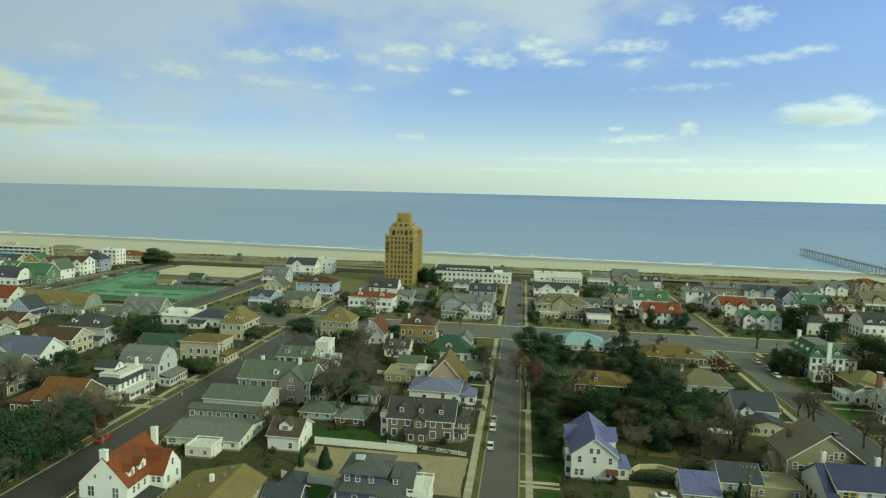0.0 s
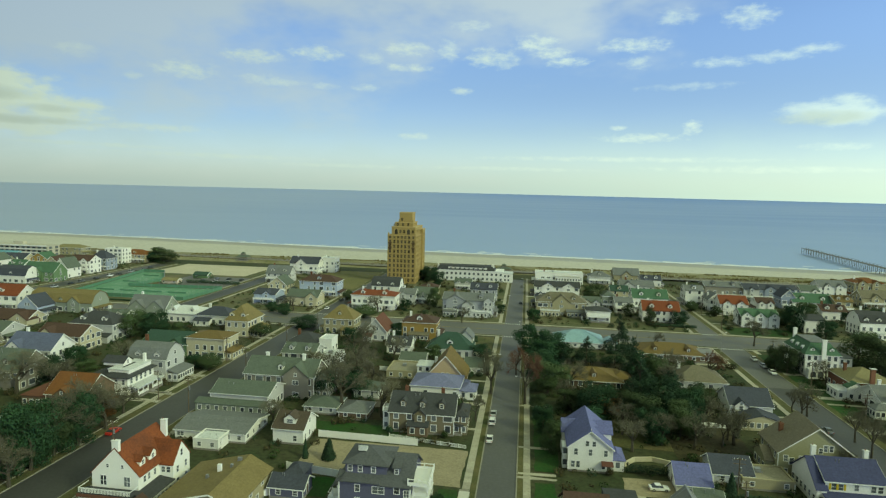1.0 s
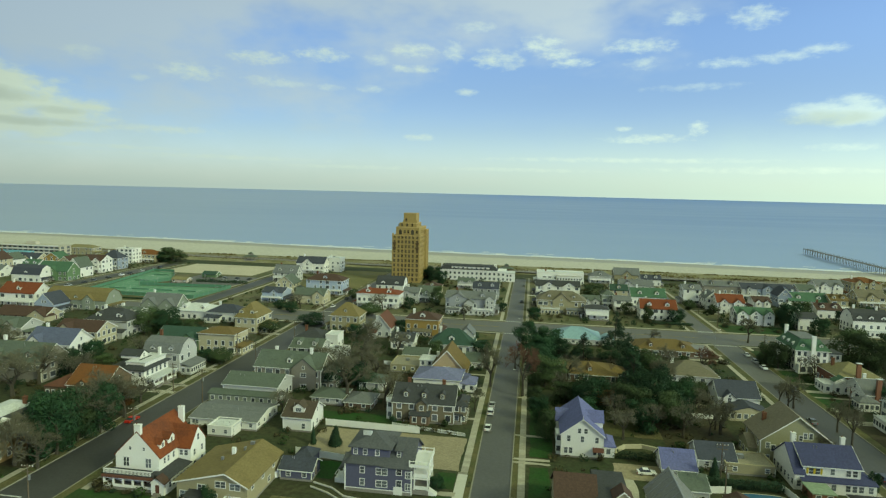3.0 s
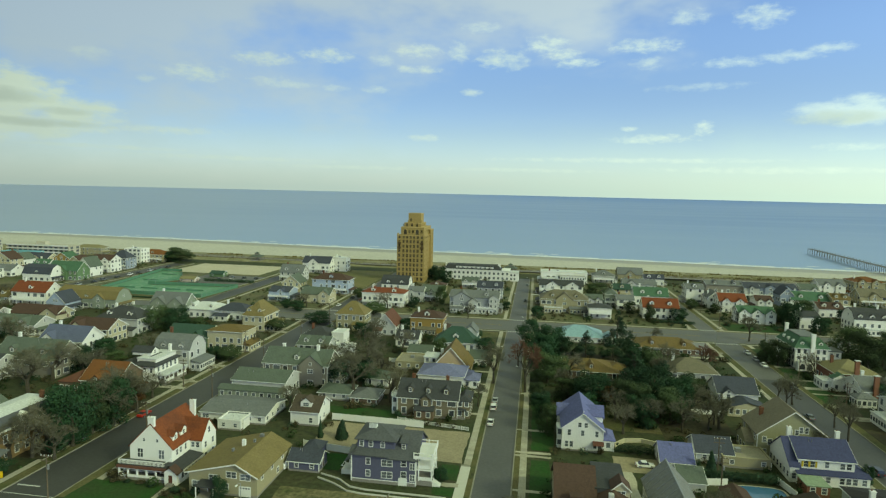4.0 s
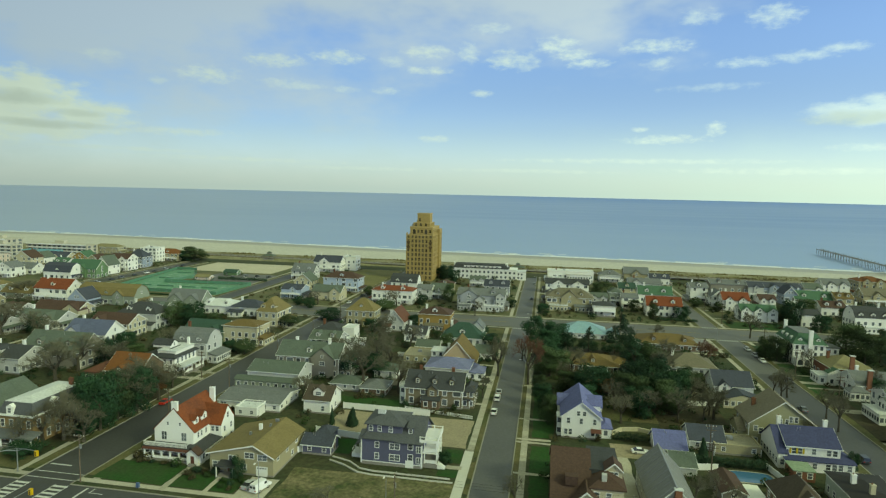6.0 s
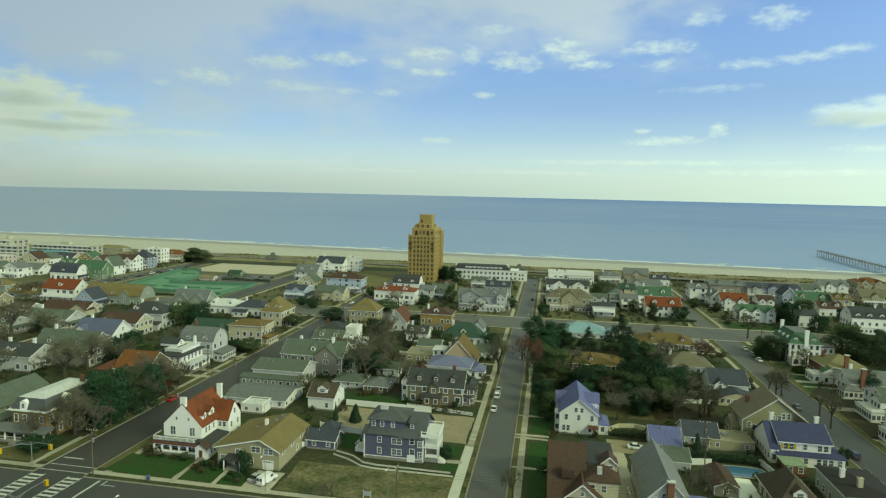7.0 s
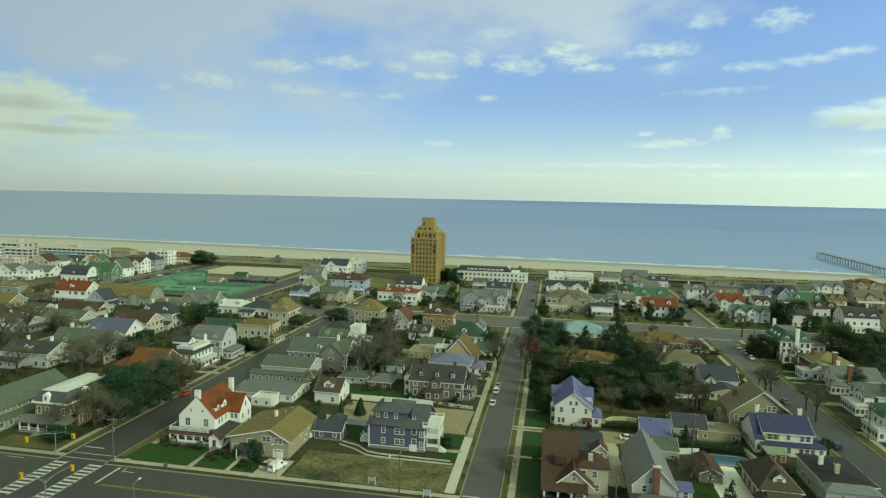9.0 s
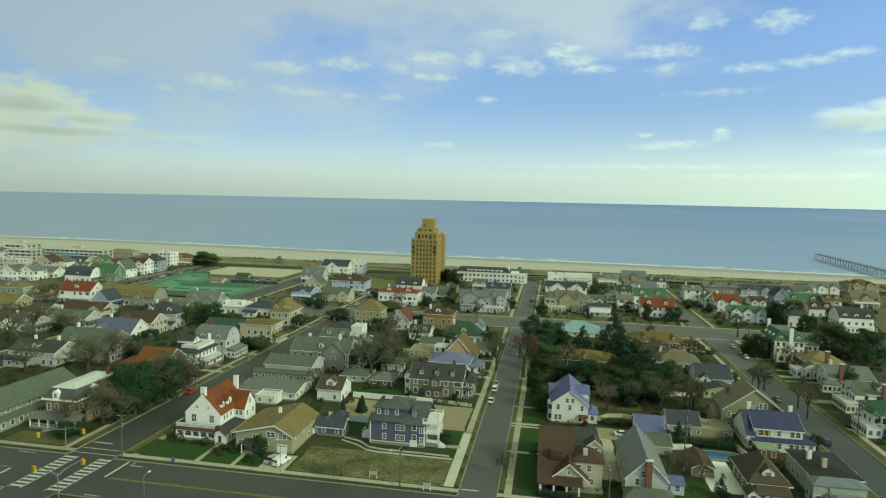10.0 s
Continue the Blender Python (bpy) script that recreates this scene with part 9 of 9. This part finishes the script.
for kind, x, y, h, w in (("bare", -236.0, 214.0, 11.0, 15.0), ("bare", -206.0, 196.0, 12.0, 15.0), ("bare", -250.0, 214.0, 10.0, 14.0), ("bare", -197.0, 168.0, 12.0, 15.0), ("ev", -214.0, 204.0, 7.0, 9.0),
                         ("bare", -262.0, 244.0, 9.0, 13.0), ("bare", -190.0, 184.0, 11.0, 12.0), ("ev", -196.0, 210.0, 6.0, 8.0), ("bare", -141.0, 193.0, 9.0, 11.0), ("bare", -139.0, 160.0, 11.0, 13.0),
                         ("ev", -142.0, 228.0, 8.0, 8.0), ("bare", -62.0, 236.0, 10.0, 12.0), ("ev", -30.0, 222.0, 6.5, 7.0), ("bare", -44.0, 216.0, 10.0, 11.0), ("ev", -47.0, 176.0, 7.5, 9.0),
                         ("ev", -70.0, 244.0, 6.0, 7.0), ("ev", -100.0, 338.0, 6.0, 7.0), ("ev", -60.0, 316.0, 7.0, 7.0), ("ev", -7.5, 322.0, 5.0, 5.0), ("ev", 10.0, 308.0, 6.0, 7.0),
                         ("ev", 62.0, 331.0, 7.0, 7.0), ("ev", 112.0, 344.0, 6.0, 7.0), ("ev", 128.0, 338.0, 6.0, 7.0), ("ev", 176.0, 336.0, 7.0, 8.0), ("ev", 198.0, 352.0, 8.0, 9.0),
                         ("bare", 34.0, 150.0, 9.0, 10.0), ("ev", 52.0, 168.0, 9.0, 10.0), ("ev", 24.0, 160.0, 8.0, 9.0), ("ev", 13.5, 222.0, 11.0, 12.0), ("ev", 20.0, 177.0, 7.0, 10.0), ("ev", 38.0, 166.0, 11.0, 12.0), ("ev", 55.0, 176.0, 10.0, 11.0),
                         ("pine", 44.0, 196.0, 13.0, 11.0), ("ev", 52.0, 208.0, 11.0, 11.0), ("ev", 20.0, 232.0, 9.0, 10.0), ("pine", 30.0, 232.0, 11.0, 9.0)):
    tree(kind, x, y, h, w)
# trees end

shrub(55.8, 188.9, 6.2, 5.4)
shrub(59.8, 189.2, 6.2, 5.4)
shrub(64.2, 189.7, 6.2, 5.4)
shrub(71.5, 124.6, 4.2, 2.6, "rust")

for x, y, w, h, k in ((-69.0, 93.6, 2.2, 1.6, "rust"), (-66.6, 92.2, 1.8, 1.3, "rust"), (-67.8, 95.6, 2.4, 1.8, "dark"), (-64.2, 94.0, 2.0, 1.5, "green"), (-65.8, 95.8, 1.6, 1.4, "rust"), (-58.6, 90.2, 1.8, 1.2, "green"),
                      (-57.0, 91.6, 2.0, 1.4, "dark"), (-59.6, 92.8, 1.5, 1.2, "green"), (-56.2, 89.6, 1.5, 1.0, "rust"), (-57.6, 94.6, 2.2, 1.7, "dark"), (-55.4, 93.4, 1.7, 1.5, "green"), (-63.0, 95.8, 2.6, 2.2, "dark"),
                      (-83.6, 97.4, 1.8, 1.2, "rust"), (-80.6, 97.8, 1.6, 1.0, "dark"), (-77.4, 97.6, 2.0, 1.2, "rust"), (-74.4, 97.4, 1.8, 1.3, "dark"), (-86.0, 99.6, 2.6, 2.0, "rust"), (-86.4, 104.0, 3.0, 2.4, "dark"),
                      (-43.2, 117.9, 1.4, 1.0, "dark"), (48.4, 130.6, 3.0, 3.2, "dark"), (69.0, 122.6, 2.0, 1.8, "green")):
    shrub(x, y, w, h, k)

# foundation planting along the houses
for o in [q for q in scene.objects if q.name.startswith("house") and q.parent is None]:
    ox, oy = o.matrix_basis.translation.x, o.matrix_basis.translation.y
    if oy > 300 or abs(ox) > 210 or oy < 125 and abs(ox + 45) < 45:
        continue
    w = [c for c in o.children if c.name.startswith("wall")]
    if not w:
        continue
    xs = [v.co.x for v in w[0].data.vertices]
    ys = [v.co.y for v in w[0].data.vertices]
    for k in range(tree_rnd.randint(1, 4)):
        x = tree_rnd.uniform(min(xs), max(xs))
        s = tree_rnd.uniform(1.0, 2.4)
        shrub(ox + x, oy + min(ys) - s * 0.6, s, s * tree_rnd.uniform(0.7, 1.1), tree_rnd.choice(("green", "dark", "green", "rust")))


# brush, dry stalks and low plants that fill the yards
def undergrowth():
    rnd = random.Random(77)
    dry, green = [], []
    while len(dry) + len(green) < 2900:
        x, y = rnd.uniform(-330, 190), rnd.uniform(90, 462)
        if any(a - 1.0 < x < b + 1.0 and c - 1.0 < y < d + 1.0 for a, b, c, d in FOOT) or 266 < y < 299:
            continue
        lanes = (-197, -98, 0, 97) if y < 280 else (-293, -180, -98, 0, 97)
        if min(abs(x - s) for s in lanes) < 10.5 or -48 < x < -8 and 84 < y < 143 or -92 < x < -48 and 84 < y < 97 or 50 < x < 62 and 98 < y < 126:
            continue
        if -128 < x < -104 and y < 96 or 28 < x < 42 and 100 < y < 136 or -280 < x < -186 and y > 296 or -150 < x < -106 and y > 365:
            continue
        m = noise.noise((x * 0.04, y * 0.04, 9.0))
        r = rnd.uniform(0.5, 1.7)
        h = r * rnd.uniform(0.5, 1.3)
        (green if m + rnd.uniform(-0.35, 0.35) > 0.12 or x > 10 and rnd.random() < 0.4 else dry).append(((x, y, h * 0.5), (r, r, h * 0.6)))
    for name, blobs, mat, label in (("undergrowth", green, HEDGE, "low evergreen plants filling the back yards"), ("brush", dry, BRUSH, "dry brown brush and bare shrubs in the yards")):
        ob = new(name, leaf_cloud(rnd, blobs, 40 * len(blobs), 0.26).mesh(name, mat))
        ob.matrix_world = pose(0, 0, GROUND)
        tagged(ob, label, "undergrowth", kind="stuff")


undergrowth()


# dune grass
def dune_grass():
    rnd = random.Random(31)
    s = Shape()
    for _ in range(5200):
        x = rnd.uniform(-420, 330)
        y = rnd.uniform(490, 527) - 0.012 * x
        if noise.noise((x * 0.03, y * 0.06, 3.0)) < -0.12:
            continue
        z = 1.4 + 0.7 * noise.noise((x * 0.045, y * 0.09, 0.0))
        for k in range(3):
            a = rnd.uniform(0, 6.28)
            l, h = rnd.uniform(0.5, 1.3), rnd.uniform(0.5, 1.3)
            n = len(s.v)
            s.v += [(x - math.cos(a) * l, y - math.sin(a) * l, z - 0.5), (x + math.cos(a) * l, y + math.sin(a) * l, z - 0.5), (x + rnd.uniform(-0.6, 0.6), y + rnd.uniform(-0.5, 0.5), z + h)]
            s.f.append((n, n + 1, n + 2))
            s.m.append(0)
    tagged(new("dune_grass", s.mesh("dune_grass", material("dry dune grass", (0.19, 0.155, 0.055), 0.95, 0.4, 0.05, 1.0, 0.3))), "dry straw-coloured dune grass in clumps", "grass", kind="stuff")


dune_grass()


def foundation_planting():
    """Low evergreen and dry clumps along the foot of the houses."""
    rnd = random.Random(77)
    green, dry = [], []
    for x0, x1, y0, y1 in FOOT:
        if y0 < 135 or x1 - x0 < 6:
            continue
        for k in range(rnd.randint(2, 6)):
            side = rnd.random()
            if side < 0.55:
                p = (rnd.uniform(x0, x1), y0 - rnd.uniform(0.9, 1.8))
            else:
                p = ((x0 - rnd.uniform(0.9, 1.8)) if x0 > 0 else (x1 + rnd.uniform(0.9, 1.8)), rnd.uniform(y0, y1))
            if any(a - 0.5 < p[0] < b + 0.5 and c - 0.5 < p[1] < d + 0.5 for a, b, c, d in FOOT):
                continue
            r = rnd.uniform(0.6, 1.5)
            (green if rnd.random() < 0.65 else dry).append(((p[0], p[1], GROUND + r * 0.55), (r, r, r * rnd.uniform(0.7, 1.1))))
    # looser growth between the houses
    for bx0, bx1, by0, by1, n in ((-200, -110, 150, 266, 120), (-88, -12, 150, 264, 110), (66, 88, 160, 262, 26), (108, 170, 150, 268, 60), (-88, -10, 300, 440, 50), (10, 88, 300, 440, 70), (108, 240, 300, 440, 90), (-300, -190, 200, 268, 50)):
        for k in range(n):
            p = (rnd.uniform(bx0, bx1), rnd.uniform(by0, by1))
            if any(a - 2.2 < p[0] < b + 2.2 and c - 2.2 < p[1] < d + 2.2 for a, b, c, d in FOOT):
                continue
            for j in range(rnd.randint(2, 4)):
                r = rnd.uniform(0.7, 1.7)
                (green if rnd.random() < 0.5 else dry).append(((p[0] + rnd.uniform(-1.2, 1.2), p[1] + rnd.uniform(-1.2, 1.2), GROUND + r * 0.6), (r, r, r * rnd.uniform(0.7, 1.2))))
    for blobs, mat, words in ((green, PINE, "low dark evergreen bushes at the foot of the houses"), (dry, BRUSH, "dry brown winter bushes at the foot of the houses")):
        ob = new("foundation_planting", leaf_cloud(rnd, blobs, 70 * len(blobs), 0.2).mesh("foundation_planting", mat))
        tagged(ob, words, "bushes", kind="stuff")


foundation_planting()

# ---- vehicles ----
def wheel_meshes():
    if "wheel" not in SHARED:
        t = Shape()
        n = 14
        for a, b, r0, r1 in ((-0.11, 0.11, 0.33, 0.33),):
            t.tube([(0, -0.11, 0), (0, -0.08, 0), (0, 0.08, 0), (0, 0.11, 0)], [0.29, 0.33, 0.33, 0.29], n)
        r = Shape().tube([(0, -0.118, 0), (0, 0.118, 0)], [0.2, 0.2], 10)
        SHARED["wheel"] = (t.mesh("tyre", TYRE, smooth=False), r.mesh("rim", RIM))
    return SHARED["wheel"]


CARS = {
    "sedan": ([(-2.25, 0.35), (2.2, 0.32), (2.25, 0.62), (2.05, 0.80), (0.95, 0.92), (-1.45, 0.95), (-2.2, 0.92)], [(-1.75, 0.93), (0.95, 0.91), (0.25, 1.42), (-0.95, 1.44)], 0.86),
    "suv": ([(-2.3, 0.42), (2.25, 0.40), (2.3, 0.75), (2.1, 0.98), (1.0, 1.08), (-2.25, 1.10)], [(-2.25, 1.08), (1.0, 1.07), (0.35, 1.70), (-2.0, 1.72)], 0.92),
    "van": ([(-2.6, 0.42), (2.5, 0.40), (2.55, 0.9), (2.2, 1.15), (1.6, 1.25), (-2.6, 1.25)], [(-2.6, 1.22), (1.65, 1.22), (1.0, 2.05), (0.6, 2.15), (-2.5, 2.15)], 0.98),
}


def car(x, y, turn, paint, style="sedan", label="", z=0.012):
    lower, upper, half = CARS[style]
    ob = thing("car", x, y, z, turn, label or f"parked {paint} {style} at the kerb", "car", "parked cars")
    p = CARPAINT[paint]
    key = (style, paint)
    if key not in SHARED:
        b = Shape().prism(lower, "y", -half, half)
        # taper the sides a little towards the top
        b.v = [(vx, vy * (1.0 if vz < 0.7 else 0.95), vz) for vx, vy, vz in b.v]
        c = Shape().prism(upper, "y", -half * 0.93, half * 0.93)
        top = max(q[1] for q in upper)
        c.v = [(vx, vy * (1.0 if vz < top - 0.25 else 0.82), vz) for vx, vy, vz in c.v]
        r = Shape()
        tx = sorted(q[0] for q in upper if q[1] > top - 0.15)
        r.box(tx[0] - 0.05, tx[-1] + 0.05, -half * 0.78, half * 0.78, top - 0.02, top + 0.03)
        SHARED[key] = (b.mesh("body", p), c.mesh("cabin", CARGLASS if style != "van" else p), r.mesh("roof", p))
    body, cabin, roof = SHARED[key]
    put("body", body, ob)
    put("cabin", cabin, ob)
    put("roof", roof, ob)
    if style == "van":
        put("windscreen", Shape().prism([(1.62, 1.3), (1.68, 1.3), (1.06, 2.0), (1.0, 2.0)], "y", -0.8, 0.8).mesh("windscreen", CARGLASS), ob)
        for sy in (-1, 1):
            put("side_window", Shape().box(0.2, 1.0, sy * half * 0.93 - 0.02, sy * half * 0.93 + 0.02, 1.3, 1.85).mesh("side_window", CARGLASS), ob)
        for sy in (-0.75, 0.1):
            put("rear_window", Shape().box(-2.63, -2.55, sy, sy + 0.62, 1.3, 1.85).mesh("rear_window", CARGLASS), ob)
    tyre, rim = wheel_meshes()
    for wx in (-1.35, 1.4):
        for sy in (-1, 1):
            w = put("wheel", tyre, ob, (wx, sy * (half - 0.09), 0.33))
            if y < 300:
                put("rim", rim, w)
    for sy in (-1, 1) if y < 300 else ():
        if "lamp" not in SHARED:
            SHARED["lamp"] = (Shape().box(-0.06, 0.03, -0.16, 0.16, -0.07, 0.07).mesh("headlight", RIM), Shape().box(-0.03, 0.06, -0.14, 0.14, -0.09, 0.09).mesh("tail_light", LAMPRED))
        zl = lower[2][1] if style != "van" else 0.85
        put("headlight", SHARED["lamp"][0], ob, (lower[2][0], sy * half * 0.7, zl))
        put("tail_light", SHARED["lamp"][1], ob, (lower[0][0], sy * half * 0.75, zl + 0.05))


car(-3.2, 150.0, 90, "white")
car(-3.2, 162.4, 90, "white", "suv")
car(-3.2, 168.8, 90, "silver")
car(99.9, 252.5, -90, "white")
car(99.9, 242.3, -90, "silver")
car(99.9, 233.4, -90, "white")
car(92.6, 174.7, 90, "grey")
car(92.6, 137.6, 90, "dark", "suv")
car(99.9, 205.5, -90, "dark", "suv")
car(-102.8, 135.2, 90, "red", label="parked red sedan at the side street kerb")
car(-49.6, 91.2, 75, "white", "van", "white panel van parked on the driveway", GROUND + 0.045)
car(-52.5, 91.8, 78, "silver", "sedan", "silver-grey sedan parked on the driveway", GROUND + 0.045)
car(36.5, 129.5, 5, "white", "sedan", "white sedan parked in the back yard", GROUND + 0.045)
car(2.9, 355.0, 90, "dark")
car(-20.5, 448.0, 0, "dark", "suv", "dark car parked beside the hotel", GROUND)
car(3.0, 420.0, 90, "grey")
for k, c in enumerate(("dark", "silver", "dark", "grey", "dark", "white", "dark", "silver", "grey", "dark")):
    car(-288.6, 318.0 + 12.5 * k + (k % 3) * 1.6, 90, c, "suv" if k % 2 else "sedan")
for k, c in enumerate(("dark", "grey", "white", "dark", "silver", "dark")):
    car(-216.0 + 4.6 * k, 380.0 + (k % 2) * 11, 90, c, "sedan", f"{c} sedan in the car park", GROUND + 0.03)
for k, c in enumerate(("white", "dark", "grey", "silver")):
    car(-102.8, 310.0 + 26.0 * k, 90, c)


# ---- poles, signals, lamps, small street things ----
def utility_pole(x, y, height=11.0, turn=0.0):
    ob = thing("utility_pole", x, y, GROUND, turn, "weathered timber utility pole with crossarms and transformer", "utility pole", "utility poles")
    part("pole", Shape().tube([(0, 0, -0.2), (0, 0, height)], [0.17, 0.11], 8), POLEWOOD, ob)
    for z in (height - 0.5, height - 1.5):
        part("crossarm", Shape().box(-1.3, 1.3, -0.07, 0.07, z, z + 0.14), POLEWOOD, ob)
    for px in (-1.2, -0.5, 0.5, 1.2):
        part("insulator", Shape().tube([(px, 0, height - 0.36), (px, 0, height - 0.12)], [0.06, 0.04], 6), TRIM, ob)
    part("transformer", Shape().tube([(0.32, 0, height - 3.2), (0.32, 0, height - 2.2)], [0.24, 0.24], 8), STEEL, ob)
    return (x, y, height + GROUND - 0.3)


def cables(points, label, crosswise=False):
    s = Shape()
    for off in (-1.15, 0.0, 1.15):
        for (xa, ya, za), (xb, yb, zb) in zip(points, points[1:]):
            pts = []
            for k in range(9):
                t = k / 8
                pts.append((xa + (xb - xa) * t + (0 if crosswise else off), ya + (yb - ya) * t + (off if crosswise else 0), za + (zb - za) * t - 3.2 * t * (1 - t)))
            s.tube(pts, [0.018] * 9, 3)
    tagged(new("cable", s.mesh("cable", TYRE)), label, "cable", kind="stuff")


left_row = [utility_pole(-90.0, y) for y in (85.9, 118.0, 150.0, 186.0, 222.0, 258.0)]
cables(left_row, "thin sagging overhead cables along the side street")
right_row = [utility_pole(104.2, y) for y in (112.0, 145.0, 178.0, 212.0, 246.0, 309.0, 345.0)]
cables(right_row, "thin sagging overhead cables along the broad side street")
avenue_row = [utility_pole(x, 86.2, 9.4, 90) for x in (-18.0, 28.8, 72.0, 110.0)]
cables(avenue_row, "thin sagging overhead cables along the avenue", True)
west_row = [utility_pole(-105.9, y, 9.5) for y in (160.0, 203.0)]
utility_pole(51.0, 118.5, 9.0)
utility_pole(53.5, 130.0, 9.0)


def signal_head(parent, x, y, z):
    h = part("signal_head", Shape().box(x - 0.32, x + 0.32, y - 0.2, y + 0.2, z - 1.15, z + 0.05), SIGNAL, parent)
    for k in range(3):
        put("lens", Shape().tube([(x, y - 0.29, z - 0.18 - 0.36 * k), (x, y - 0.2, z - 0.18 - 0.36 * k)], [0.13, 0.13], 10).mesh("lens", TYRE), h)
    put("backplate", Shape().box(x - 0.45, x + 0.45, y + 0.2, y + 0.23, z - 1.25, z + 0.15).mesh("backplate", SIGNAL), h)


def signal_mast(x, y, ends, label):
    ob = thing("traffic_signal", x, y, GROUND, label=label, category="traffic signal", group="signals at the crossroads")
    part("mast", Shape().tube([(0, 0, -0.1), (0, 0, 5.6)], [0.15, 0.11], 8), STEEL, ob)
    for ex, ey in ends:
        l = math.hypot(ex, ey)
        part("arm", Shape().tube([(0, 0, 5.0), (ex * 0.35, ey * 0.35, 5.9), (ex, ey, 6.3)], [0.09, 0.07, 0.05], 6), STEEL, ob)
        part("brace", Shape().tube([(0, 0, 5.6), (ex * 0.55, ey * 0.55, 6.1)], [0.04, 0.04], 5), STEEL, ob)
        signal_head(ob, ex, ey, 6.2)


signal_mast(-107.4, 87.2, [(-2.5, -6.0), (6.6, -1.6)], "galvanised signal mast with yellow traffic lights")
signal_mast(-88.8, 64.6, [(1.0, 6.0), (-6.5, 0.6)], "galvanised signal mast reaching over the avenue")


def street_lamp(x, y, turn=0.0, height=8.5):
    ob = thing("street_lamp", x, y, GROUND, turn, "slim grey street lamp with a short arm", "street lamp", "street lamps")
    part("pole", Shape().tube([(0, 0, -0.1), (0, 0, height)], [0.09, 0.06], 7), STEEL, ob)
    part("arm", Shape().tube([(0, 0, height - 0.1), (0.9, 0, height + 0.35), (1.6, 0, height + 0.3)], [0.05, 0.045, 0.04], 6), STEEL, ob)
    part("lamp_head", Shape().box(1.4, 2.1, -0.14, 0.14, height + 0.22, height + 0.38), TRIM, ob)


for x, y, a in ((-47.9, 86.9, -90), (-20.0, 86.9, -90), (-66.0, 62.0, 90), (-4.9, 205.0, 0), (4.9, 180.0, 180), (4.9, 262.0, 180), (-4.9, 330.0, 0), (4.9, 400.0, 180), (89.6, 262.0, 0)):
    street_lamp(x, y, a)


def letter_box(x, y):
    ob = thing("mailbox", x, y, GROUND, label="blue steel street mailbox on the pavement", category="mailbox")
    part("box", Shape().box(-0.3, 0.3, -0.28, 0.28, 0.15, 1.0).prism([(-0.28, 1.0), (0.28, 1.0), (0.2, 1.2), (0.0, 1.27), (-0.2, 1.2)], "x", -0.3, 0.3), CARPAINT["blue"], ob)
    for sx in (-0.24, 0.24):
        part("leg", Shape().box(sx - 0.04, sx + 0.04, -0.22, 0.22, 0, 0.15), STEEL, ob)


letter_box(-76.0, 86.2)


def notice_board(x, y, w, label, mat):
    ob = thing("sign_board", x, y, GROUND, label=label, category="sign")
    for sx in (-w / 2, w / 2):
        part("post", Shape().box(sx - 0.06, sx + 0.06, -0.06, 0.06, 0, 1.9), TRIM, ob)
    part("board", Shape().box(-w / 2, w / 2, -0.1, -0.04, 0.8, 1.8), mat, ob)


notice_board(-25.2, 88.8, 1.7, "grey and white sign board on the vacant lot", WALLS["grey"][1])
notice_board(-11.5, 85.6, 1.6, "blue and white sign boards at the lot corner", WALLS["paleblue"][1])
